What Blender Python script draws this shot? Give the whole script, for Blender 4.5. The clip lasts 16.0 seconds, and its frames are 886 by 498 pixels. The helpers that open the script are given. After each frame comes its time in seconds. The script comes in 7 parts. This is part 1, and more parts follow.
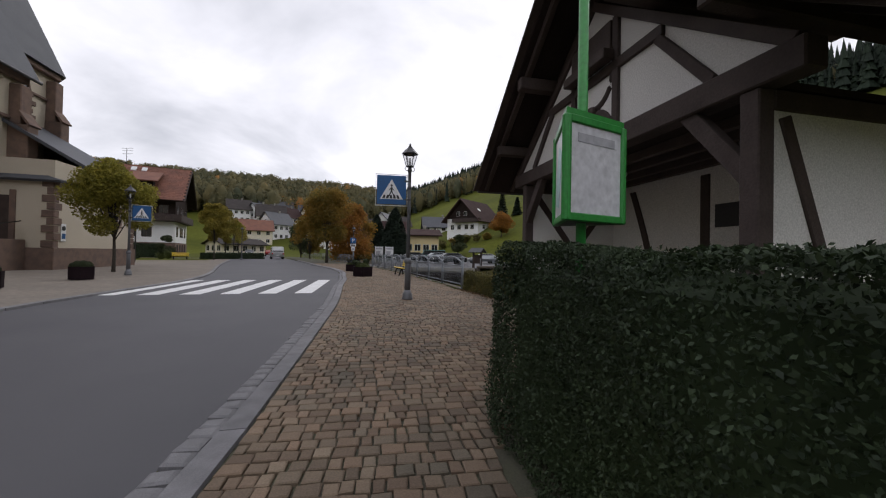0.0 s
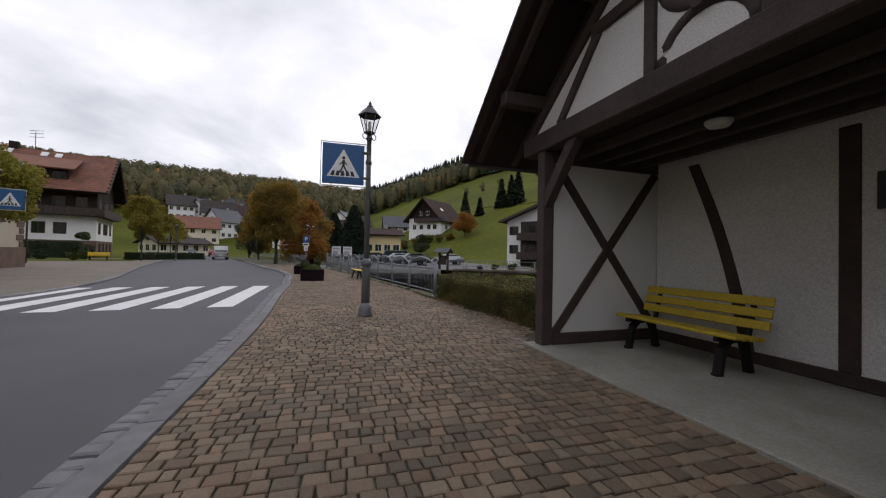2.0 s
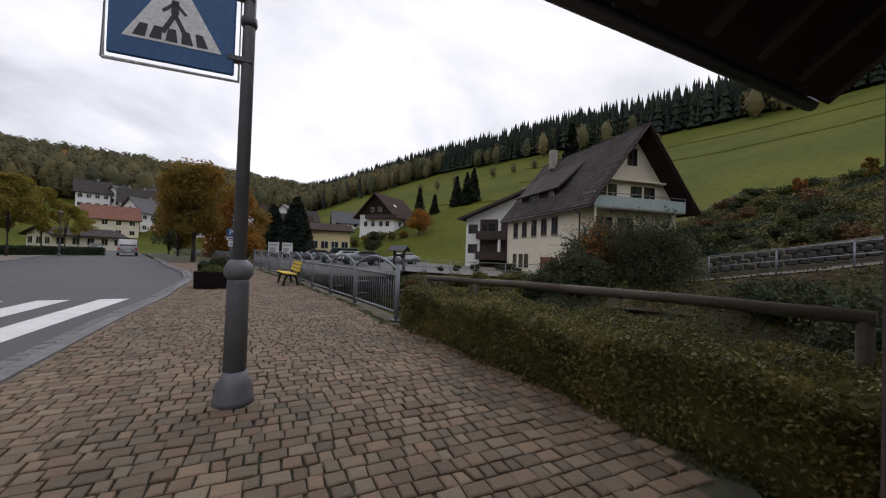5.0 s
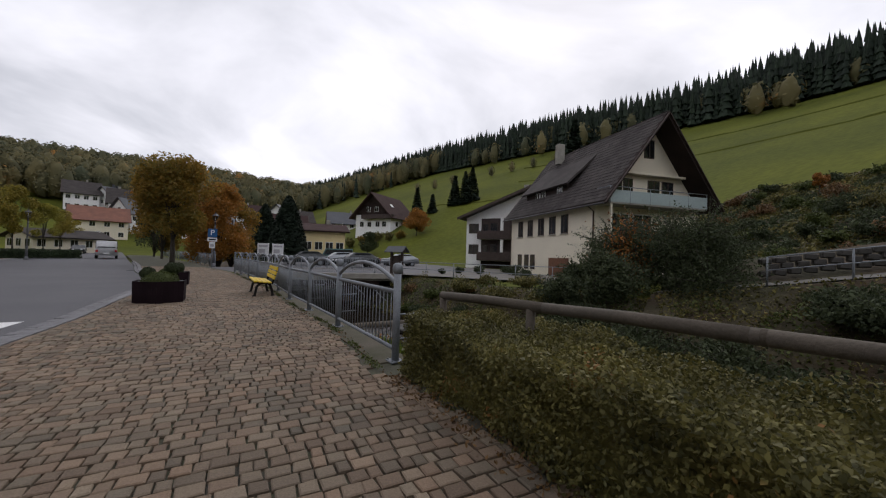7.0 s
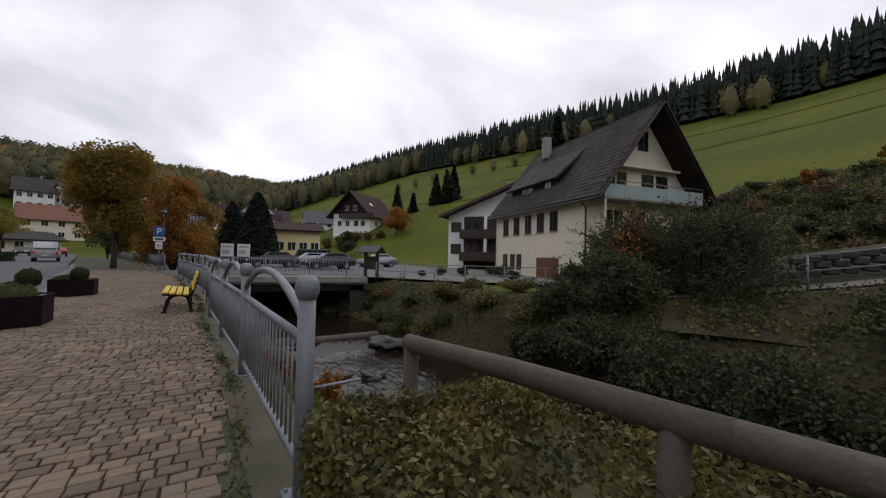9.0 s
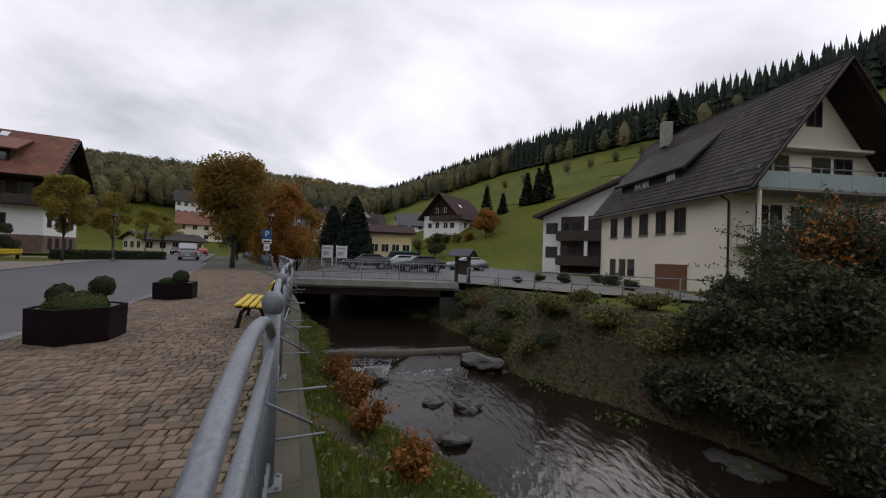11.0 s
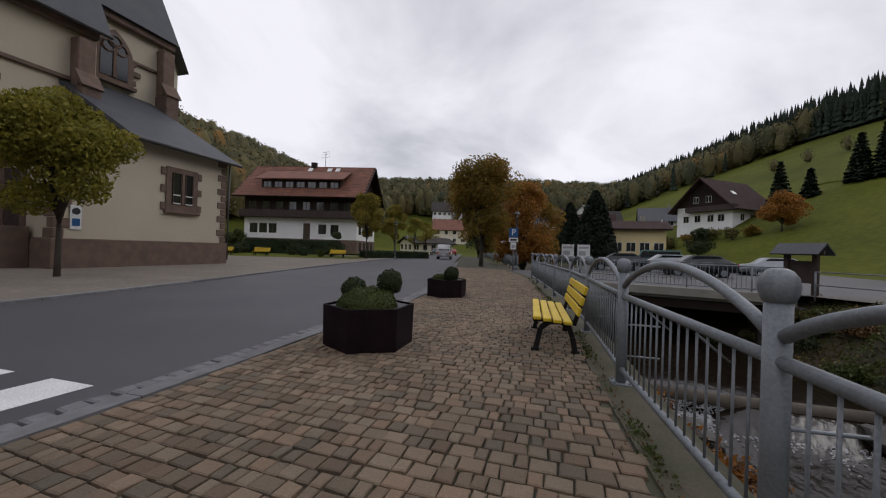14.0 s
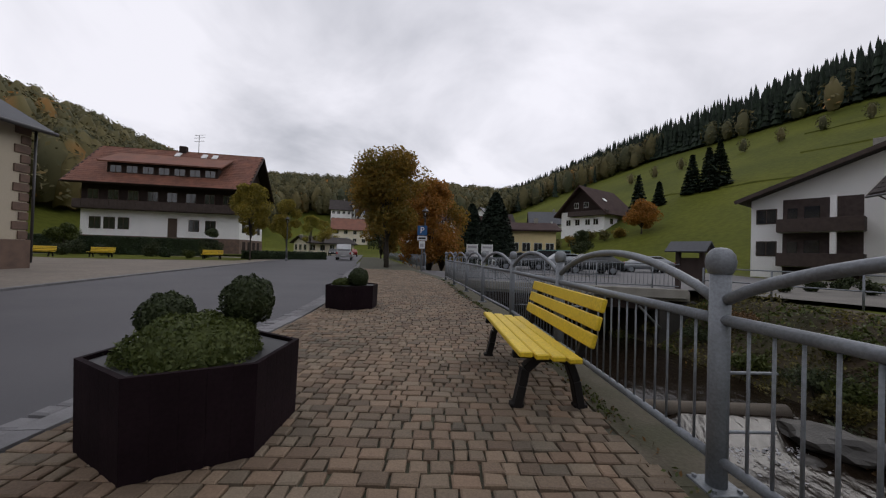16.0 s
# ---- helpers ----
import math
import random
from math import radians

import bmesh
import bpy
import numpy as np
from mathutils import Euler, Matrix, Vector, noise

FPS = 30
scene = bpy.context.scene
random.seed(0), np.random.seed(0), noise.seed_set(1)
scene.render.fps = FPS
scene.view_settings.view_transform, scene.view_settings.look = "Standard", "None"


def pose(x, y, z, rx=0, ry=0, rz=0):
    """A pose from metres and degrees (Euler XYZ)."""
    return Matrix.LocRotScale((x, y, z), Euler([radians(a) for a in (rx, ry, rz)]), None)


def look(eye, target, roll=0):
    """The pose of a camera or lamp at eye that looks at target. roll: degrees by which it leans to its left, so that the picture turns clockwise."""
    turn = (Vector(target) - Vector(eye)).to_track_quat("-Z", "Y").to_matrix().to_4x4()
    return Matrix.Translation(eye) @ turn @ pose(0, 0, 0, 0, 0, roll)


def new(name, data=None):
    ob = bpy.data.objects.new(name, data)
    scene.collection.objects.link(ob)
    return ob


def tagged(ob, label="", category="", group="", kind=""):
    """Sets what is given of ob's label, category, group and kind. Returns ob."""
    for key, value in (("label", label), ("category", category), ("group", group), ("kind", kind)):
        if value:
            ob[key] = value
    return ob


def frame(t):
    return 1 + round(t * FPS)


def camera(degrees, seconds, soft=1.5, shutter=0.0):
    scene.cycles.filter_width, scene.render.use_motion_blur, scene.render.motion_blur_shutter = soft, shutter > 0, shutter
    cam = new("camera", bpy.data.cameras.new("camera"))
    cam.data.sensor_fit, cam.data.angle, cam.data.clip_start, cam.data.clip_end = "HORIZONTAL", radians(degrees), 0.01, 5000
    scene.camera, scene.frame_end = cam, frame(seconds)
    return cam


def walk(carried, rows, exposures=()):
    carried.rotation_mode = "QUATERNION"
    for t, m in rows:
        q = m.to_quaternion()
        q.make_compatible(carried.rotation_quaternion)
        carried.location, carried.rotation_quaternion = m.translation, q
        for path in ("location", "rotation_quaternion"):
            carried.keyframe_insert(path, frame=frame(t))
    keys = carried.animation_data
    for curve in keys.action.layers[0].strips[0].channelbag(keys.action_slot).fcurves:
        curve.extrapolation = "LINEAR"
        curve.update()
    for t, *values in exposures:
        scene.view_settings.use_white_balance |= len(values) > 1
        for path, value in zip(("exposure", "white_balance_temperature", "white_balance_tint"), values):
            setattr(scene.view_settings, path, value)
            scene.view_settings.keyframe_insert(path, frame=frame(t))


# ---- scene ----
cam = camera(101, 16.0, soft=1.15)
PATH = [
    (0.0, pose(-0.642, 5.328, 1.271, 90.74, -1.10, -1.08)),
    (0.5, pose(-0.751, 6.023, 1.265, 90.95, -1.21, -0.60)),
    (1.0, pose(-0.831, 6.709, 1.251, 90.91, -1.09, -1.45)),
    (1.5, pose(-0.804, 7.387, 1.238, 91.03, -1.07, -3.20)),
    (2.0, pose(-0.809, 7.957, 1.239, 90.97, -1.21, -7.19)),
    (2.5, pose(-0.747, 8.666, 1.251, 90.89, -1.35, -8.52)),
    (3.0, pose(-0.711, 9.378, 1.249, 90.99, -1.59, -11.54)),
    (3.5, pose(-0.650, 10.082, 1.232, 90.92, -1.60, -13.01)),
    (4.0, pose(-0.609, 10.802, 1.226, 90.89, -1.69, -14.04)),
    (6.5, pose(-0.460, 13.905, 1.246, 91.12, -2.00, -14.95)),
    (7.0, pose(-0.290, 14.500, 1.280, 91.12, -1.66, -15.20)),
    (7.5, pose(-0.116, 15.110, 1.287, 91.15, -1.51, -18.19)),
    (8.0, pose(0.074, 15.695, 1.285, 91.09, -1.36, -20.26)),
    (10.5, pose(0.682, 18.354, 1.390, 91.27, -1.66, -8.79)),
    (11.0, pose(0.505, 18.843, 1.437, 91.07, -1.99, -4.38)),
    (11.5, pose(0.208, 19.345, 1.467, 90.65, -2.25, 2.36)),
    (12.0, pose(-0.115, 19.870, 1.443, 90.40, -2.42, 11.58)),
    (12.5, pose(-0.477, 20.240, 1.373, 90.35, -2.46, 18.21)),
    (13.0, pose(-0.771, 20.551, 1.329, 90.12, -2.30, 23.99)),
    (13.5, pose(-1.077, 20.873, 1.273, 89.97, -2.24, 28.85)),
    (14.0, pose(-1.407, 21.224, 1.215, 90.08, -1.84, 30.16)),
    (14.5, pose(-1.689, 21.602, 1.180, 90.18, -1.67, 29.95)),
    (15.0, pose(-1.977, 22.022, 1.160, 90.29, -1.51, 25.84)),
    (15.5, pose(-2.261, 22.549, 1.127, 90.37, -1.47, 20.44)),
    (16.0, pose(-2.538, 22.987, 1.116, 90.68, -1.67, 14.70)),
]
walk(cam, PATH, [(0.0, 0.19, 6400, 12), (4.0, 0.19, 6400, 12), (7.0, 0.07, 6400, 12), (11.0, 0.02, 6400, 12), (13.0, -0.13, 6400, 12), (16.0, -0.13, 6400, 12)])

# ---------------------------------------------------------------- sky and light
world = bpy.data.worlds.new("overcast_sky")
scene.world = world
world.use_nodes = True
wn, wl = world.node_tree.nodes, world.node_tree.links
wn.clear()
SUN_EL, SUN_AZ = radians(38), radians(35)
sky = wn.new("ShaderNodeTexSky")
sky.sky_type, sky.sun_disc = "NISHITA", False
sky.sun_elevation, sky.sun_rotation = SUN_EL, SUN_AZ
coord = wn.new("ShaderNodeTexCoord")
sep = wn.new("ShaderNodeSeparateXYZ")
wl.new(coord.outputs["Generated"], sep.inputs[0])


def wmath(op, a, b=None):
    n = wn.new("ShaderNodeMath")
    n.operation = op
    for i, v in enumerate((a, b)):
        if v is None:
            continue
        if isinstance(v, (int, float)):
            n.inputs[i].default_value = v
        else:
            wl.new(v, n.inputs[i])
    return n.outputs[0]


lift = wmath("ADD", wmath("MAXIMUM", sep.outputs[2], 0.0), 0.22)
comb = wn.new("ShaderNodeCombineXYZ")
wl.new(wmath("DIVIDE", sep.outputs[0], lift), comb.inputs[0])
wl.new(wmath("DIVIDE", sep.outputs[1], lift), comb.inputs[1])
cloud = wn.new("ShaderNodeTexNoise")
cloud.inputs["Scale"].default_value, cloud.inputs["Detail"].default_value = 0.9, 6.0
cloud.inputs["Roughness"].default_value, cloud.inputs["Distortion"].default_value = 0.52, 0.5
wl.new(comb.outputs[0], cloud.inputs["Vector"])
ramp = wn.new("ShaderNodeValToRGB")
ramp.color_ramp.elements[0].position, ramp.color_ramp.elements[0].color = 0.34, (0.58, 0.59, 0.635, 1)
ramp.color_ramp.elements[1].position, ramp.color_ramp.elements[1].color = 0.58, (1.03, 1.02, 1.07, 1)
wl.new(cloud.outputs["Fac"], ramp.inputs[0])
skym = wn.new("ShaderNodeMixRGB")
skym.inputs[0].default_value = 0.94
dim = wn.new("ShaderNodeMixRGB")
dim.blend_type, dim.inputs[0].default_value, dim.inputs[2].default_value = "MULTIPLY", 1.0, (0.1, 0.1, 0.1, 1)
wl.new(sky.outputs[0], dim.inputs[1])
wl.new(dim.outputs[0], skym.inputs[1])
wl.new(ramp.outputs[0], skym.inputs[2])
back = wn.new("ShaderNodeBackground")
back.inputs["Strength"].default_value = 1.0
wl.new(skym.outputs[0], back.inputs[0])
wout = wn.new("ShaderNodeOutputWorld")
wl.new(back.outputs[0], wout.inputs[0])

sun = new("sun", bpy.data.lights.new("sun", "SUN"))
sun.data.energy, sun.data.angle, sun.data.color = 0.5, radians(25), (1.0, 0.97, 0.92)
sun.matrix_world = look((0, 0, 0), (-math.sin(SUN_AZ) * math.cos(SUN_EL), -math.cos(SUN_AZ) * math.cos(SUN_EL), -math.sin(SUN_EL)))

# ---------------------------------------------------------------- materials


def mat(name, base, alt=None, rough=0.8, scale=4.0, fine=60.0, amount=0.5, bump=0.15, metal=0.0, island=0.0, obj=0.0, spec=0.5, depth=0.01, tint=None):
    """A surface with a coarse and a fine variation of colour, and fine relief."""
    m = bpy.data.materials.new(name)
    m.use_nodes = True
    n, l = m.node_tree.nodes, m.node_tree.links
    b = n["Principled BSDF"]
    b.inputs["Roughness"].default_value, b.inputs["Metallic"].default_value = rough, metal
    b.inputs["Specular IOR Level"].default_value = spec
    alt = alt or tuple(c * 0.7 for c in base)
    tc = n.new("ShaderNodeTexCoord")
    a = n.new("ShaderNodeTexNoise")
    a.inputs["Scale"].default_value, a.inputs["Detail"].default_value = scale, 5.0
    f = n.new("ShaderNodeTexNoise")
    f.inputs["Scale"].default_value, f.inputs["Detail"].default_value = fine, 4.0
    for t in (a, f):
        l.new(tc.outputs["Object"], t.inputs["Vector"])
    r = n.new("ShaderNodeMapRange")
    r.inputs[1].default_value, r.inputs[2].default_value = 0.35, 0.65
    l.new(a.outputs["Fac"], r.inputs[0])
    mix = n.new("ShaderNodeMixRGB")
    mix.inputs[1].default_value, mix.inputs[2].default_value = (*base, 1), (*alt, 1)
    fac = r.outputs[0]
    k = n.new("ShaderNodeMath")
    k.operation, k.inputs[1].default_value = "MULTIPLY", amount
    l.new(fac, k.inputs[0])
    l.new(k.outputs[0], mix.inputs[0])
    col = mix.outputs[0]
    if tint:
        rnd = n.new("ShaderNodeNewGeometry").outputs["Random Per Island"] if island else n.new("ShaderNodeObjectInfo").outputs["Random"]
        wh = n.new("ShaderNodeTexWhiteNoise")
        wh.noise_dimensions = "1D"
        l.new(rnd, wh.inputs["W"])
        m2 = n.new("ShaderNodeMixRGB")
        m2.inputs[2].default_value = (*tint, 1)
        l.new(wh.outputs["Value"], m2.inputs[0])
        l.new(col, m2.inputs[1])
        col = m2.outputs[0]
    fr = n.new("ShaderNodeMapRange")
    fr.inputs[1].default_value, fr.inputs[2].default_value, fr.inputs[3].default_value, fr.inputs[4].default_value = 0.3, 0.7, 0.82, 1.15
    l.new(f.outputs["Fac"], fr.inputs[0])
    hsv = n.new("ShaderNodeHueSaturation")
    l.new(col, hsv.inputs["Color"])
    val = fr.outputs[0]
    for kind, amt in (("island", island), ("obj", obj)):
        if amt:
            src = n.new("ShaderNodeNewGeometry").outputs["Random Per Island"] if kind == "island" else n.new("ShaderNodeObjectInfo").outputs["Random"]
            mr = n.new("ShaderNodeMapRange")
            mr.inputs[3].default_value, mr.inputs[4].default_value = 1 - amt, 1 + amt
            l.new(src, mr.inputs[0])
            mm = n.new("ShaderNodeMath")
            mm.operation = "MULTIPLY"
            l.new(val, mm.inputs[0])
            l.new(mr.outputs[0], mm.inputs[1])
            val = mm.outputs[0]
    l.new(val, hsv.inputs["Value"])
    l.new(hsv.outputs[0], b.inputs["Base Color"])
    if bump:
        bp = n.new("ShaderNodeBump")
        bp.inputs["Strength"].default_value, bp.inputs["Distance"].default_value = bump, depth
        l.new(f.outputs["Fac"], bp.inputs["Height"])
        l.new(bp.outputs[0], b.inputs["Normal"])
    return m


def leaf_mat(name, c1, c2, c3=None, trans=0.25, rough=0.6, nscale=1.3, nweight=1.6):
    """Leaves: each one takes its own colour between c1 and c2, a few c3."""
    m = bpy.data.materials.new(name)
    m.use_nodes = True
    n, l = m.node_tree.nodes, m.node_tree.links
    b = n["Principled BSDF"]
    b.inputs["Roughness"].default_value = rough
    b.inputs["Specular IOR Level"].default_value = 0.3
    g = n.new("ShaderNodeNewGeometry")
    cr = n.new("ShaderNodeValToRGB")
    cr.color_ramp.elements[0].color, cr.color_ramp.elements[1].color = (*c1, 1), (*c2, 1)
    if c3:
        e = cr.color_ramp.elements.new(0.9)
        e.color = (*c2, 1)
        cr.color_ramp.elements[-1].color = (*c3, 1)
    tc = n.new("ShaderNodeTexCoord")
    ns = n.new("ShaderNodeTexNoise")
    ns.inputs["Scale"].default_value = nscale
    l.new(tc.outputs["Object"], ns.inputs["Vector"])
    mx = n.new("ShaderNodeMath")
    mx.operation = "MULTIPLY_ADD"
    mx.inputs[1].default_value, mx.inputs[2].default_value = nweight, 0.25 - nweight / 2
    l.new(ns.outputs["Fac"], mx.inputs[0])
    av = n.new("ShaderNodeMath")
    av.operation = "ADD"
    l.new(g.outputs["Random Per Island"], av.inputs[0])
    l.new(mx.outputs[0], av.inputs[1])
    hv = n.new("ShaderNodeMath")
    hv.operation, hv.inputs[1].default_value = "MULTIPLY", 0.62
    l.new(av.outputs[0], hv.inputs[0])
    l.new(hv.outputs[0], cr.inputs[0])
    l.new(cr.outputs[0], b.inputs["Base Color"])
    tr = n.new("ShaderNodeBsdfTranslucent")
    l.new(cr.outputs[0], tr.inputs[0])
    ms = n.new("ShaderNodeMixShader")
    ms.inputs[0].default_value = trans
    l.new(b.outputs[0], ms.inputs[1])
    l.new(tr.outputs[0], ms.inputs[2])
    l.new(ms.outputs[0], n["Material Output"].inputs[0])
    return m


def glass_mat(name, tint, rough=0.08):
    m = mat(name, tint, tuple(c * 0.6 for c in tint), rough, 1.5, 8, 0.6, 0.0, spec=0.9)
    return m


ASPHALT = mat("asphalt", (0.056, 0.055, 0.062), (0.076, 0.074, 0.081), 0.66, 0.5, 220, 0.7, 0.5, depth=0.004)
PAVER = mat("clay_paver", (0.182, 0.138, 0.094), (0.092, 0.080, 0.058), 0.85, 0.9, 90, 0.85, 0.4, island=0.32, depth=0.006, tint=(0.158, 0.106, 0.069))
PAVER_ONE = mat("clay_paver_single", (0.182, 0.138, 0.094), (0.092, 0.080, 0.058), 0.85, 0.9, 90, 0.85, 0.4, obj=0.32, depth=0.006, tint=(0.158, 0.106, 0.069))
JOINT = mat("joint_sand", (0.060, 0.054, 0.042), (0.075, 0.080, 0.042), 0.95, 3, 80, 0.7, 0.3)
GRANITE = mat("granite_sett", (0.180, 0.177, 0.185), (0.115, 0.113, 0.118), 0.8, 6, 150, 0.7, 0.4, island=0.2, depth=0.006)
COBBLE = mat("plaza_cobble", (0.20, 0.17, 0.14), (0.15, 0.13, 0.11), 0.9, 0.6, 7, 0.7, 0.5, depth=0.03)
WHITE_LINE = mat("road_paint", (0.72, 0.72, 0.72), (0.55, 0.55, 0.55), 0.7, 3, 60, 0.5, 0.2)
CONCRETE = mat("concrete", (0.30, 0.285, 0.25), (0.2, 0.19, 0.165), 0.9, 1.6, 50, 0.7, 0.3)
MOSSY = mat("mossy_concrete", (0.110, 0.092, 0.068), (0.062, 0.062, 0.034), 0.95, 2.0, 40, 0.9, 0.4)
GRASS = mat("meadow_grass", (0.094, 0.104, 0.013), (0.061, 0.072, 0.011), 0.95, 0.05, 1.2, 0.9, 0.3, spec=0.1, depth=0.05)
ROUGHGRASS = mat("rough_grass", (0.062, 0.070, 0.014), (0.085, 0.090, 0.016), 0.95, 0.3, 4, 0.8, 0.4, spec=0.1, depth=0.05)
BANK = mat("bank_earth", (0.044, 0.040, 0.018), (0.056, 0.037, 0.021), 0.95, 0.8, 9, 0.9, 0.6, depth=0.05)
DARKWOOD = mat("dark_timber", (0.040, 0.026, 0.022), (0.065, 0.045, 0.038), 0.75, 3, 45, 0.7, 0.4)
WEATHERED = mat("weathered_timber", (0.068, 0.050, 0.046), (0.042, 0.029, 0.026), 0.85, 3, 40, 0.8, 0.4)
LOGWOOD = mat("weathered_log", (0.105, 0.086, 0.066), (0.066, 0.055, 0.042), 0.9, 3, 50, 0.8, 0.4)
PLASTER = mat("white_plaster", (0.70, 0.685, 0.665), (0.60, 0.585, 0.57), 0.9, 1.2, 60, 0.6, 0.25)
CREAM = mat("cream_render", (0.52, 0.46, 0.365), (0.44, 0.39, 0.31), 0.9, 0.5, 30, 0.6, 0.2)
WHITEWALL = mat("white_render", (0.82, 0.82, 0.82), (0.72, 0.72, 0.715), 0.9, 0.5, 30, 0.6, 0.2)
CREAMWALL = mat("cream_house_render", (0.74, 0.68, 0.55), (0.66, 0.60, 0.49), 0.9, 0.5, 30, 0.6, 0.2)
YELLOWWALL = mat("yellow_render", (0.74, 0.60, 0.33), (0.66, 0.54, 0.30), 0.9, 0.5, 30, 0.6, 0.2)
SANDSTONE = mat("red_sandstone", (0.175, 0.115, 0.088), (0.11, 0.078, 0.066), 0.9, 2.5, 40, 0.8, 0.4, island=0.2)
SLATE = mat("slate", (0.050, 0.054, 0.066), (0.07, 0.074, 0.085), 0.6, 1.0, 20, 0.7, 0.3, island=0.15)
DARKTILE = mat("dark_roof_tile", (0.046, 0.040, 0.039), (0.070, 0.061, 0.058), 0.9, 0.8, 25, 0.8, 0.4, island=0.2, spec=0.2)
BROWNTILE = mat("brown_roof_tile", (0.046, 0.027, 0.026), (0.064, 0.040, 0.037), 0.9, 0.8, 25, 0.8, 0.4, island=0.2, spec=0.15)
REDTILE = mat("red_roof_tile", (0.215, 0.088, 0.056), (0.145, 0.064, 0.045), 0.8, 0.7, 25, 0.8, 0.4, island=0.15)
DARKCLAD = mat("dark_cladding", (0.026, 0.018, 0.016), (0.040, 0.028, 0.024), 0.9, 1.0, 30, 0.7, 0.3, spec=0.2)
GLASS = glass_mat("window_glass", (0.022, 0.025, 0.03))
FRAMEWHITE = mat("white_frame", (0.66, 0.65, 0.62), None, 0.6, 4, 60, 0.3, 0.1)
BROWNFRAME = mat("brown_frame", (0.06, 0.036, 0.022), None, 0.6, 4, 60, 0.5, 0.1)
STEEL = mat("galvanised_steel", (0.225, 0.245, 0.27), (0.165, 0.178, 0.195), 0.55, 5, 70, 0.7, 0.15, metal=0.25)
LAMPGREY = mat("grey_lamp_paint", (0.145, 0.15, 0.165), (0.11, 0.115, 0.125), 0.5, 5, 70, 0.6, 0.15, metal=0.1)
LAMPDARK = mat("dark_lamp_metal", (0.07, 0.068, 0.072), None, 0.45, 5, 70, 0.5, 0.1, metal=0.3)
SIGNBLUE = mat("sign_blue", (0.010, 0.085, 0.245), (0.010, 0.075, 0.21), 0.4, 2, 40, 0.4, 0.05)
SIGNWHITE = mat("sign_white", (0.72, 0.73, 0.74), (0.64, 0.65, 0.66), 0.45, 2, 40, 0.4, 0.05)
SIGNBLACK = mat("sign_black", (0.02, 0.02, 0.022), None, 0.5, 2, 40, 0.3, 0.05)
SIGNRED = mat("sign_red", (0.45, 0.03, 0.03), None, 0.5, 2, 40, 0.3, 0.05)
GREEN = mat("bus_stop_green", (0.030, 0.26, 0.045), (0.024, 0.21, 0.04), 0.4, 3, 40, 0.5, 0.05)
PAPER = mat("timetable_paper", (0.66, 0.66, 0.69), (0.58, 0.58, 0.62), 0.35, 2, 20, 0.5, 0.0)
TEALPRINT = mat("faded_teal_print", (0.36, 0.55, 0.56), (0.48, 0.62, 0.63), 0.4, 6, 40, 0.6, 0.0)
GREYBAR = mat("grey_print", (0.42, 0.42, 0.45), None, 0.6, 2, 20, 0.3, 0.0)
YELLOW = mat("yellow_slat_paint", (0.70, 0.50, 0.022), (0.60, 0.42, 0.02), 0.5, 4, 60, 0.6, 0.15)
OLDYELLOW = mat("dull_yellow_slat", (0.50, 0.36, 0.022), (0.38, 0.28, 0.03), 0.6, 4, 60, 0.6, 0.15)
IRON = mat("black_cast_iron", (0.010, 0.009, 0.009), (0.016, 0.013, 0.012), 0.7, 4, 60, 0.6, 0.2, spec=0.25)
PLANTER = mat("planter_plum", (0.010, 0.005, 0.007), (0.018, 0.010, 0.013), 0.85, 3, 45, 0.8, 0.2, spec=0.12)
SOIL = mat("soil", (0.03, 0.022, 0.015), None, 0.95, 5, 60, 0.6, 0.5)
BARK = mat("bark", (0.045, 0.037, 0.03), (0.07, 0.06, 0.05), 0.95, 4, 30, 0.8, 0.6, depth=0.02)
STONE = mat("river_stone", (0.040, 0.036, 0.030), (0.020, 0.018, 0.015), 0.55, 1.5, 25, 0.8, 0.4, depth=0.02)
FOAM = mat("foam", (0.38, 0.385, 0.40), (0.14, 0.14, 0.15), 0.7, 6, 40, 0.7, 0.6, depth=0.03)
TYRE = mat("tyre", (0.015, 0.015, 0.015), None, 0.85, 5, 50, 0.4, 0.1)
GRAVEL = mat("yard_gravel", (0.15, 0.14, 0.125), (0.10, 0.095, 0.085), 0.95, 0.8, 40, 0.8, 0.4)
DOORWOOD = mat("garage_wood", (0.16, 0.065, 0.03), (0.11, 0.045, 0.025), 0.7, 2, 40, 0.6, 0.2)
FROST = mat("balcony_panel", (0.36, 0.43, 0.43), (0.30, 0.37, 0.38), 0.3, 1.0, 20, 0.5, 0.0)
LAMPGLOW = mat("ceiling_lamp_glass", (0.55, 0.55, 0.52), None, 0.4, 5, 50, 0.3, 0.0)
# pale blue-grey: the distance haze is painted into this base colour
HAZETINT = mat("haze_painted_slope", (0.30, 0.335, 0.375), (0.22, 0.255, 0.295), 1.0, 0.02, 0.2, 0.7, 0.0)

HEDGE_LEAF = leaf_mat("hedge_leaf", (0.014, 0.025, 0.012), (0.048, 0.074, 0.030), (0.10, 0.115, 0.05), 0.12)
HEDGE2_LEAF = leaf_mat("mixed_hedge_leaf", (0.046, 0.047, 0.017), (0.205, 0.180, 0.052), (0.30, 0.15, 0.05), 0.25, 0.6, 2.2, 2.4)
LINDEN_LEAF = leaf_mat("yellowing_leaf", (0.15, 0.15, 0.028), (0.36, 0.31, 0.05), (0.46, 0.32, 0.05), 0.45)
YELLOW_LEAF = leaf_mat("yellow_leaf", (0.13, 0.125, 0.026), (0.36, 0.275, 0.042), (0.42, 0.23, 0.04), 0.4)
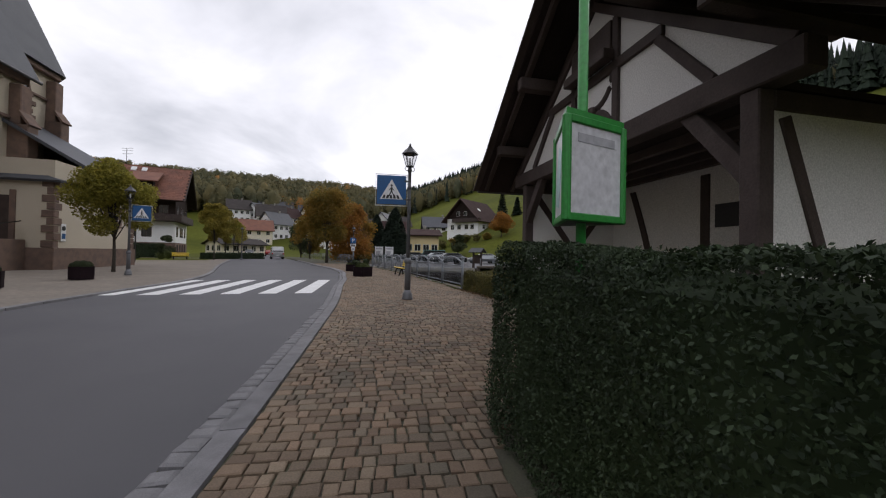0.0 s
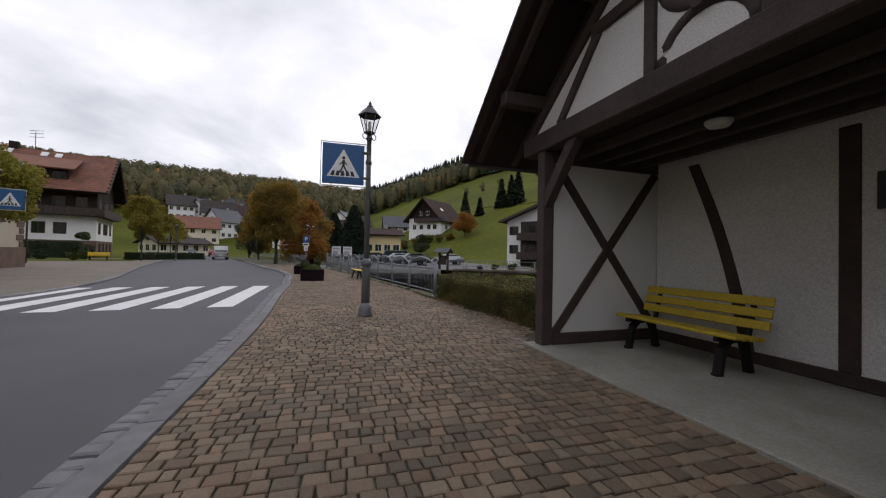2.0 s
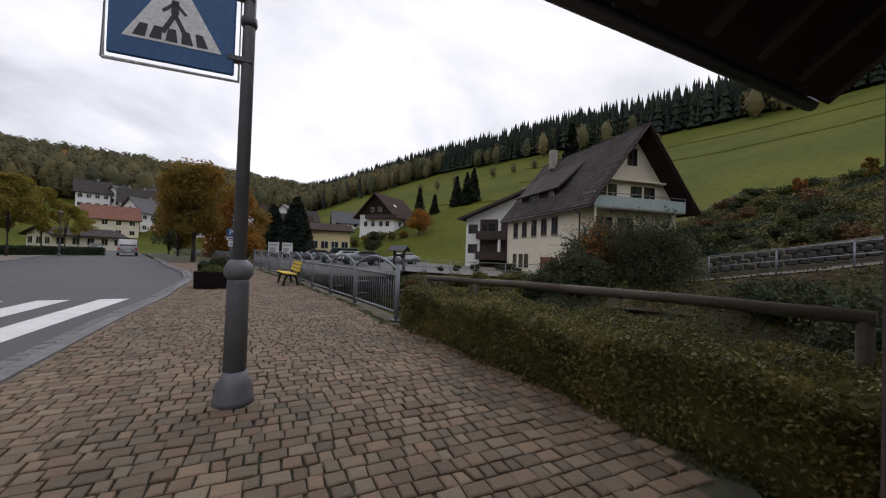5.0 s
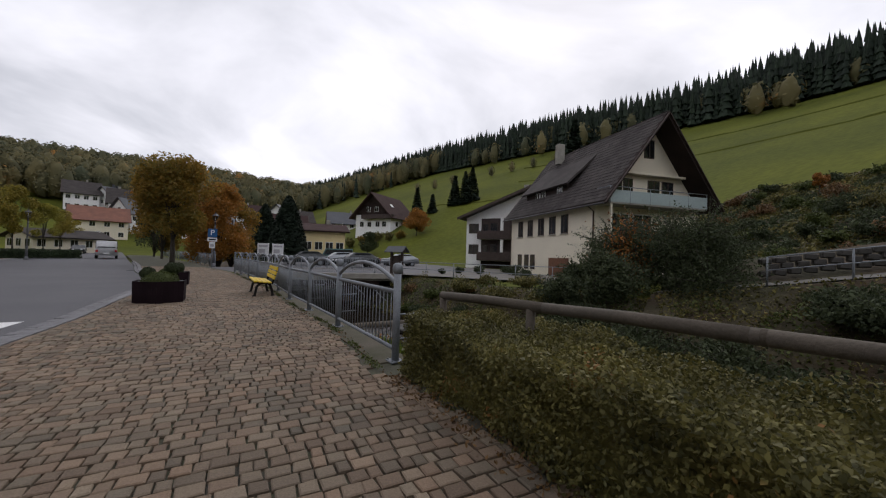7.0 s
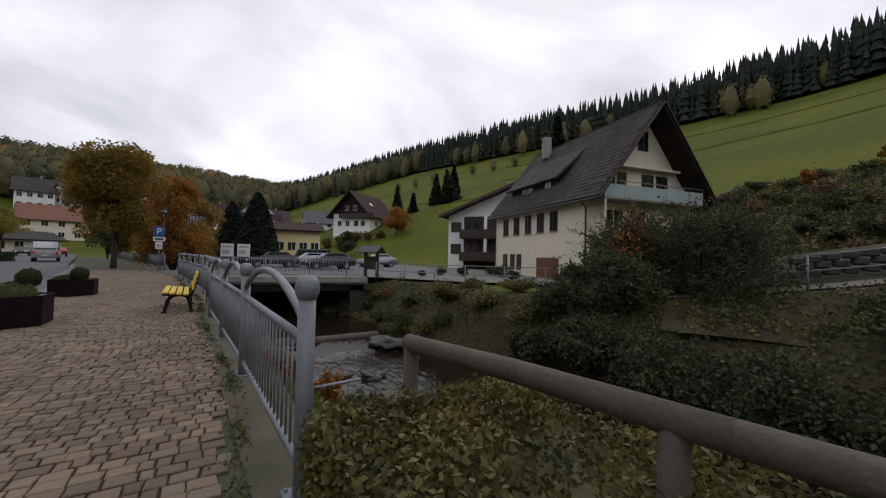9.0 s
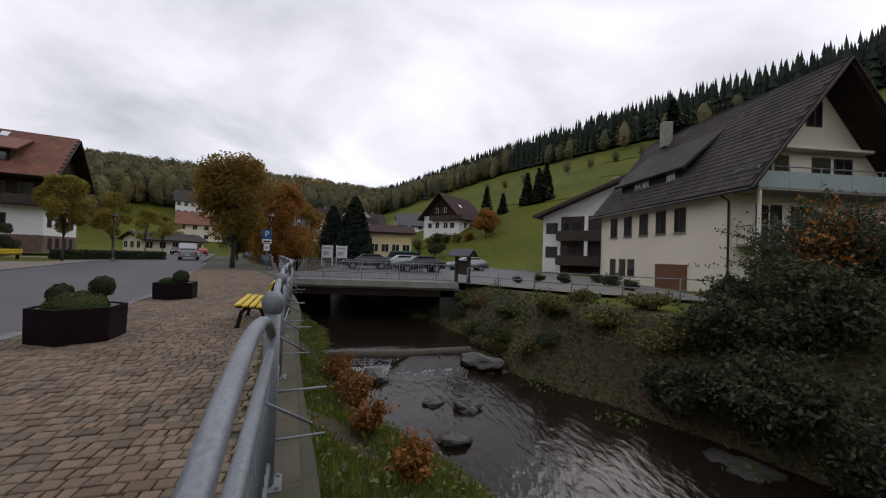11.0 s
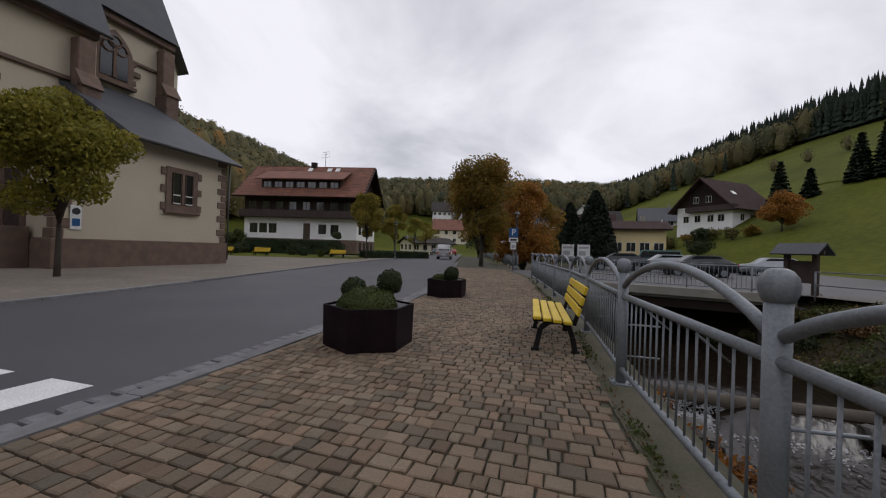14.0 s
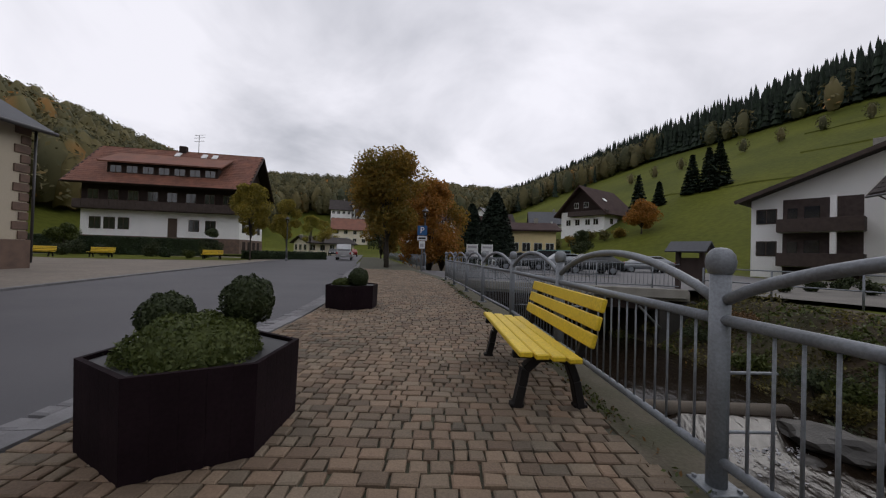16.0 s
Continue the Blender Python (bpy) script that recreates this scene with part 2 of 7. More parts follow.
AUTUMN_LEAF = leaf_mat("autumn_leaf", (0.13, 0.115, 0.025), (0.33, 0.19, 0.032), (0.55, 0.23, 0.03), 0.45, 0.6, 0.35, 2.6)
ORANGE_LEAF = leaf_mat("orange_leaf", (0.20, 0.105, 0.026), (0.43, 0.19, 0.034), (0.56, 0.26, 0.04), 0.45)
BUSH_LEAF = leaf_mat("bush_leaf", (0.026, 0.036, 0.018), (0.080, 0.098, 0.044), (0.13, 0.14, 0.065), 0.25, 0.75)
GRASS_BLADE = leaf_mat("grass_blade", (0.075, 0.11, 0.016), (0.17, 0.23, 0.03), (0.22, 0.21, 0.06), 0.3)
BALL_LEAF = leaf_mat("box_leaf", (0.020, 0.030, 0.012), (0.050, 0.066, 0.022), (0.08, 0.085, 0.03), 0.12)
HEATH_LEAF = leaf_mat("heath_leaf", (0.042, 0.060, 0.014), (0.092, 0.110, 0.024), (0.12, 0.12, 0.03), 0.15)
RUST_LEAF = leaf_mat("rust_leaf", (0.15, 0.055, 0.014), (0.36, 0.15, 0.025), (0.10, 0.09, 0.02), 0.2)
DEAD_LEAF = leaf_mat("dead_leaf", (0.075, 0.045, 0.02), (0.20, 0.11, 0.04), (0.26, 0.17, 0.05), 0.1)
CONIFER = leaf_mat("conifer_needles", (0.006, 0.012, 0.008), (0.020, 0.034, 0.018), (0.03, 0.045, 0.02), 0.05, 0.8)
WOODS = leaf_mat("mixed_woods", (0.054, 0.062, 0.032), (0.145, 0.120, 0.048), (0.32, 0.155, 0.04), 0.1, 0.8, 0.05, 2.6)

# ---------------------------------------------------------------- mesh helpers
rng = np.random.default_rng(7)


def empty(name, m=None, label="", category="", group="", kind=""):
    ob = new(name)
    if m is not None:
        ob.matrix_world = m
    return tagged(ob, label, category, group, kind)


def mesh_of(name, bm, material):
    me = bpy.data.meshes.new(name)
    bm.normal_update()
    bm.to_mesh(me)
    bm.free()
    me.materials.append(material)
    return me


def part(name, bm, material, parent=None, label="", smooth=False):
    me = mesh_of(name, bm, material)
    if smooth:
        me.polygons.foreach_set("use_smooth", [True] * len(me.polygons))
    ob = new(name, me)
    if parent is not None:
        ob.parent = parent
    return tagged(ob, label)


def raw(name, verts, faces, material, parent=None):
    me = bpy.data.meshes.new(name)
    me.from_pydata([tuple(v) for v in verts], [], [tuple(f) for f in faces])
    me.materials.append(material)
    ob = new(name, me)
    if parent is not None:
        ob.parent = parent
    return ob


def B(bm=None):
    return bm if bm is not None else bmesh.new()


def box(x0, y0, z0, x1, y1, z1, bevel=0.0, bm=None, m=None):
    bm = B(bm)
    r = bmesh.ops.create_cube(bm, size=1)
    t = Matrix.Translation(((x0 + x1) / 2, (y0 + y1) / 2, (z0 + z1) / 2)) @ Matrix.Diagonal((abs(x1 - x0), abs(y1 - y0), abs(z1 - z0), 1))
    if m is not None:
        t = m @ t
    bmesh.ops.transform(bm, matrix=t, verts=r["verts"])
    if bevel:
        es = list({e for v in r["verts"] for e in v.link_edges})
        bmesh.ops.bevel(bm, geom=es, offset=bevel, segments=1, affect="EDGES")
    return bm


def beam(a, b, w, d, bevel=0.008, bm=None, up=(0, 0, 1)):
    """A squared timber from a to b, w across and d deep."""
    a, b = Vector(a), Vector(b)
    z = (b - a).normalized()
    u = Vector(up)
    if abs(z.dot(u)) > 0.95:
        u = Vector((1, 0, 0))
    x = u.cross(z).normalized()
    y = z.cross(x)
    m = Matrix((x, y, z)).transposed().to_4x4()
    m.translation = (a + b) / 2
    return box(-w / 2, -d / 2, -(b - a).length / 2, w / 2, d / 2, (b - a).length / 2, bevel, bm, m)


def tube(pts, r, seg=8, bm=None, r2=None, cap=True):
    """A round bar along points."""
    bm = B(bm)
    pts = [Vector(p) for p in pts]
    rings = []
    for i, p in enumerate(pts):
        d = (pts[min(i + 1, len(pts) - 1)] - pts[max(i - 1, 0)]).normalized()
        u = Vector((0, 0, 1)) if abs(d.z) < 0.9 else Vector((1, 0, 0))
        x = u.cross(d).normalized()
        y = d.cross(x)
        rr = r if r2 is None else r + (r2 - r) * i / (len(pts) - 1)
        rings.append([bm.verts.new(p + (x * math.cos(k * 2 * math.pi / seg) + y * math.sin(k * 2 * math.pi / seg)) * rr) for k in range(seg)])
    for a, b in zip(rings, rings[1:]):
        for k in range(seg):
            f = bm.faces.new((a[k], a[(k + 1) % seg], b[(k + 1) % seg], b[k]))
            f.smooth = True
    if cap:
        bm.faces.new(rings[0][::-1])
        bm.faces.new(rings[-1])
    return bm


def lathe(profile, seg=16, bm=None, m=None):
    """A turned body: profile is (radius, height) from the bottom up."""
    bm = B(bm)
    rings = []
    for r, z in profile:
        ring = []
        for k in range(seg):
            a = k * 2 * math.pi / seg
            v = Vector((max(r, 0.0005) * math.cos(a), max(r, 0.0005) * math.sin(a), z))
            ring.append(bm.verts.new(m @ v if m is not None else v))
        rings.append(ring)
    for a, b in zip(rings, rings[1:]):
        for k in range(seg):
            f = bm.faces.new((a[k], a[(k + 1) % seg], b[(k + 1) % seg], b[k]))
            f.smooth = seg > 8
    bm.faces.new(rings[0][::-1])
    bm.faces.new(rings[-1])
    return bm


def prism(poly, h, bm=None, m=None):
    """A flat polygon in x and y, made h thick."""
    bm = B(bm)
    lo = [bm.verts.new(m @ Vector((x, y, 0)) if m is not None else (x, y, 0)) for x, y in poly]
    hi = [bm.verts.new(m @ Vector((x, y, h)) if m is not None else (x, y, h)) for x, y in poly]
    n = len(poly)
    bm.faces.new(lo[::-1])
    bm.faces.new(hi)
    for i in range(n):
        bm.faces.new((lo[i], lo[(i + 1) % n], hi[(i + 1) % n], hi[i]))
    return bm


def slab(a, b, c, d, th, bm=None):
    """A four-cornered plate, th thick downwards along its normal."""
    bm = B(bm)
    a, b, c, d = (Vector(p) for p in (a, b, c, d))
    n = (b - a).cross(d - a).normalized()
    n = n * (-abs(th) if n.z < -0.02 else abs(th))
    top = [bm.verts.new(p) for p in (a, b, c, d)]
    low = [bm.verts.new(p - n) for p in (a, b, c, d)]
    bm.faces.new(top)
    bm.faces.new(low[::-1])
    for i in range(4):
        bm.faces.new((top[i], low[i], low[(i + 1) % 4], top[(i + 1) % 4]))
    return bm


def frame_axes(origin, ex, ez=(0, 0, 1)):
    """The pose with x along ex, z up."""
    x = Vector((ex[0], ex[1], 0)).normalized()
    z = Vector(ez)
    y = z.cross(x)
    m = Matrix((x, y, z)).transposed().to_4x4()
    m.translation = origin
    return m


def leaves(name, pts, size, material, parent=None, flat=0.0, nrm=None, lo=0.6, slim=0.55, upright=0.0):
    """Many small folded leaves at the points."""
    n = len(pts)
    d = rng.normal(size=(n, 3))
    if nrm is not None:
        d = d * (1 - flat) + nrm * flat * 2
    d /= np.linalg.norm(d, axis=1)[:, None] + 1e-9
    r = rng.normal(size=(n, 3))
    u = np.cross(d, r)
    u /= np.linalg.norm(u, axis=1)[:, None] + 1e-9
    if upright:
        u = u * (1 - upright) + np.array([0, 0, 1.0]) * upright
        u /= np.linalg.norm(u, axis=1)[:, None]
        d = np.cross(u, rng.normal(size=(n, 3)))
        d /= np.linalg.norm(d, axis=1)[:, None] + 1e-9
    w = np.cross(d, u)
    s = size * rng.uniform(lo, 1.3, (n, 1))
    p = np.asarray(pts)
    v = np.empty((n, 4, 3))
    v[:, 0] = p - u * s
    v[:, 1] = p + w * s * slim + d * s * 0.2
    v[:, 2] = p + u * s
    v[:, 3] = p - w * s * slim + d * s * 0.2
    me = bpy.data.meshes.new(name)
    me.vertices.add(n * 4)
    me.vertices.foreach_set("co", v.reshape(-1))
    me.loops.add(n * 4)
    me.loops.foreach_set("vertex_index", np.arange(n * 4, dtype=np.int32))
    me.polygons.add(n)
    me.polygons.foreach_set("loop_start", np.arange(0, n * 4, 4, dtype=np.int32))
    me.update(calc_edges=True)
    me.materials.append(material)
    ob = new(name, me)
    if parent is not None:
        ob.parent = parent
    return ob


def lump_points(n, centre, radii, shell=0.55):
    """Points in the outer part of an ellipsoid."""
    d = rng.normal(size=(n, 3))
    d /= np.linalg.norm(d, axis=1)[:, None]
    r = shell + (1 - shell) * rng.random((n, 1)) ** 0.6
    return np.asarray(centre) + d * r * np.asarray(radii), d


def sweep(pts, w, d, bm=None):
    """One bent squared timber along points in an x, z plane."""
    bm = B(bm)
    rings = [[bm.verts.new((x + sx * w / 2, y + sy * d / 2, z)) for sx, sy in ((-1, -1), (1, -1), (1, 1), (-1, 1))] for x, y, z in pts]
    for a, b in zip(rings, rings[1:]):
        for k in range(4):
            bm.faces.new((a[k], a[(k + 1) % 4], b[(k + 1) % 4], b[k]))
    bm.faces.new(rings[0][::-1])
    bm.faces.new(rings[-1])
    return bm


def smooth_line(pts, step=0.25):
    """A smooth run of points through the given ones."""
    p = np.array(pts, float)
    q = np.vstack([2 * p[0] - p[1], p, 2 * p[-1] - p[-2]])
    out = []
    for i in range(1, len(q) - 2):
        n = max(2, int(np.linalg.norm(q[i + 1] - q[i]) / step))
        for t in np.linspace(0, 1, n, endpoint=False):
            a, b, c, d = q[i - 1], q[i], q[i + 1], q[i + 2]
            out.append(0.5 * (2 * b + (c - a) * t + (2 * a - 5 * b + 4 * c - d) * t * t + (3 * b - a - 3 * c + d) * t ** 3))
    out.append(p[-1])
    return np.array(out)


class Line:
    """A plan line by its length; at(s) gives point and the normal to its right."""

    def __init__(self, pts, step=0.25):
        self.p = smooth_line(pts, step)
        self.s = np.concatenate([[0], np.cumsum(np.linalg.norm(np.diff(self.p, axis=0), axis=1))])
        self.length = self.s[-1]

    def at(self, s, off=0.0):
        x = np.interp(s, self.s, self.p[:, 0])
        y = np.interp(s, self.s, self.p[:, 1])
        h = 0.15
        dx = np.interp(s + h, self.s, self.p[:, 0]) - np.interp(s - h, self.s, self.p[:, 0])
        dy = np.interp(s + h, self.s, self.p[:, 1]) - np.interp(s - h, self.s, self.p[:, 1])
        l = math.hypot(dx, dy) or 1
        return x + dy / l * off, y - dx / l * off, dx / l, dy / l

    def x_at(self, y):
        return float(np.interp(y, self.p[:, 1], self.p[:, 0]))

# ---------------------------------------------------------------- ground, road, river
ROAD_EDGE = Line([(1.2, -20), (-0.5, -8), (-1.4, 0), (-1.9, 4), (-2.2, 7), (-2.52, 9.1), (-2.92, 11.5), (-3.45, 14.5), (-4.15, 17.6), (-4.65, 19.8), (-5.15, 22.4), (-5.85, 25), (-6.8, 28.6), (-8.8, 33.5), (-11.5, 38.6), (-15.5, 47), (-20.3, 56.5), (-33, 82), (-52, 120)])
FAR_EDGE = Line([(-6.5, -20), (-7.6, -6), (-8.4, 4), (-9.1, 11.6), (-9.6, 14), (-10.1, 16.6), (-10.9, 20.8), (-12.7, 25.2), (-15.6, 30.6), (-18.2, 35.4), (-22.4, 43.6), (-26.5, 52), (-39, 78), (-58, 116)])
WALK_EDGE = Line([(2.6, -14), (1.2, -2), (0.6, 3.5), (-0.08, 7.95), (1.75, 8.6), (1.2, 12.95), (1.6, 14.0), (0.95, 16.6), (0.35, 18.5), (-0.15, 20.75), (-0.9, 22.9), (-1.62, 25.1), (-2.25, 27.3), (-3.0, 29.5), (-4.2, 32.5), (-6.4, 38.2), (-9.6, 44), (-14, 53), (-19, 63), (-31, 87)])
RIVER = Line([(-34, 98), (-21, 74), (-12.5, 58), (-5.5, 46.5), (-2.0, 39), (-0.2, 34.2), (0.7, 31), (1.5, 29), (3.5, 26.4), (5.0, 24.2), (6.8, 20.8), (8.4, 17), (9.6, 12), (11, 5), (12.5, -10)], 0.6)
FOOT = Line([(8, -120), (12, -30), (19, 0), (21, 30), (23, 50), (16, 72), (-3, 97), (-26, 135), (-72, 215), (-130, 330)], 4)
LEFTFOOT = Line([(-60, -120), (-58, 0), (-62, 60), (-84, 130), (-125, 220), (-170, 330)], 4)


def line_distance(line, x, y):
    """Signed distance of grid points to a plan line, right of it positive."""
    best = np.full(x.shape, 1e9)
    sign = np.zeros(x.shape)
    p = line.p
    for i in range(len(p) - 1):
        a, d = p[i], p[i + 1] - p[i]
        t = np.clip(((x - a[0]) * d[0] + (y - a[1]) * d[1]) / (d @ d), 0, 1)
        dx, dy = x - a[0] - t * d[0], y - a[1] - t * d[1]
        q = dx * dx + dy * dy
        near = q < best
        best[near] = q[near]
        sign[near] = (dx * d[1] - dy * d[0])[near]
    return np.sqrt(best) * np.where(sign >= 0, 1, -1)


def sstep(a, b, v):
    t = np.clip((v - a) / (b - a), 0, 1)
    return t * t * (3 - 2 * t)


def hill(x, y):
    """The valley's sides: meadow slope, wooded slope opposite and the closing slope."""
    s = np.maximum(line_distance(FOOT, x, y), 0)
    r = 0.45 * (np.sqrt(s * s + 9) - 3)
    r = np.where(r > 58, 58 + 26 * (1 - np.exp(-(r - 58) / 45)), r)
    l = np.maximum(-line_distance(LEFTFOOT, x, y), 0)
    l = 0.5 * (np.sqrt(l * l + 25) - 5)
    l = np.minimum(l, 45 + (l - 45) * 0.2)
    w = np.maximum(-0.44 * x + 0.9 * y - 128, 0)
    e = 0.29 * (np.sqrt(w * w + 400) - 20)
    e = np.minimum(e, 40 + (e - 40) * 0.08)
    return np.maximum(np.maximum(r, l), e)


def terrain(x, y):
    x, y = np.asarray(x, float), np.asarray(y, float)
    z = hill(x, y)
    d = line_distance(RIVER, x, y)
    left = np.clip((d - 1.6) / 4.4, 0, 1) ** 1.1
    right = sstep(2.3, 5.6, -d)
    bank = np.where(d > 0, left, right)
    wob = 0.16 * np.sin(x * 2.1 + y * 1.3) + 0.12 * np.sin(x * 0.9 - y * 2.7)
    z = np.maximum(z, 0) - 0.14
    z = np.where(np.abs(d) < 8, z * bank + (-2.75) * (1 - bank) + wob * bank * (1 - bank) * 2.5, z)
    return z


def axis(lo, hi, fine_lo, fine_hi, step, grow=1.16):
    v = list(np.arange(fine_lo, fine_hi + 1e-6, step))
    s, a = step, v[0]
    while a > lo:
        s = min(s * grow, 40)
        a -= s
        v.insert(0, a)
    s, a = step, v[-1]
    while a < hi:
        s = min(s * grow, 40)
        a += s
        v.append(a)
    return np.array(v)


gx, gy = axis(-900, 1000, -9, 17, 0.35), axis(-700, 1300, 8, 46, 0.4)
GX, GY = np.meshgrid(gx, gy)
GZ = terrain(GX.ravel(), GY.ravel())
nx, ny = len(gx), len(gy)
gv = np.stack([GX.ravel(), GY.ravel(), GZ], 1)
gi = np.arange(nx * ny).reshape(ny, nx)
gf = np.stack([gi[:-1, :-1], gi[:-1, 1:], gi[1:, 1:], gi[1:, :-1]], -1).reshape(-1, 4)
ground = raw("ground", gv, gf, GRASS)
ground.data.materials.append(BANK)
cx, cy = gv[gf].mean(1)[:, 0], gv[gf].mean(1)[:, 1]
nearriver = np.abs(line_distance(RIVER, cx, cy)) < 6.3
terrace = (cy < 50) & (cx > 19) & (line_distance(FOOT, cx, cy) > -3) & (line_distance(FOOT, cx, cy) < 27 + 3 * np.sin(cy * 0.4))
ground.data.polygons.foreach_set("material_index", (nearriver | terrace).astype(np.int32))
ground.data.polygons.foreach_set("use_smooth", [True] * len(gf))
tagged(ground, "green valley floor, meadow slopes and brown river bank", "ground", kind="structure")


def ground_z(x, y):
    return float(terrain(np.array([x]), np.array([y]))[0])


def ribbon(name, left, right, z, material, s_to=1.0, n=160, label="", category="", thick=0.1):
    """A strip between two plan lines."""
    v, f = [], []
    for i in range(n + 1):
        for ln in (left, right):
            x, y, _, _ = ln.at(ln.length * s_to * i / n)
            v.append((x, y, z))
    for i in range(n):
        f.append((2 * i, 2 * i + 1, 2 * i + 3, 2 * i + 2))
    return tagged(raw(name, v, f, material), label, category, kind="structure")


ribbon("road", FAR_EDGE, ROAD_EDGE, -0.055, ASPHALT, label="dark grey smooth asphalt village road", category="road")
# bed of the pavement, by rows across
bed_v, bed_f = [], []
ys = np.arange(-18, 86, 0.5)
for y in ys:
    bed_v += [(ROAD_EDGE.x_at(y) + 0.3, y, -0.02), (max(WALK_EDGE.x_at(y), ROAD_EDGE.x_at(y) + 0.5) + (3.0 if 8.5 < y < 13.2 else 0.25), y, -0.02)]
for i in range(len(ys) - 1):
    bed_f.append((2 * i, 2 * i + 1, 2 * i + 3, 2 * i + 2))
pavement = tagged(raw("pavement", bed_v, bed_f, JOINT), "brown clay paver pavement with dark mossy joints", "pavement", kind="structure")
plaza_v, plaza_f = [], []
ys = np.arange(-18, 60, 1.0)
for y in ys:
    plaza_v += [(-48 - max(0, y - 40) * 0.5, y, -0.03), (FAR_EDGE.x_at(y) - 0.1, y, -0.03)]
for i in range(len(ys) - 1):
    plaza_f.append((2 * i, 2 * i + 1, 2 * i + 3, 2 * i + 2))
tagged(raw("plaza", plaza_v, plaza_f, COBBLE), "weathered brown cobbled church plaza", "plaza", kind="structure")

# water
wv, wf = [], []
n = 140
for i in range(n + 1):
    for k in range(9):
        s = RIVER.length * i / n
        x, y, _, _ = RIVER.at(s, (k / 8 - 0.5) * 6.4)
        drop = -2.12 if y > 31.6 else -2.42
        wv.append((x, y, drop - 0.25 * max(0, (27 - y)) * 0.06))
for i in range(n):
    for k in range(8):
        a = i * 9 + k
        wf.append((a, a + 9, a + 10, a + 1))
WATER = bpy.data.materials.new("river_water")
WATER.use_nodes = True
nn, ll = WATER.node_tree.nodes, WATER.node_tree.links
pb = nn["Principled BSDF"]
pb.inputs["Base Color"].default_value = (0.013, 0.009, 0.006, 1)
pb.inputs["Roughness"].default_value = 0.10
pb.inputs["Specular IOR Level"].default_value = 0.17
wtc = nn.new("ShaderNodeTexCoord")
wmap = nn.new("ShaderNodeMapping")
wmap.inputs["Scale"].default_value = (2.6, 1.1, 1)
wmap.inputs["Rotation"].default_value = (0, 0, 0.55)
wns = nn.new("ShaderNodeTexNoise")
wns.inputs["Scale"].default_value, wns.inputs["Detail"].default_value = 2.4, 5
wbp = nn.new("ShaderNodeBump")
wbp.inputs["Strength"].default_value, wbp.inputs["Distance"].default_value = 0.34, 0.09
ll.new(wtc.outputs["Object"], wmap.inputs[0])
ll.new(wmap.outputs[0], wns.inputs["Vector"])
ll.new(wns.outputs["Fac"], wbp.inputs["Height"])
ll.new(wbp.outputs[0], pb.inputs["Normal"])
water = raw("water", wv, wf, WATER)
water.data.polygons.foreach_set("use_smooth", [True] * len(wf))
tagged(water, "dark brown rippled shallow stream", "water", kind="structure")

# ---------------------------------------------------------------- crossing
cross_dir = Vector((-0.965, -0.26, 0)).normalized()
stripe_dir = Vector((-0.179, 0.984, 0)).normalized()


def crossing():
    e = empty("zebra_crossing", None, "white painted zebra stripes across the dark asphalt road", "crosswalk", kind="structure")
    for i in range(6):
        p = Vector((-4.55, 16.96, -0.05)) + cross_dir * (i * 1.03)
        a, b = p, p + cross_dir * 0.52
        c, d = b + stripe_dir * 5.58, a + stripe_dir * 5.58
        bm = slab(d, c, b, a, 0.003)
        bmesh.ops.recalc_face_normals(bm, faces=bm.faces)
        part("stripe", bm, WHITE_LINE, e)


crossing()

# ---------------------------------------------------------------- shelter
SH = frame_axes((1.15, 12.93, 0), (0.188, -0.982))  # x along the front, y to the road
SH_W, SH_D = 4.7, 2.2


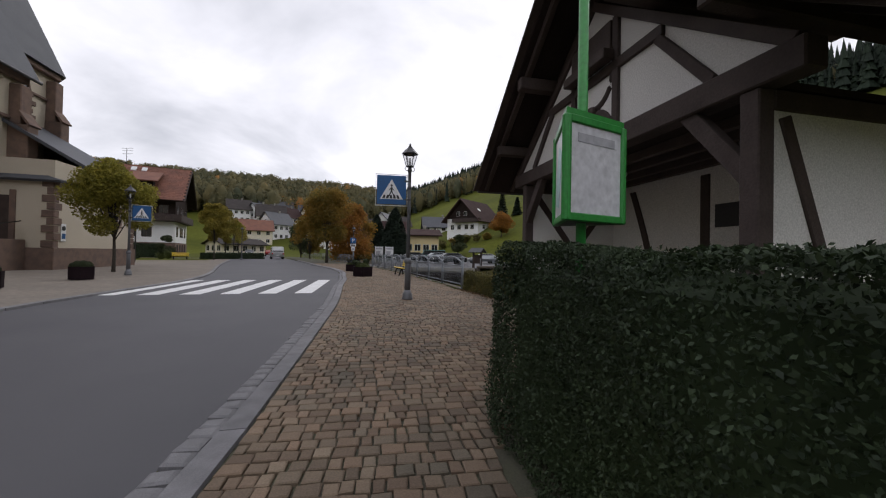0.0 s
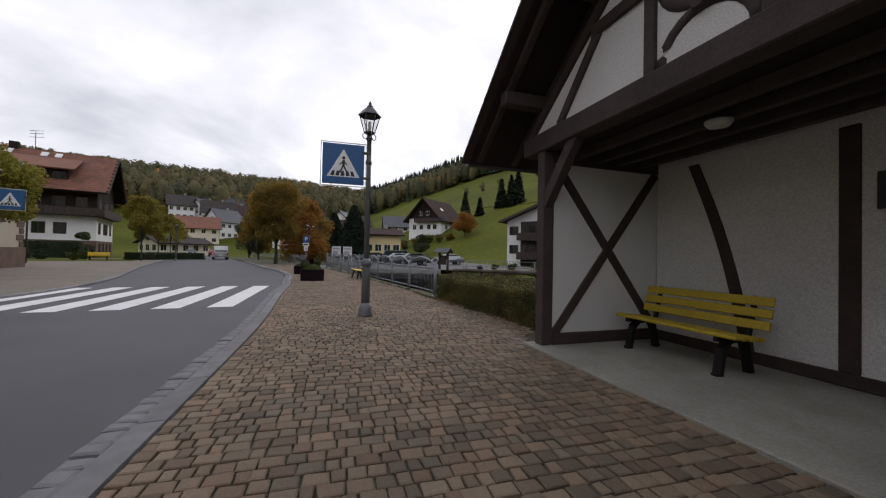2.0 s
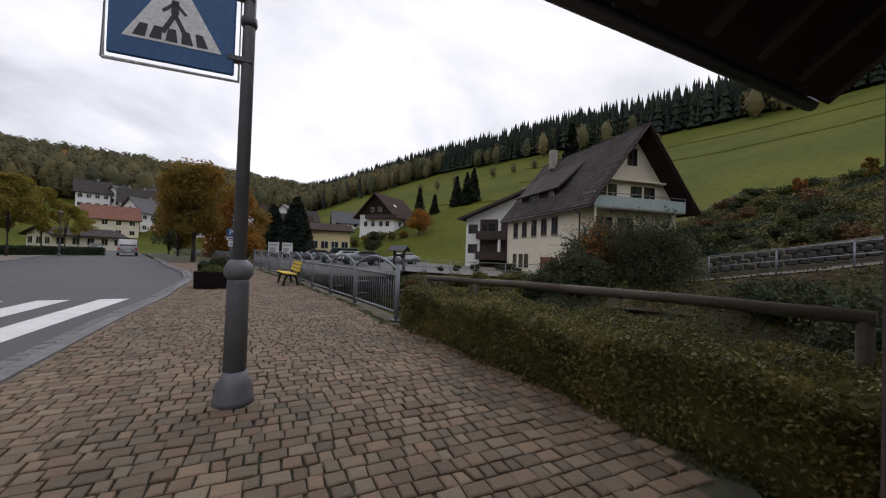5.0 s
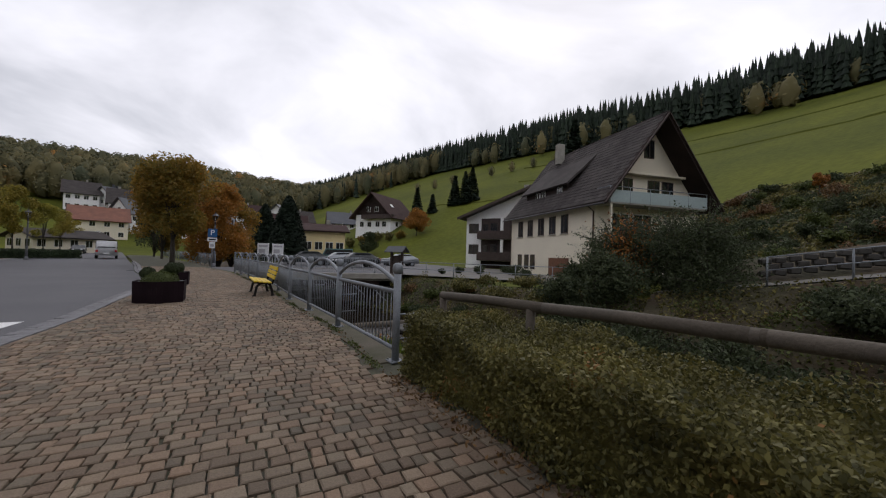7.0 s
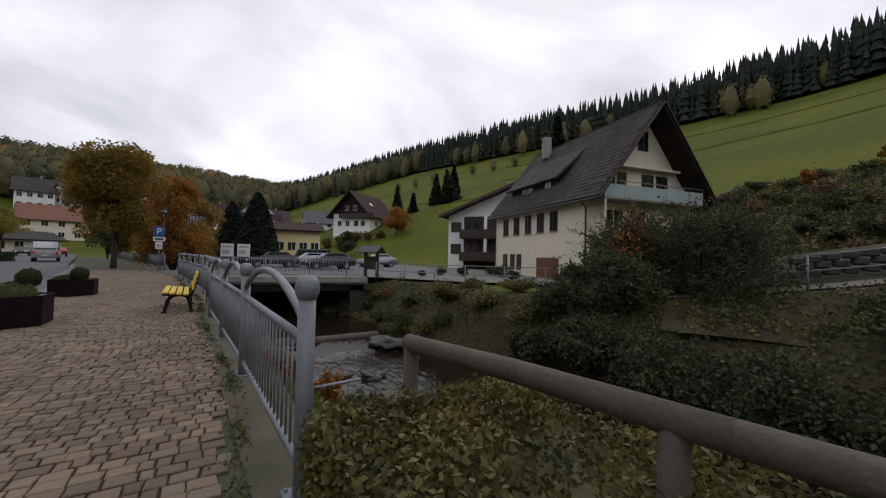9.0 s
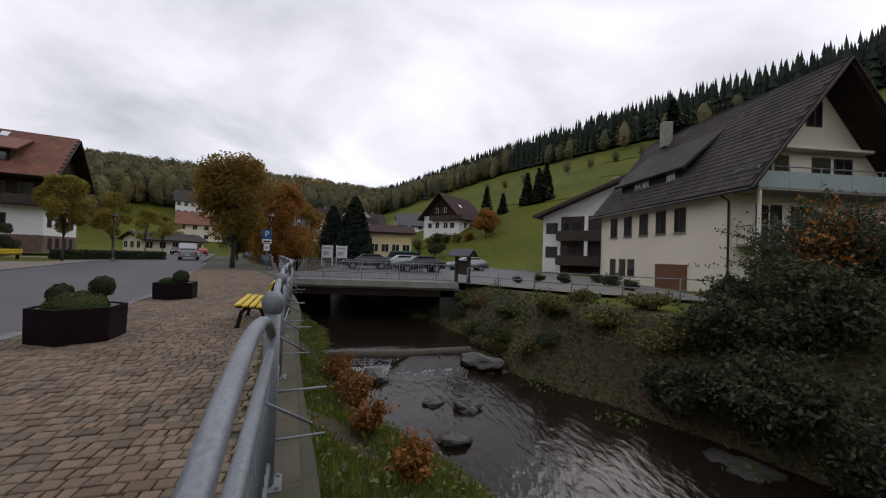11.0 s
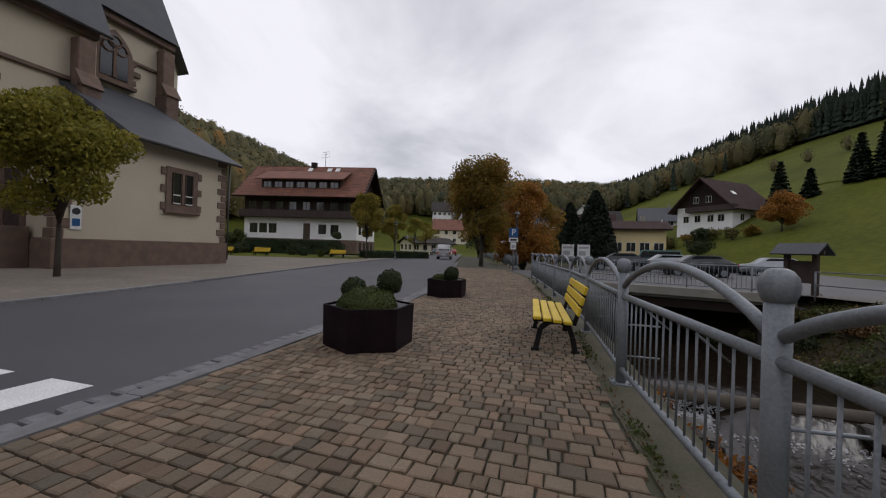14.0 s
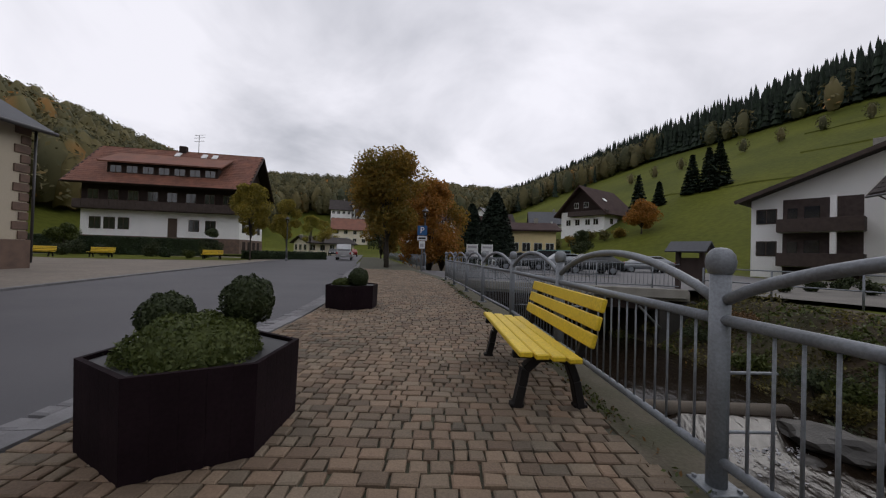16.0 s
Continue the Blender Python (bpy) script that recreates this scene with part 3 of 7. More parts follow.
def shelter():
    """Half-timbered bus shelter with a steep gable to the pavement; local x along the front, -y into the depth."""
    e = empty("bus_shelter", SH, "half-timbered bus shelter with white plaster and dark steep roof", "shelter")
    W, D, H = SH_W, SH_D, 2.72
    fy = 0.0
    by = D  # the depth lies on +y (right of the walking way)
    th = 0.16
    part("floor_slab", box(-0.1, -0.14, -0.05, W + 0.1, by + 0.1, 0.03, 0.01), CONCRETE, e, "pale concrete floor slab")
    part("back_wall", box(th, by - th, 0.03, W - th, by, H), PLASTER, e)
    part("side_wall", box(0.03, 0.17, 0.15, 0.03 + 0.12, by - 0.02, H), PLASTER, e)
    part("side_wall", box(W - 0.15, 0.17, 0.15, W - 0.03, by - 0.02, H), PLASTER, e)
    for x in (0.0, W - 0.17):
        part("post", box(x, 0, 0.03, x + 0.17, 0.17, 2.72, 0.012), WEATHERED, e, "weathered brown timber post")
        part("post", box(x, by - 0.15, 0.03, x + 0.17, by + 0.015, 2.72, 0.012), DARKWOOD, e)
        part("sill_beam", box(x - 0.012, 0.17, 0.03, x + 0.182, by - 0.15, 0.19, 0.012), DARKWOOD, e)
        part("head_beam", box(x - 0.004, 0.17, 2.55, x + 0.174, by - 0.15, 2.72, 0.012), DARKWOOD, e)
    part("sill_beam", box(0.17, by - th - 0.03, 0.03, W - 0.17, by + 0.01, 0.17, 0.012), DARKWOOD, e)
    # crossed braces of the far side wall, V braces of the near one
    part("brace", beam((0.10, 0.2, 0.18), (0.10, by - 0.2, 2.55), 0.15, 0.13), DARKWOOD, e)
    part("brace", beam((0.09, by - 0.2, 0.18), (0.09, 0.2, 2.55), 0.17, 0.13), DARKWOOD, e)
    part("brace", beam((W - 0.09, 1.1, 0.3), (W - 0.09, 0.3, 2.5), 0.17, 0.12), DARKWOOD, e)
    part("brace", beam((W - 0.09, 1.15, 0.3), (W - 0.09, by - 0.2, 2.5), 0.17, 0.12), DARKWOOD, e)
    # curved braces and studs on the back wall
    for x0, x1 in ((1.45, 0.75), (W - 1.45, W - 0.75)):
        bend = 0.08 if x0 > x1 else -0.08
        bm = sweep([(x0 + (x1 - x0) * t + bend * math.sin(math.pi * t), by - th, 0.17 + 2.4 * t) for t in np.linspace(0, 1, 9)], 0.14, 0.05)
        part("curved_brace", bm, DARKWOOD, e)
    part("stud", box(W / 2 - 0.08, by - th - 0.025, 0.17, W / 2 + 0.08, by - 0.02, 2.6, 0.01), DARKWOOD, e)
    # front beam and knee braces
    part("front_beam", box(-0.35, -0.03, 2.72, W + 0.35, 0.2, 2.98, 0.015), WEATHERED, e, "weathered grey-brown front beam")
    part("knee_brace", beam((0.085, 0.08, 1.95), (0.75, 0.08, 2.76), 0.13, 0.16), WEATHERED, e)
    part("knee_brace", beam((W - 0.085, 0.08, 1.95), (W - 0.75, 0.08, 2.76), 0.13, 0.16), WEATHERED, e)
    part("ceiling_board", box(0.0, 0.2, 2.74, W, by, 2.80), DARKCLAD, e)
    for k in range(5):
        y = 0.45 + k * 0.4
        part("ceiling_joist", box(0.05, y, 2.62, W - 0.05, y + 0.1, 2.735, 0.006), DARKWOOD, e)
    part("ceiling_lamp", lathe([(0.0, 2.55), (0.09, 2.56), (0.12, 2.6), (0.12, 2.62)], 16, None, Matrix.Translation((W / 2 - 0.4, 0.8, 0))), LAMPGLOW, e, "round white ceiling lamp", True)
    # gable triangle
    ov, apex, ex0 = 1.11, 5.5, 2.83
    mid = W / 2
    slope = (apex - ex0) / (mid + ov)

    def roof_z(x):
        return apex - slope * abs(x - mid)
    gz = 2.98
    gx0 = mid - (apex - 0.5 - gz) / slope
    bm = bmesh.new()
    tri = [(gx0, gz), (2 * mid - gx0, gz), (mid, apex - 0.5)]
    lo = [bm.verts.new((x, 0.05, z)) for x, z in tri]
    hi = [bm.verts.new((x, 0.15, z)) for x, z in tri]
    bm.faces.new(lo)
    bm.faces.new(hi[::-1])
    for i in range(3):
        bm.faces.new((lo[i], hi[i], hi[(i + 1) % 3], lo[(i + 1) % 3]))
    bmesh.ops.recalc_face_normals(bm, faces=bm.faces)
    part("gable_wall", bm, PLASTER, e, "white plaster gable field")
    for x in (mid - 0.5, mid + 0.5):
        part("gable_stud", beam((x, 0.07, 2.98), (x, 0.07, roof_z(x) - 0.6), 0.13, 0.12), WEATHERED, e)
    part("gable_beam", box(mid - 1.3, 0.005, 3.78, mid + 1.3, 0.14, 3.92, 0.01), DARKWOOD, e)
    for sx in (-1, 1):
        part("gable_brace", beam((mid + sx * 1.9, 0.07, 2.98), (mid + sx * 1.2, 0.07, 3.8), 0.13, 0.11), WEATHERED, e)
        part("gable_rafter", beam((mid + sx * (mid - gx0 - 0.02), 0.08, gz), (mid, 0.08, apex - 0.55), 0.16, 0.12), DARKWOOD, e)
    # two bent timbers that touch in a round boss
    for z0, k in ((2.98, 1), (3.78, -1)):
        arc = [(mid + 0.4 * math.cos(a), 0.075, z0 + k * 0.37 * math.sin(a)) for a in np.linspace(0, math.pi, 13)]
        part("bent_timber", tube(arc, 0.06, 6), WEATHERED, e)
    part("boss", lathe([(0.07, 0), (0.09, 0.02), (0.07, 0.08)], 10, None, Matrix.Translation((mid, 0.05, 3.38)) @ Matrix.Rotation(radians(90), 4, "X")), DARKWOOD, e)
    part("shutter", box(mid - 0.42, -0.01, 4.02, mid + 0.42, 0.05, 4.5, 0.01), DARKWOOD, e, "dark closed attic shutter")
    part("flower_box", box(mid - 0.5, -0.17, 3.92, mid + 0.5, 0.0, 4.06, 0.01), DARKWOOD, e)
    # roof: two slopes with tiles, fascia boards, rafters
    y0, y1 = -0.62, by + 0.6
    for sx in (-1, 1):
        ax, az = mid, apex
        bx_, bz = mid + sx * (mid + ov), ex0
        a, b, c, d = (ax, y0, az), (ax, y1, az), (bx_, y1, bz), (bx_, y0, bz)
        bm = slab(a, b, c, d, 0.1) if sx < 0 else slab(d, c, b, a, 0.1)
        bmesh.ops.recalc_face_normals(bm, faces=bm.faces)
        part("roof_slope", bm, DARKCLAD, e, "dark brown timber roof boarding")
        part("verge_board", beam((ax, y0 - 0.02, az - 0.06), (bx_, y0 - 0.02, bz - 0.06), 0.04, 0.22, 0.005, None, (0, 1, 0)), DARKWOOD, e)
        bm = bmesh.new()
        L = math.hypot(bx_ - ax, bz - az)
        rows = int(L / 0.3)
        for i in range(rows):
            t0, t1 = i / rows, (i + 1.12) / rows
            for j in range(int((y1 - y0 + 0.1) / 0.24)):
                yy = y0 - 0.06 + j * 0.24
                px0, pz0 = ax + (bx_ - ax) * t0, az + (bz - az) * t0 + 0.02
                px1, pz1 = ax + (bx_ - ax) * t1, az + (bz - az) * t1 + 0.05
                slab((px0, yy, pz0), (px0, yy + 0.225, pz0), (px1, yy + 0.225, pz1), (px1, yy, pz1), 0.02 if sx < 0 else -0.02, bm)
        bmesh.ops.recalc_face_normals(bm, faces=bm.faces)
        tagged(part("roof_tile", bm, DARKTILE, e), "dark grey roof tiles", kind="stuff")
        for k in range(6):
            y = y0 + 0.15 + k * (y1 - y0 - 0.3) / 5
            part("rafter", beam((ax + sx * 0.15, y, az - 0.3), (bx_ - sx * 0.1, y, bz - 0.02), 0.09, 0.14), DARKWOOD, e)
        part("purlin", beam((mid + sx * 2.35, y0 + 0.05, roof_z(mid + 2.35) - 0.27), (mid + sx * 2.35, y1 - 0.05, roof_z(mid + 2.35) - 0.27), 0.16, 0.2, 0.02), DARKWOOD, e)
        part("purlin", beam((mid + sx * 1.2, y0 + 0.0, roof_z(mid + 1.2) - 0.3), (mid + sx * 1.2, y1, roof_z(mid + 1.2) - 0.3), 0.17, 0.22, 0.02), DARKWOOD, e)
        part("gutter", tube([(bx_ + sx * 0.06, y0, bz - 0.04), (bx_ + sx * 0.06, y1, bz - 0.04)], 0.06, 8), LAMPDARK, e)
    part("wall_notice", box(2.55, by - th - 0.05, 1.75, 2.95, by - th - 0.027, 2.1, 0.004), SIGNBLACK, e, "dark framed notice plate")
    return e


shelter()

# ---------------------------------------------------------------- church
CH = frame_axes((-21.83, 25.9, 0), (-0.24, 0.971))  # x along the street wall; local -y points to the street


def arch_poly(w, h, n=8):
    """A pointed arch's outline, w wide and h high over all, standing on 0."""
    r = w * 0.95
    spring = h - math.sqrt(max(r * r - (r - w / 2) ** 2, 0.01))
    pts = [(-w / 2, 0), (w / 2, 0), (w / 2, spring)]
    cx = w / 2 - r
    a1 = math.acos((r - w / 2) / r)
    for k in range(1, n + 1):
        a = a1 * k / n
        pts.append((cx + r * math.cos(a), spring + r * math.sin(a)))
    for k in range(n - 1, 0, -1):
        a = a1 * k / n
        pts.append((-cx - r * math.cos(a), spring + r * math.sin(a)))
    pts.append((-w / 2, spring))
    return pts


def church():
    e = empty("church", CH, "cream rendered village church with slate roofs and red sandstone dressings", "church")
    part("plinth", box(-0.12, -0.12, -0.1, 7.97, 5.6, 1.18, 0.03), SANDSTONE, e, "dark red sandstone plinth")
    part("vestry_wall", box(0, 0, 1.15, 7.85, 5.5, 6.05), CREAM, e)
    # vestry roof, leaning on the nave, hipped at its far end
    bm = slab((2.5, -0.5, 5.95), (8.4, -0.5, 5.95), (7.1, 5.35, 9.7), (1.75, 5.35, 9.7), 0.18)
    bmesh.ops.recalc_face_normals(bm, faces=bm.faces)
    part("vestry_roof", bm, SLATE, e, "grey slate lean-to roof")
    bm = slab((8.4, -0.5, 5.95), (8.4, 5.35, 5.95), (7.12, 5.37, 9.68), (7.1, 5.35, 9.7), 0.15)
    bmesh.ops.recalc_face_normals(bm, faces=bm.faces)
    part("vestry_hip", bm, SLATE, e)
    bm = slab((-0.35, -0.45, 4.9), (2.0, -0.45, 4.9), (2.0, 2.4, 5.95), (1.0, 2.4, 5.95), 0.15)
    bmesh.ops.recalc_face_normals(bm, faces=bm.faces)
    slab((-0.35, -0.45, 4.9), (1.0, 2.4, 5.95), (1.01, 3.9, 5.95), (-0.35, 3.9, 4.9), 0.15, bm)
    bmesh.ops.recalc_face_normals(bm, faces=bm.faces)
    part("porch_roof", bm, SLATE, e)
    part("vestry_gutter", tube([(2.45, -0.55, 5.85), (8.45, -0.55, 5.85)], 0.09, 8), LAMPDARK, e)
    # nave and choir
    part("nave_wall", box(-26, 3.8, 0, 3.4, 16, 12.0), CREAM, e)
    part("choir_wall", box(3.4, 5.3, 0, 8.1, 15.9, 14.1), CREAM, e)
    bm = prism([(8.1, 5.32), (10.8, 8.0), (10.8, 13.2), (8.1, 15.88)], 14.1)
    part("apse_wall", bm, CREAM, e)
    bm = slab((-27, 3.2, 11.6), (3.7, 3.2, 11.6), (3.7, 10.2, 26.0), (-27, 10.2, 26.0), 0.2)
    bmesh.ops.recalc_face_normals(bm, faces=bm.faces)
    part("nave_roof", bm, SLATE, e, "steep dark slate roof")
    bm = slab((3.7, 17.2, 11.6), (-27, 17.2, 11.6), (-27, 10.2, 26.0), (3.7, 10.2, 26.0), 0.2)
    bmesh.ops.recalc_face_normals(bm, faces=bm.faces)
    part("nave_roof", bm, SLATE, e)
    bm = bmesh.new()
    top = bm.verts.new((7.2, 10.6, 28))
    bk = bm.verts.new((3.3, 10.6, 28))
    ring = [bm.verts.new(p) for p in ((3.3, 4.75, 13.8), (8.4, 4.75, 13.8), (11.5, 7.8, 13.8), (11.5, 13.4, 13.8), (8.4, 16.5, 13.8), (3.3, 16.5, 13.8))]
    bm.faces.new((ring[0], ring[1], top, bk))
    for i in (1, 2, 3):
        bm.faces.new((ring[i], ring[i + 1], top))
    bm.faces.new((ring[4], ring[5], bk, top))
    bm.faces.new((ring[5], ring[0], bk))
    bm.faces.new(ring[::-1])
    bmesh.ops.recalc_face_normals(bm, faces=bm.faces)
    part("choir_roof", bm, SLATE, e, "steep dark slate choir roof")
    part("eaves_cornice", box(-26, 3.45, 11.2, 3.35, 3.8, 11.6, 0.05), SANDSTONE, e)
    part("eaves_cornice", box(3.45, 4.95, 13.4, 8.3, 5.3, 13.8, 0.05), SANDSTONE, e)
    part("string_course", box(-26, 3.65, 8.75, 2.6, 3.8, 8.95, 0.03), SANDSTONE, e)
    part("string_course", box(3.6, 5.15, 11.6, 7.9, 5.3, 11.78, 0.03), SANDSTONE, e)
    part("string_course", box(-26, 3.65, 4.5, 0.5, 3.8, 4.75, 0.03), SANDSTONE, e)
    part("nave_gutter", tube([(-27, 3.15, 11.5), (3.7, 3.15, 11.5)], 0.1, 8), LAMPDARK, e)
    # buttresses
    for x, zt, yb in ((2.7, 10.9, 3.8), (7.75, 13.1, 5.3), (-4.6, 10.4, 3.8), (-10.6, 10.4, 3.8)):
        b = part("buttress", box(x - 0.4, yb - 1.0, 0, x + 0.4, yb, zt * 0.78, 0.04), SANDSTONE, e, "stepped red sandstone buttress")
        bm = box(x - 0.36, yb - 0.6, zt * 0.78, x + 0.36, yb, zt, 0.04)
        slab((x - 0.46, yb - 1.12, zt * 0.78), (x + 0.46, yb - 1.12, zt * 0.78), (x + 0.46, yb - 0.58, zt * 0.78 + 0.8), (x - 0.46, yb - 0.58, zt * 0.78 + 0.8), 0.12, bm)
        bmesh.ops.recalc_face_normals(bm, faces=bm.faces)
        part("weathering", bm, SANDSTONE, b)

    def gothic(x, z, w, h, y=6.0):
        win = part("window", prism(arch_poly(w + 0.7, h + 0.4), 0.14, None, Matrix.Translation((x, y - 0.02, z - 0.2)) @ Matrix.Rotation(radians(90), 4, "X")), SANDSTONE, e, "pointed gothic window with sandstone surround")
        part("pane", prism(arch_poly(w, h), 0.03, None, Matrix.Translation((x, y - 0.165, z)) @ Matrix.Rotation(radians(90), 4, "X")), GLASS, win)
        part("mullion", box(x - 0.09, y - 0.26, z, x + 0.09, y - 0.2, z + h * 0.66, 0.02), SANDSTONE, win)
        bm = bmesh.new()
        for cx_, cz, rr in ((-w * 0.24, h * 0.66, w * 0.22), (w * 0.24, h * 0.66, w * 0.22), (0, h * 0.8, w * 0.24)):
            tube([(x + cx_ + rr * math.cos(a), y - 0.22, z + cz + rr * math.sin(a)) for a in np.linspace(0, 2 * math.pi, 13)], 0.06, 6, bm)
        part("tracery", bm, SANDSTONE, win)
        part("window_sill", box(x - w / 2 - 0.45, y - 0.35, z - 0.42, x + w / 2 + 0.45, y - 0.02, z - 0.2, 0.03), SANDSTONE, win)
        for k in range(int(h * 0.7 / 0.55)):
            for sx in (-1, 1):
                part("quoin", box(x + sx * (w / 2 + 0.3), y - 0.14, z + k * 0.55, x + sx * (w / 2 + (0.75 if k % 2 else 0.5)), y - 0.02, z + k * 0.55 + 0.3, 0.015), SANDSTONE, win)

    gothic(-1.6, 5.0, 1.75, 5.5, 3.8)
    gothic(-7.6, 5.0, 1.75, 5.5, 3.8)
    gothic(-13.6, 5.0, 1.75, 5.5, 3.8)
    gothic(5.0, 10.3, 1.35, 2.5, 5.3)
    # vestry window with quoined surround
    w0 = 5.15
    win = part("window", box(w0 - 0.86, -0.08, 2.75, w0 + 0.86, 0.05, 5.0, 0.02), SANDSTONE, e, "mullioned window with sandstone quoins")
    part("pane", box(w0 - 0.58, -0.095, 3.1, w0 + 0.58, -0.082, 4.72), GLASS, win)
    part("mullion", box(w0 - 0.08, -0.14, 3.1, w0 + 0.08, -0.1, 4.72, 0.02), SANDSTONE, win)
    for x in (w0 - 0.55, w0 + 0.11):
        for z in (3.12, 3.55):
            part("casement", box(x, -0.13, z, x + 0.44, -0.105, z + 0.06, 0.005), FRAMEWHITE, win)
        for dx in (0, 0.40):
            part("casement", box(x + dx, -0.13, 3.12, x + dx + 0.04, -0.104, 4.68, 0.005), BROWNFRAME, win)
    part("window_sill", box(w0 - 0.95, -0.2, 2.62, w0 + 0.95, 0.0, 2.77, 0.02), SANDSTONE, win)
    for k in range(5):
        for sx, x in ((-1, w0 - 0.86), (1, w0 + 0.86)):
            if k % 2 == 0:
                part("quoin", box(x, -0.07, 2.8 + k * 0.44, x + sx * 0.24, 0.03, 2.8 + k * 0.44 + 0.36, 0.015), SANDSTONE, win)
    # corner quoins
    for k in range(9):
        w = 0.55 if k % 2 else 0.32
        part("quoin", box(-0.03, -0.05, 1.2 + k * 0.42, w, 0.05, 1.2 + k * 0.42 + 0.38, 0.015), SANDSTONE, e)
        part("quoin", box(-0.05, -0.03, 1.2 + k * 0.42, 0.05, 0.85 - w, 1.2 + k * 0.42 + 0.38, 0.015), SANDSTONE, e)
    for k in range(12):
        w = 0.55 if k % 2 else 0.32
        part("quoin", box(7.85 - w, -0.05, 1.2 + k * 0.40, 7.89, 0.05, 1.2 + k * 0.40 + 0.34, 0.015), SANDSTONE, e)
    # door, stair and parapet at the porch's near end
    part("porch_door", box(-0.06, 1.9, 1.6, 0.05, 3.0, 4.0, 0.02), DARKWOOD, e, "dark timber church door")
    for k in range(2):
        part("door_jamb", box(-0.1, 1.65 + k * 1.36, 1.4, 0.06, 1.9 + k * 1.36, 4.3, 0.02), SANDSTONE, e)
    for k in range(8):
        part("step", box(-1.4 - 0.32 * (7 - k), 1.5, -0.05, -0.13, 3.6, 0.2 * (k + 1), 0.01), SANDSTONE, e)
    part("parapet", box(-6.5, 1.1, -0.05, -0.13, 1.45, 1.6, 0.03), SANDSTONE, e)
    part("handrail", tube([(-5.5, 1.3, 1.65), (-3.5, 1.3, 2.0), (-0.2, 1.3, 2.6)], 0.03, 6), IRON, e)
    part("parking_plate", box(0.5, -0.06, 1.55, 0.88, -0.02, 2.55, 0.01), SIGNWHITE, e, "white parking notice plate on the wall")
    part("plate_symbol", box(0.56, -0.075, 1.7, 0.82, -0.062, 2.0, 0.005), SIGNBLUE, e)
    part("plate_disc", lathe([(0.14, 0), (0.14, 0.012)], 16, None, Matrix.Translation((0.69, -0.062, 2.3)) @ Matrix.Rotation(radians(90), 4, "X")), SIGNBLACK, e)
    part("downpipe", tube([(8.0, -0.1, 5.9), (7.98, -0.1, 0.2)], 0.05, 8), LAMPDARK, e)
    return e


church()

# ---------------------------------------------------------------- houses


def window_part(e, x, z, w, h, y, wallside=-1, frame_m=None, label=""):
    """A window on a wall in the local plane y, looking towards wallside * y."""
    s = wallside
    win = part("window", box(x - w / 2 - 0.07, y + s * 0.04, z - 0.07, x + w / 2 + 0.07, y - s * 0.03, z + h + 0.07, 0.01), frame_m or FRAMEWHITE, e, label)
    part("pane", box(x - w / 2, y + s * 0.055, z, x + w / 2, y + s * 0.042, z + h), GLASS, win)
    part("mullion", box(x - 0.03, y + s * 0.07, z, x + 0.03, y + s * 0.056, z + h), frame_m or FRAMEWHITE, win)
    return win


def side_window(e, y, z, w, h, x, s=-1, frame_m=None):
    """A window on a wall in the local plane x."""
    win = part("window", box(x + s * 0.04, y - w / 2 - 0.07, z - 0.07, x - s * 0.03, y + w / 2 + 0.07, z + h + 0.07, 0.01), frame_m or FRAMEWHITE, e)
    part("pane", box(x + s * 0.055, y - w / 2, z, x + s * 0.042, y + w / 2, z + h), GLASS, win)
    part("mullion", box(x + s * 0.07, y - 0.03, z, x + s * 0.056, y + 0.03, z + h), frame_m or FRAMEWHITE, win)
    return win


def gable_body(L, W, H, rise, over=0.0):
    """Walls of a house with gables at x = 0 and x = L, ridge along x."""
    bm = bmesh.new()
    prof = [(0, -0.3), (W, -0.3), (W, H), (W / 2, H + rise), (0, H)]
    a = [bm.verts.new((0, y, z)) for y, z in prof]
    b = [bm.verts.new((L, y, z)) for y, z in prof]
    bm.faces.new(a)
    bm.faces.new(b[::-1])
    for i in range(5):
        bm.faces.new((a[i], b[i], b[(i + 1) % 5], a[(i + 1) % 5]))
    bmesh.ops.recalc_face_normals(bm, faces=bm.faces)
    return bm


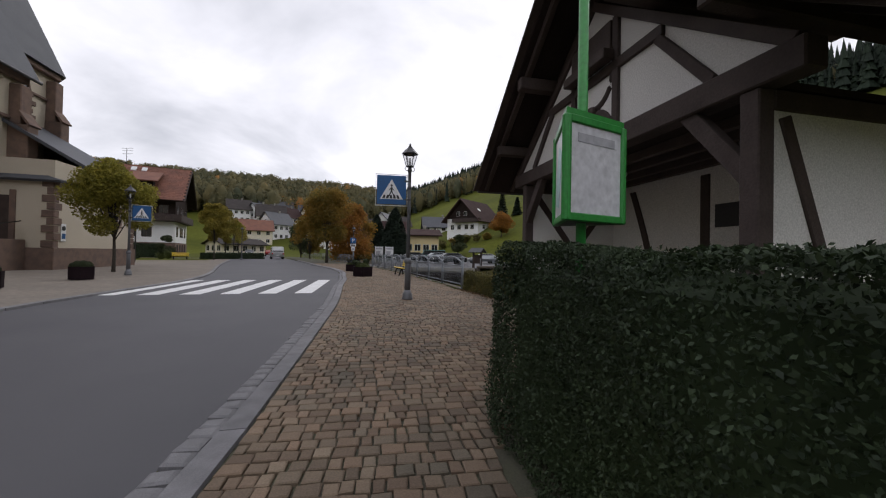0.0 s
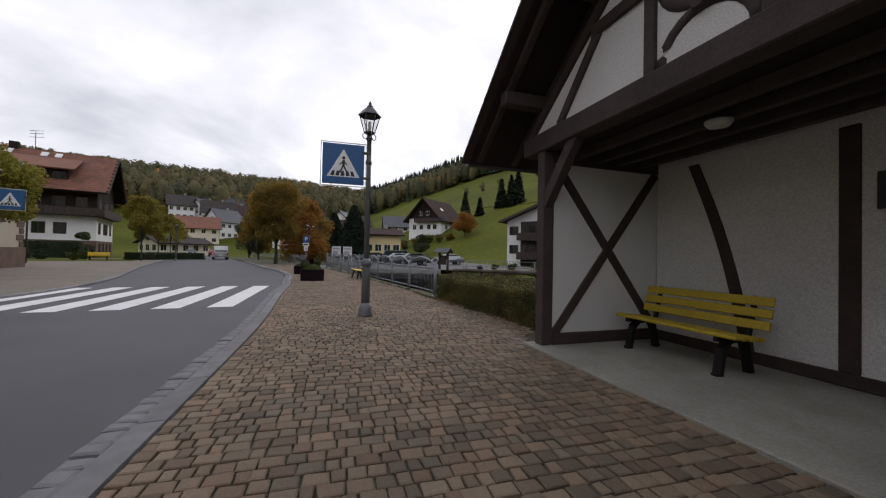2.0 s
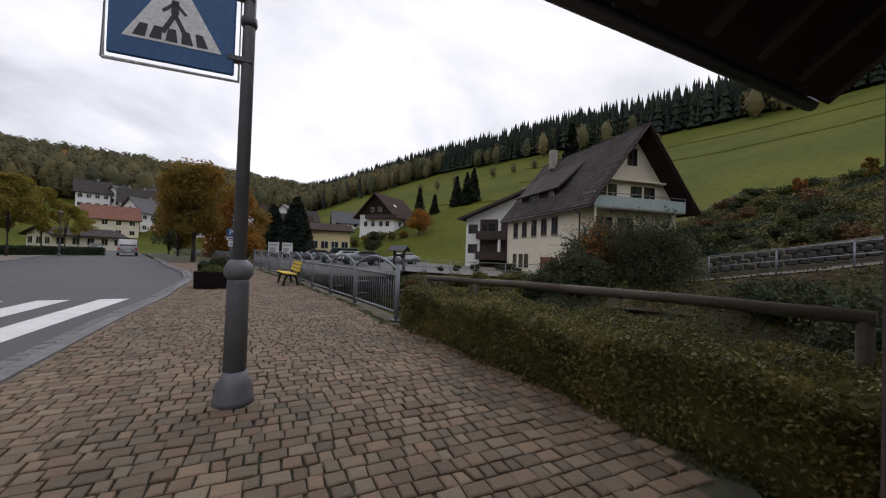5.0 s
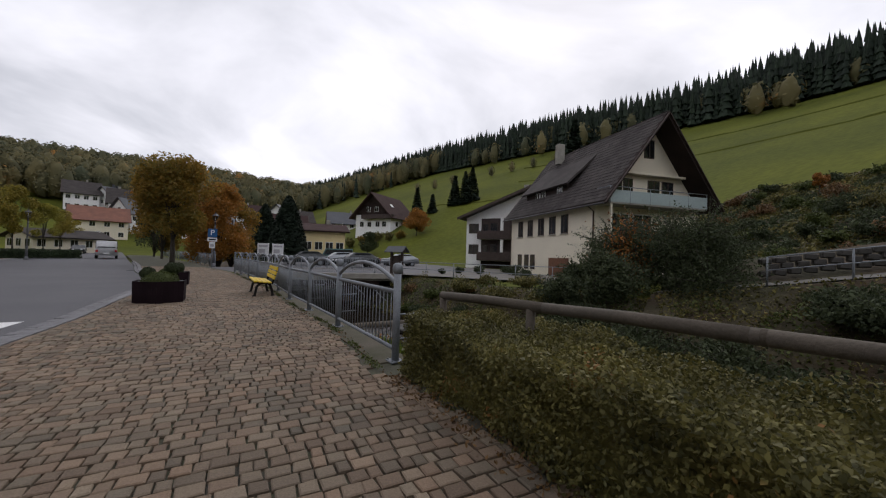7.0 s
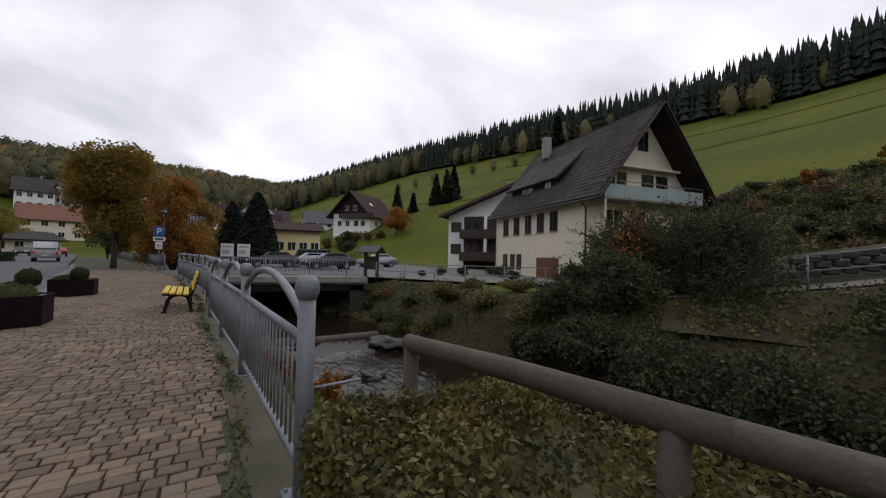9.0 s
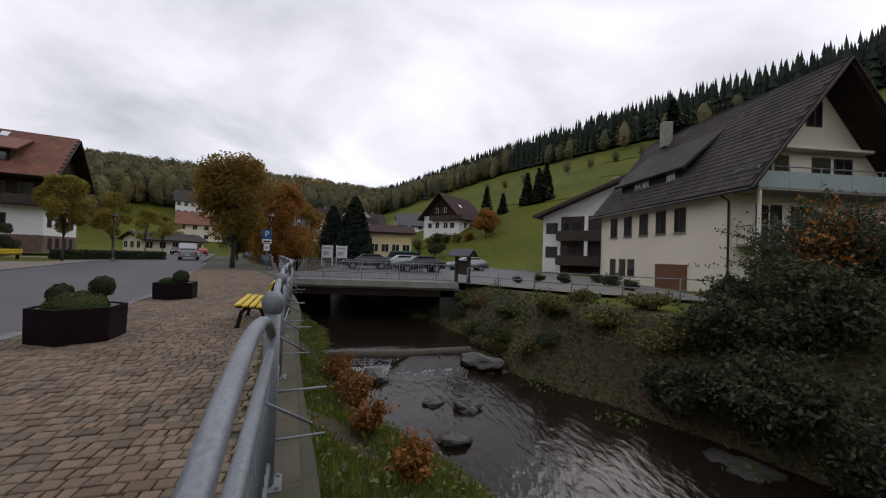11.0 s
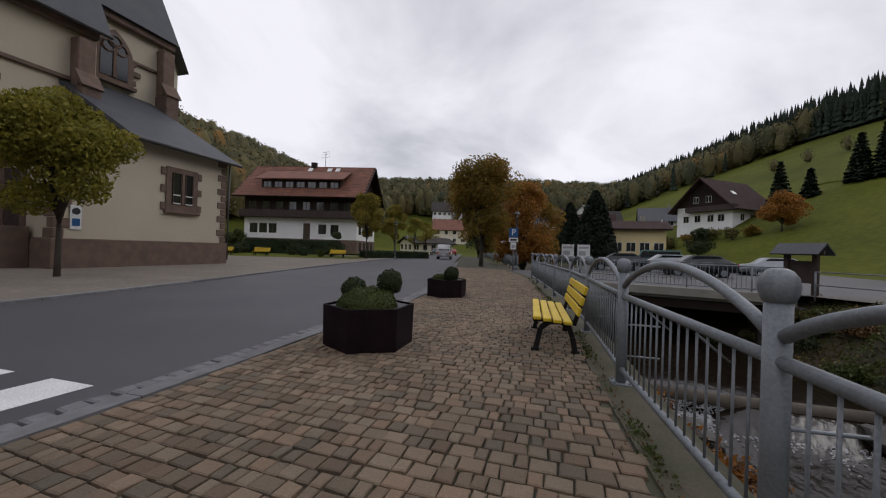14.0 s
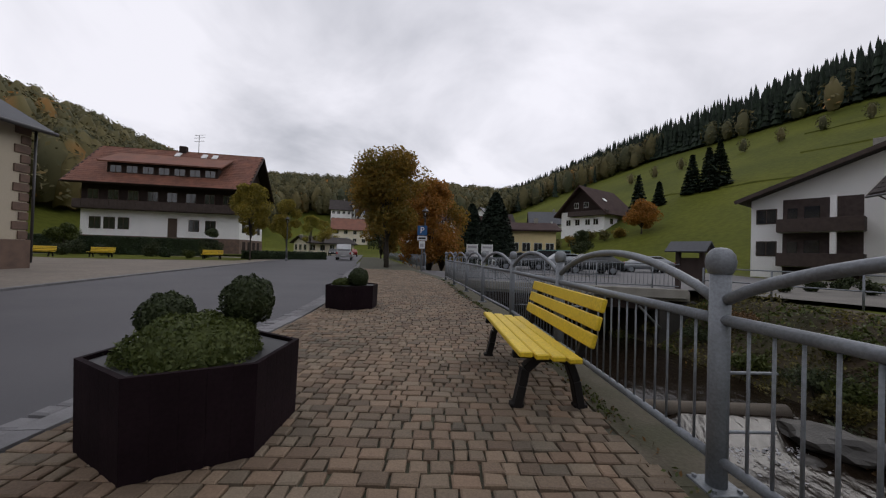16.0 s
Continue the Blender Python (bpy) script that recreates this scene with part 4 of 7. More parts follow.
def gable_roof(e, L, W, H, rise, material, ox=0.6, oy=0.7, th=0.22, tiles=0.0, ox0=None, label=""):
    """Two roof slopes over such a body, with rows of tiles if tiles is their height."""
    ox0 = ox if ox0 is None else ox0
    k = rise / (W / 2)
    lo = H - k * oy
    up = th + 0.02
    for s in (0, 1):
        y0 = -oy if s == 0 else W + oy
        a, b, c, d = (-ox0, y0, lo + up), (L + ox, y0, lo + up), (L + ox, W / 2, H + rise + up), (-ox0, W / 2, H + rise + up)
        bm = slab(a, b, c, d, th)
        bmesh.ops.recalc_face_normals(bm, faces=bm.faces)
        r = part("roof", bm, material if not tiles else DARKCLAD, e, label)
        if tiles:
            bm = bmesh.new()
            n = int(math.hypot(W / 2 + oy, rise + k * oy) / tiles)
            w = 0.42
            m = int((L + ox + ox0) / w)
            for i in range(n):
                for j in range(m):
                    t0, t1 = i / n, (i + 1.15) / n
                    x0 = -ox0 + j * w + (w / 2 if i % 2 else 0)
                    x1 = min(x0 + w * 0.95, L + ox)
                    p = []
                    for t, dz in ((t0, 0.075), (t1, 0.03)):
                        yy = y0 + (W / 2 - y0) * t
                        zz = lo + (H + rise - lo) * t + up + dz
                        p.append((yy, zz))
                    slab((x0, p[0][0], p[0][1]), (x1, p[0][0], p[0][1]), (x1, p[1][0], p[1][1]), (x0, p[1][0], p[1][1]), 0.025 if s == 0 else -0.025, bm)
            bmesh.ops.recalc_face_normals(bm, faces=bm.faces)
            tagged(part("roof_tile", bm, material, r), kind="stuff")
        for x in (-ox0, L + ox):
            part("verge_board", beam((x, y0, lo + up - 0.1), (x, W / 2, H + rise + up - 0.1), 0.06, 0.3, 0.0, None, (1, 0, 0)), DARKWOOD, e)


def railing_balcony(e, x0, x1, y0, y1, z, panel, h=0.95):
    b = part("balcony", box(x0, y0, z - 0.18, x1, y1, z, 0.02), CONCRETE, e)
    for bx in ((x0, y0, x1, y0 + 0.05), (x0, y0, x0 + 0.05, y1), (x1 - 0.05, y0, x1, y1)):
        part("balcony_panel", box(bx[0], bx[1], z - 0.12, bx[2], bx[3], z + h, 0.01), panel, b)
    return b


def river_house():
    """Steep house beyond the stream; local x runs away from the gable, the house lies on -y."""
    e = empty("gabled_house", frame_axes((16.6, 36.3, -0.55), (-0.02, 1.0)), "cream house with steep dark tiled roof and glazed balcony", "house")
    L, W, H, R = 12.7, 9.1, 6.33, 5.78
    h = Matrix.Translation((0, -W, 0))
    bm = gable_body(L, W, H, R)
    bmesh.ops.transform(bm, matrix=h, verts=bm.verts)
    part("wall", bm, CREAMWALL, e)
    sub = empty("roofing")
    sub.parent = e
    sub.matrix_local = h
    gable_roof(sub, L, W, H, R, DARKTILE, 0.5, 0.65, 0.22, 0.36, ox0=1.6, label="steep dark grey tiled roof")
    for x in (3.6, 5.3, 7.05, 8.9, 10.75):
        window_part(e, x, 3.98, 0.8, 1.35, 0, 1, BROWNFRAME, "brown framed window")
        part("window_sill", box(x - 0.5, 0, 3.84, x + 0.5, 0.12, 3.9, 0.01), CONCRETE, e)
    for x in (8.4, 9.5, 10.8):
        window_part(e, x, 0.95, 0.65, 1.2, 0, 1, BROWNFRAME)
    part("garage_door", box(2.95, 0.02, 0.0, 5.7, 0.06, 1.95, 0.01), DOORWOOD, e, "reddish brown timber garage door")
    for k in range(6):
        part("door_board", box(3.0 + k * 0.45, 0.06, 0.05, 3.41 + k * 0.45, 0.075, 1.9, 0.004), DOORWOOD, e)
    part("garage_lintel", box(2.8, -0.02, 1.95, 5.85, 0.07, 2.1, 0.01), CREAMWALL, e)
    part("downpipe", tube([(0.12, 0.55, 5.6), (0.12, 0.1, 5.3), (0.12, 0.1, 0)], 0.055, 8), BROWNFRAME, e)
    part("downpipe", tube([(L - 0.1, 0.55, 5.6), (L - 0.1, 0.1, 5.3), (L - 0.1, 0.1, 0)], 0.05, 8), BROWNFRAME, e)
    part("gutter", tube([(-1.6, 0.72, 5.62), (L + 0.5, 0.72, 5.62)], 0.07, 8), LAMPDARK, e)
    d = part("dormer", box(4.4, -3.0, 6.7, 11.0, -0.72, 8.1), DARKCLAD, e, "dark clad shed dormer")
    bm = slab((3.9, -0.3, 8.05), (11.5, -0.3, 8.05), (11.5, -3.75, 11.2), (3.9, -3.75, 11.2), 0.16)
    bmesh.ops.recalc_face_normals(bm, faces=bm.faces)
    part("dormer_roof", bm, DARKTILE, d)
    for x in (5.4, 8.0, 8.9):
        window_part(d, x, 6.95, 0.62, 0.95, -0.72, 1, FRAMEWHITE)
    part("chimney", box(9.6, -4.0, 11.2, 10.2, -3.3, 13.2, 0.03), CONCRETE, e)
    part("loggia_slab", box(-1.3, -W + 0.5, 5.68, 0.0, -0.05, 5.88, 0.02), CONCRETE, e)
    bal = part("balcony_rail", box(-1.32, -W + 0.5, 5.8, -1.27, -0.05, 6.62, 0.01), FROST, e, "pale green glazed balcony front")
    part("balcony_end", box(-1.3, -0.1, 5.8, 0.0, -0.05, 6.62, 0.01), FROST, bal)
    part("rail", tube([(-1.3, -W + 0.5, 6.85), (-1.3, -0.05, 6.85), (-0.05, -0.05, 6.85)], 0.03, 6), STEEL, bal)
    for y in (-0.08, -1.7, -3.4, -5.1, -6.8, -8.55):
        part("rail_post", tube([(-1.3, y, 5.75), (-1.3, y, 6.85)], 0.025, 6), STEEL, bal)
    for y, w in ((-1.6, 1.0), (-2.7, 0.7), (-5.0, 0.95), (-6.3, 0.95)):
        side_window(e, y, 6.0, w, 1.75, 0, -1, BROWNFRAME)
    part("upper_slab", box(-0.55, -W / 2 - 2.9, 8.05, 0.0, -W / 2 + 2.9, 8.2, 0.02), CREAMWALL, e)
    side_window(e, -W / 2, 9.5, 0.8, 1.25, 0, -1, BROWNFRAME)
    part("lower_balcony", box(-1.2, -4.8, 2.95, 0, -0.2, 3.1, 0.02), CONCRETE, e)
    lr = part("lower_rail", tube([(-1.2, -4.8, 4.0), (-1.2, -0.2, 4.0), (0, -0.2, 4.0)], 0.03, 6), STEEL, e)
    for k in range(31):
        part("baluster", tube([(-1.2, -4.75 + k * 0.15, 3.1), (-1.2, -4.75 + k * 0.15, 4.0)], 0.01, 4), STEEL, lr)
    for k in range(8):
        part("baluster", tube([(-1.1 + k * 0.15, -0.2, 3.1), (-1.1 + k * 0.15, -0.2, 4.0)], 0.01, 4), STEEL, lr)
    for y in (-2.0, -4.0):
        side_window(e, y, 3.3, 1.5, 1.9, 0, -1, FRAMEWHITE)
    part("corner_post", box(-1.28, -0.3, 0, -1.14, -0.16, 5.68, 0.02), CREAMWALL, e)
    side_window(e, -1.6, 0.9, 1.0, 1.2, 0, -1, BROWNFRAME)


river_house()


def balcony_house():
    e = empty("balcony_house", frame_axes((15.6, 61.2, 0.0), (0.765, -0.644)), "white house with dark roof and brown timber balconies", "house")
    # gable to the viewer: width along local x, ridge along local y
    L, W, H, R = 12.0, 20.0, 6.5, 3.94
    bm = bmesh.new()
    prof = [(0, -0.6), (W, -0.6), (W, H), (W / 2, H + R), (0, H)]
    a = [bm.verts.new((x, 0, z)) for x, z in prof]
    b = [bm.verts.new((x, L, z)) for x, z in prof]
    bm.faces.new(a)
    bm.faces.new(b[::-1])
    for i in range(5):
        bm.faces.new((a[i], b[i], b[(i + 1) % 5], a[(i + 1) % 5]))
    bmesh.ops.recalc_face_normals(bm, faces=bm.faces)
    part("wall", bm, WHITEWALL, e)
    for s in (-1, 1):
        k = R / (W / 2)
        x0 = W / 2 + s * (W / 2 + 0.8)
        zl = H - 0.8 * k + 0.3
        bm = slab((x0, -1.5, zl), (x0, L + 0.5, zl), (W / 2, L + 0.5, H + R + 0.3), (W / 2, -1.5, H + R + 0.3), 0.25)
        bmesh.ops.recalc_face_normals(bm, faces=bm.faces)
        part("roof", bm, DARKTILE, e, "dark tiled roof")
        part("verge_board", beam((x0, -1.5, zl - 0.2), (W / 2, -1.5, H + R + 0.1), 0.3, 0.08, 0.0, None, (0, 1, 0)), DARKWOOD, e)
    # flat dark sheet on the wall; its colour stands for the recess's shade
    part("recess", box(2.1, -0.03, 0.0, 6.6, 0.02, 6.4, 0.01), WEATHERED, e, "dark brown sheet standing for the shade of the balcony recess")
    for z in (1.0, 3.75):
        b = part("balcony", box(2.0, -1.2, z - 0.15, 6.7, 0, z, 0.02), CONCRETE, e)
        part("balcony_panel", box(1.95, -1.28, z - 0.1, 6.75, -1.2, z + 0.95, 0.01), DARKWOOD, b, "dark brown timber balcony front")
        part("balcony_panel", box(1.95, -1.2, z - 0.1, 2.03, 0, z + 0.95, 0.01), DARKWOOD, b)
        part("balcony_panel", box(6.67, -1.2, z - 0.1, 6.75, 0, z + 0.95, 0.01), DARKWOOD, b)
        part("balcony_door", box(3.4, -0.08, z, 4.3, -0.03, z + 2.0, 0.01), GLASS, e)
        part("balcony_door", box(2.4, -0.08, z + 0.6, 3.0, -0.03, z + 1.9, 0.01), GLASS, e)
        part("balcony_post", box(5.0, -1.15, z, 5.35, -0.85, z + 2.6, 0.02), WHITEWALL, e)
        w = window_part(e, 1.05, z + 0.75, 1.25, 1.15, 0, -1, BROWNFRAME)
    part("ground_floor_opening", box(2.2, -0.06, -0.4, 6.4, -0.03, 0.8, 0.01), DARKCLAD, e)
    window_part(e, 10.8, 7.4, 1.3, 0.9, 0, -1)
    part("chimney", box(6.5, 5, 8.5, 7.3, 5.8, 11.6, 0.03), CONCRETE, e)


balcony_house()


def red_house():
    """Big farmhouse-like building with a red roof across the street."""
    e = empty("red_roofed_house", frame_axes((-59.0, 56.1, 0.5), (0.90, 0.436)), "large house with red tiled roof, dark timber gallery and white base", "house")
    L, W, H, R = 18.6, 10.5, 9.35, 4.7
    part("wall", box(0, 0, -0.3, L, W, 5.0), WHITEWALL, e, "white rendered lower storey")
    bm = gable_body(L, W, H, R)
    for v in bm.verts:
        if v.co.z < 0:
            v.co.z = 5.0
    part("timber_storey", bm, DARKCLAD, e, "dark timber clad upper storey")
    gable_roof(e, L, W, H, R, REDTILE, 1.3, 1.5, 0.25, 0.45, label="red tiled roof")
    g = part("gallery", box(-0.2, -1.15, 5.0, L + 1.0, 0, 5.2, 0.02), DARKWOOD, e)
    for k in range(20):
        part("gallery_board", box(-0.2 + k * 0.99, -1.2, 5.1, -0.2 + k * 0.99 + 0.96, -1.14, 6.15, 0.01), DARKWOOD, g)
    part("gallery", box(L, 0, 5.0, L + 1.0, W, 5.2, 0.02), DARKWOOD, e)
    part("gallery_front", box(L + 0.94, -1.14, 5.1, L + 1.0, W, 6.15, 0.01), DARKWOOD, g)
    for k in range(8):
        window_part(e, 1.3 + k * 2.25, 6.35, 1.1, 1.2, 0, -1, BROWNFRAME)
    for x in (1.6, 3.2, 4.8, 13.0, 15.0):
        window_part(e, x, 2.6, 1.15, 1.4, 0, -1, BROWNFRAME)
    part("door", box(9.9, -0.05, 1.6, 11.0, 0.02, 4.2, 0.01), BROWNFRAME, e)
    for y in (1.6, 4.6, 6.0, 8.6):
        side_window(e, y, 2.7, 1.1, 1.5, L, 1, BROWNFRAME)
        side_window(e, y, 6.4, 1.0, 1.2, L, 1, BROWNFRAME)
    part("basement_band", box(-0.06, -0.06, -0.3, L + 0.06, W + 0.06, 1.7, 0.02), SANDSTONE, e)
    for y in (1.2, 3.4, 5.6, 7.8):
        part("basement_opening", box(L + 0.04, y, 0.1, L + 0.08, y + 1.2, 1.4, 0.01), DARKCLAD, e)
    d = part("dormer", box(2.6, 0.2, 9.4, 15.6, 3.4, 11.2), DARKCLAD, e, "long dark shed dormer")
    bm = slab((1.9, -0.6, 11.25), (16.3, -0.6, 11.25), (16.3, 3.6, 13.2), (1.9, 3.6, 13.2), 0.18)
    bmesh.ops.recalc_face_normals(bm, faces=bm.faces)
    part("dormer_roof", bm, REDTILE, d, "red tiled dormer roof")
    for k in range(7):
        window_part(d, 3.6 + k * 1.85, 9.95, 1.2, 0.85, 0.2, -1, BROWNFRAME)
    for x in (8.8, 12.2, 13.6):
        part("skylight", box(-0.35, -0.5, 0, 0.35, 0.5, 0.12, 0.01, None, Matrix.Translation((x, 4.35, 13.62)) @ Matrix.Rotation(math.atan2(R, W / 2), 4, "X")), SIGNWHITE, e)
    part("chimney", box(8.6, 4.9, 13.6, 9.5, 5.6, 15.1, 0.03), DARKCLAD, e)
    bm = tube([(11.0, 5.3, 14), (11.0, 5.3, 17)], 0.04, 6)
    for z in (16.0, 16.5, 16.9):
        tube([(10.4, 5.3, z), (11.8, 5.3, z + 0.2)], 0.03, 5, bm)
    part("aerial", bm, LAMPDARK, e)


red_house()


def simple_house(x, y, face, L, W, H, R, wall, roof, label, z=None, storeys=2, cols=4, name="house", group="houses up the valley"):
    """A plain house: long side L towards the direction face (degrees from +y to the left), gables at its ends."""
    a = radians(face)
    ex = (math.cos(a), math.sin(a))
    zz = ground_z(x, y) + 0.1 if z is None else z
    e = empty(name, frame_axes((x, y, zz), ex), label, "house", group)
    b = gable_body(L, W, H, R)
    for v in b.verts:
        if v.co.z < 0:
            v.co.z = -4.0
    part("wall", b, wall, e)
    gable_roof(e, L, W, H, R, roof, 0.6, 0.8, 0.25)
    sh = H / storeys
    for s in range(storeys):
        for k in range(cols):
            window_part(e, L * (k + 0.5) / cols, s * sh + 0.9, 1.1, 1.2, 0, -1, FRAMEWHITE)
        for k in range(3):
            side_window(e, W * (k + 0.5) / 3, s * sh + 0.9, 1.0, 1.2, 0, -1, FRAMEWHITE)
            side_window(e, W * (k + 0.5) / 3, s * sh + 0.9, 1.0, 1.2, L, 1, FRAMEWHITE)
    side_window(e, W / 2, H + 0.5, 1.0, 1.1, L, 1, FRAMEWHITE)
    side_window(e, W / 2, H + 0.5, 1.0, 1.1, 0, -1, FRAMEWHITE)
    part("chimney", box(L * 0.6, W / 2 - 0.3, H + R - 0.4, L * 0.6 + 0.6, W / 2 + 0.3, H + R + 1.0), CONCRETE, e)
    return e


yel = simple_house(-6.9, 78, 8, 6.8, 8, 4.0, 1.2, YELLOWWALL, BROWNTILE, "yellow rendered low house with shallow brown roof", 0.9, 1, 4)


def chalet():
    """Broad chalet on the meadow with a brown roof coming down low."""
    e = empty("chalet", frame_axes((2.6, 116.5, 7.4), (0.78, -0.62)), "white chalet with dark brown tiled roof and timber gable", "house", "houses up the valley")
    # local x along the gable face, ridge along +y turned to the right
    W, L, H, R = 11.0, 13.0, 4.4, 5.6
    part("wall", box(0, 0, -4, W, L, H), WHITEWALL, e)
    bm = bmesh.new()
    prof = [(0, H), (W, H), (W / 2, H + R)]
    a = [bm.verts.new((x, 0.05, z)) for x, z in prof]
    b = [bm.verts.new((x, L, z)) for x, z in prof]
    bm.faces.new(a)
    bm.faces.new(b[::-1])
    for i in range(3):
        bm.faces.new((a[i], b[i], b[(i + 1) % 3], a[(i + 1) % 3]))
    bmesh.ops.recalc_face_normals(bm, faces=bm.faces)
    part("timber_gable", bm, DARKCLAD, e, "dark timber gable")
    for s in (-1, 1):
        x0 = W / 2 + s * (W / 2 + 1.3)
        zl = H - 1.3 * R / (W / 2) + 0.3
        bm = slab((x0, -1.5, zl), (x0, L + 1, zl), (W / 2, L + 1, H + R + 0.3), (W / 2, -1.5, H + R + 0.3), 0.25)
        bmesh.ops.recalc_face_normals(bm, faces=bm.faces)
        part("roof", bm, BROWNTILE, e, "brown tiled roof")
    part("balcony", box(2.5, -1.2, 3.2, W + 1, 0, 4.3, 0.02), DARKWOOD, e)
    for x in (2, 4.4, 7, 9):
        window_part(e, x, 1.2, 1.1, 1.3, 0, -1)
    for x in (4, 6.5):
        window_part(e, x, 5.2, 1.0, 1.2, 0.05, -1)
    for y in (3, 6, 9):
        side_window(e, y, 1.4, 1.1, 1.2, W, 1)
    part("skylight", box(-0.5, -0.5, 0, 0.5, 0.5, 0.1, 0, None, Matrix.Translation((W / 2 + 3.2, 4, H + R - 3.2 * R / (W / 2) + 0.42)) @ Matrix.Rotation(math.atan2(R, W / 2), 4, "Y")), SIGNWHITE, e)


chalet()
FAR_HOUSES = [
    (-86, 182, 25, 15, 10, 5.5, 4.0, WHITEWALL, SLATE, "white house with grey-blue roof up the slope"),
    (-70, 190, 18, 17, 10, 5.5, 4.0, WHITEWALL, SLATE, "white house with grey roof up the slope"),
    (-76, 160, 28, 11, 11, 6.5, 5.0, WHITEWALL, DARKTILE, "white gabled house with dark roof in the village"),
    (-64, 148, 62, 10, 9, 6.5, 4.5, WHITEWALL, SLATE, "white gabled house at the road bend"),
    (-71, 134, 30, 12, 9, 5.5, 3.6, CREAMWALL, REDTILE, "cream house with red-brown roof beside the road"),
    (-93, 168, 30, 9, 12, 6.0, 4.6, WHITEWALL, DARKTILE, "white gabled house on the village slope"),
    (-81, 172, 65, 9, 9, 5.5, 4.2, WHITEWALL, SLATE, "white narrow gabled house on the village slope"),
    (-66, 168, 70, 10, 9, 6.0, 4.4, WHITEWALL, BROWNTILE, "white gabled house with brown roof on the village slope"),
    (-45, 176, 20, 12, 10, 6.0, 4.4, WHITEWALL, BROWNTILE, "white house with brown roof on the slope"),
    (-18, 108, 12, 9, 9, 6.2, 4.2, CREAMWALL, BROWNTILE, "cream house behind the conifers"),
    (-24, 172, 20, 12, 10, 6.0, 4.4, WHITEWALL, DARKTILE, "white house high on the slope"),
    (-52, 150, 25, 12, 10, 6.0, 4.5, WHITEWALL, BROWNTILE, "white house with brown roof behind the trees"),
    (-33, 160, 15, 13, 10, 6.5, 4.5, WHITEWALL, DARKTILE, "white house with dark roof on the slope"),
    (-26, 128, 8, 12, 10, 6.5, 4.5, CREAMWALL, BROWNTILE, "cream house with brown roof on the slope"),
    (-15, 130, 75, 12, 10, 8.0, 5.0, WHITEWALL, SLATE, "white house with grey roof on the slope"),
    (-37, 140, 60, 9, 9, 6.0, 4.6, WHITEWALL, SLATE, "white gabled house with grey roof above the trees"),
    (-20, 146, 68, 9, 9, 6.5, 4.6, WHITEWALL, DARKTILE, "white gabled house on the slope behind the conifers"),
    (-44, 158, 66, 9, 9, 6.5, 4.8, WHITEWALL, DARKTILE, "white gabled house above the street trees"),
    (-58, 176, 66, 9, 9, 6.5, 4.8, CREAMWALL, BROWNTILE, "cream gabled house up the village slope"),
    (-5, 132, 5, 11, 9, 4.5, 3.5, WHITEWALL, SLATE, "low grey-roofed house beside the chalet"),
]
for hx, hy, fa, L_, W_, H_, R_, wl_, rf_, lb_ in FAR_HOUSES:
    simple_house(hx, hy, fa, L_, W_, H_, R_, wl_, rf_, lb_)
# long low building with awning along the street
simple_house(-51, 92, 64, 12, 6, 2.6, 1.2, CREAMWALL, DARKTILE, "long low shop building along the street", 0.1, 1, 5)

# ---------------------------------------------------------------- street lamps and signs


def pedestrian_sign(parent, w, back=False):
    """Blue square sign with a white triangle, bars and a walking figure mark; lies in local x, z, faces -y."""
    s = part("sign_plate", box(-w / 2, -0.012, -w / 2, w / 2, 0.012, w / 2, 0.01), SIGNBLUE, parent, "blue pedestrian crossing sign plate")
    k = w / 0.84
    rot = Matrix.Rotation(radians(90), 4, "X")
    part("sign_triangle", prism([(-0.33 * k, -0.27 * k), (0.33 * k, -0.27 * k), (0, 0.31 * k)], 0.004, None, Matrix.Translation((0, -0.0125, 0)) @ rot), SIGNWHITE, s)
    bm = bmesh.new()
    for i, x in enumerate((-0.22, -0.115, -0.01, 0.095, 0.2)):
        prism([((x - 0.045) * k, -0.25 * k), ((x + 0.035) * k, -0.25 * k), ((x * 0.86 + 0.02) * k, -0.15 * k), ((x * 0.86 - 0.03) * k, -0.15 * k)], 0.003, bm, Matrix.Translation((0, -0.017, 0)) @ rot)
    for a, b, t in (((0.0, 0.08), (0.0, -0.03), 0.05), ((0.0, -0.03), (-0.075, -0.19), 0.032), ((0.0, -0.03), (0.08, -0.19), 0.032), ((0.0, 0.06), (-0.08, -0.02), 0.022), ((0.0, 0.06), (0.075, -0.02), 0.022)):
        a, b = Vector((a[0] * k, a[1] * k)), Vector((b[0] * k, b[1] * k))
        d = (b - a).normalized()
        p = Vector((-d.y, d.x)) * t * k / 2
        prism([tuple(a - p), tuple(a + p), tuple(b + p), tuple(b - p)], 0.003, bm, Matrix.Translation((0, -0.0175, 0)) @ rot)
    lathe([(0.034 * k, 0), (0.034 * k, 0.003)], 12, bm, Matrix.Translation((0, -0.0175, 0.125 * k)) @ rot)
    bmesh.ops.recalc_face_normals(bm, faces=bm.faces)
    part("sign_marking", bm, SIGNBLACK, s)
    bm = bmesh.new()
    h = w / 2 + 0.03
    tube([(-h, 0.02, -h), (h, 0.02, -h), (h, 0.02, h), (-h, 0.02, h), (-h, 0.02, -h)], 0.013, 6, bm)
    part("sign_frame", bm, SIGNWHITE, s)
    return s


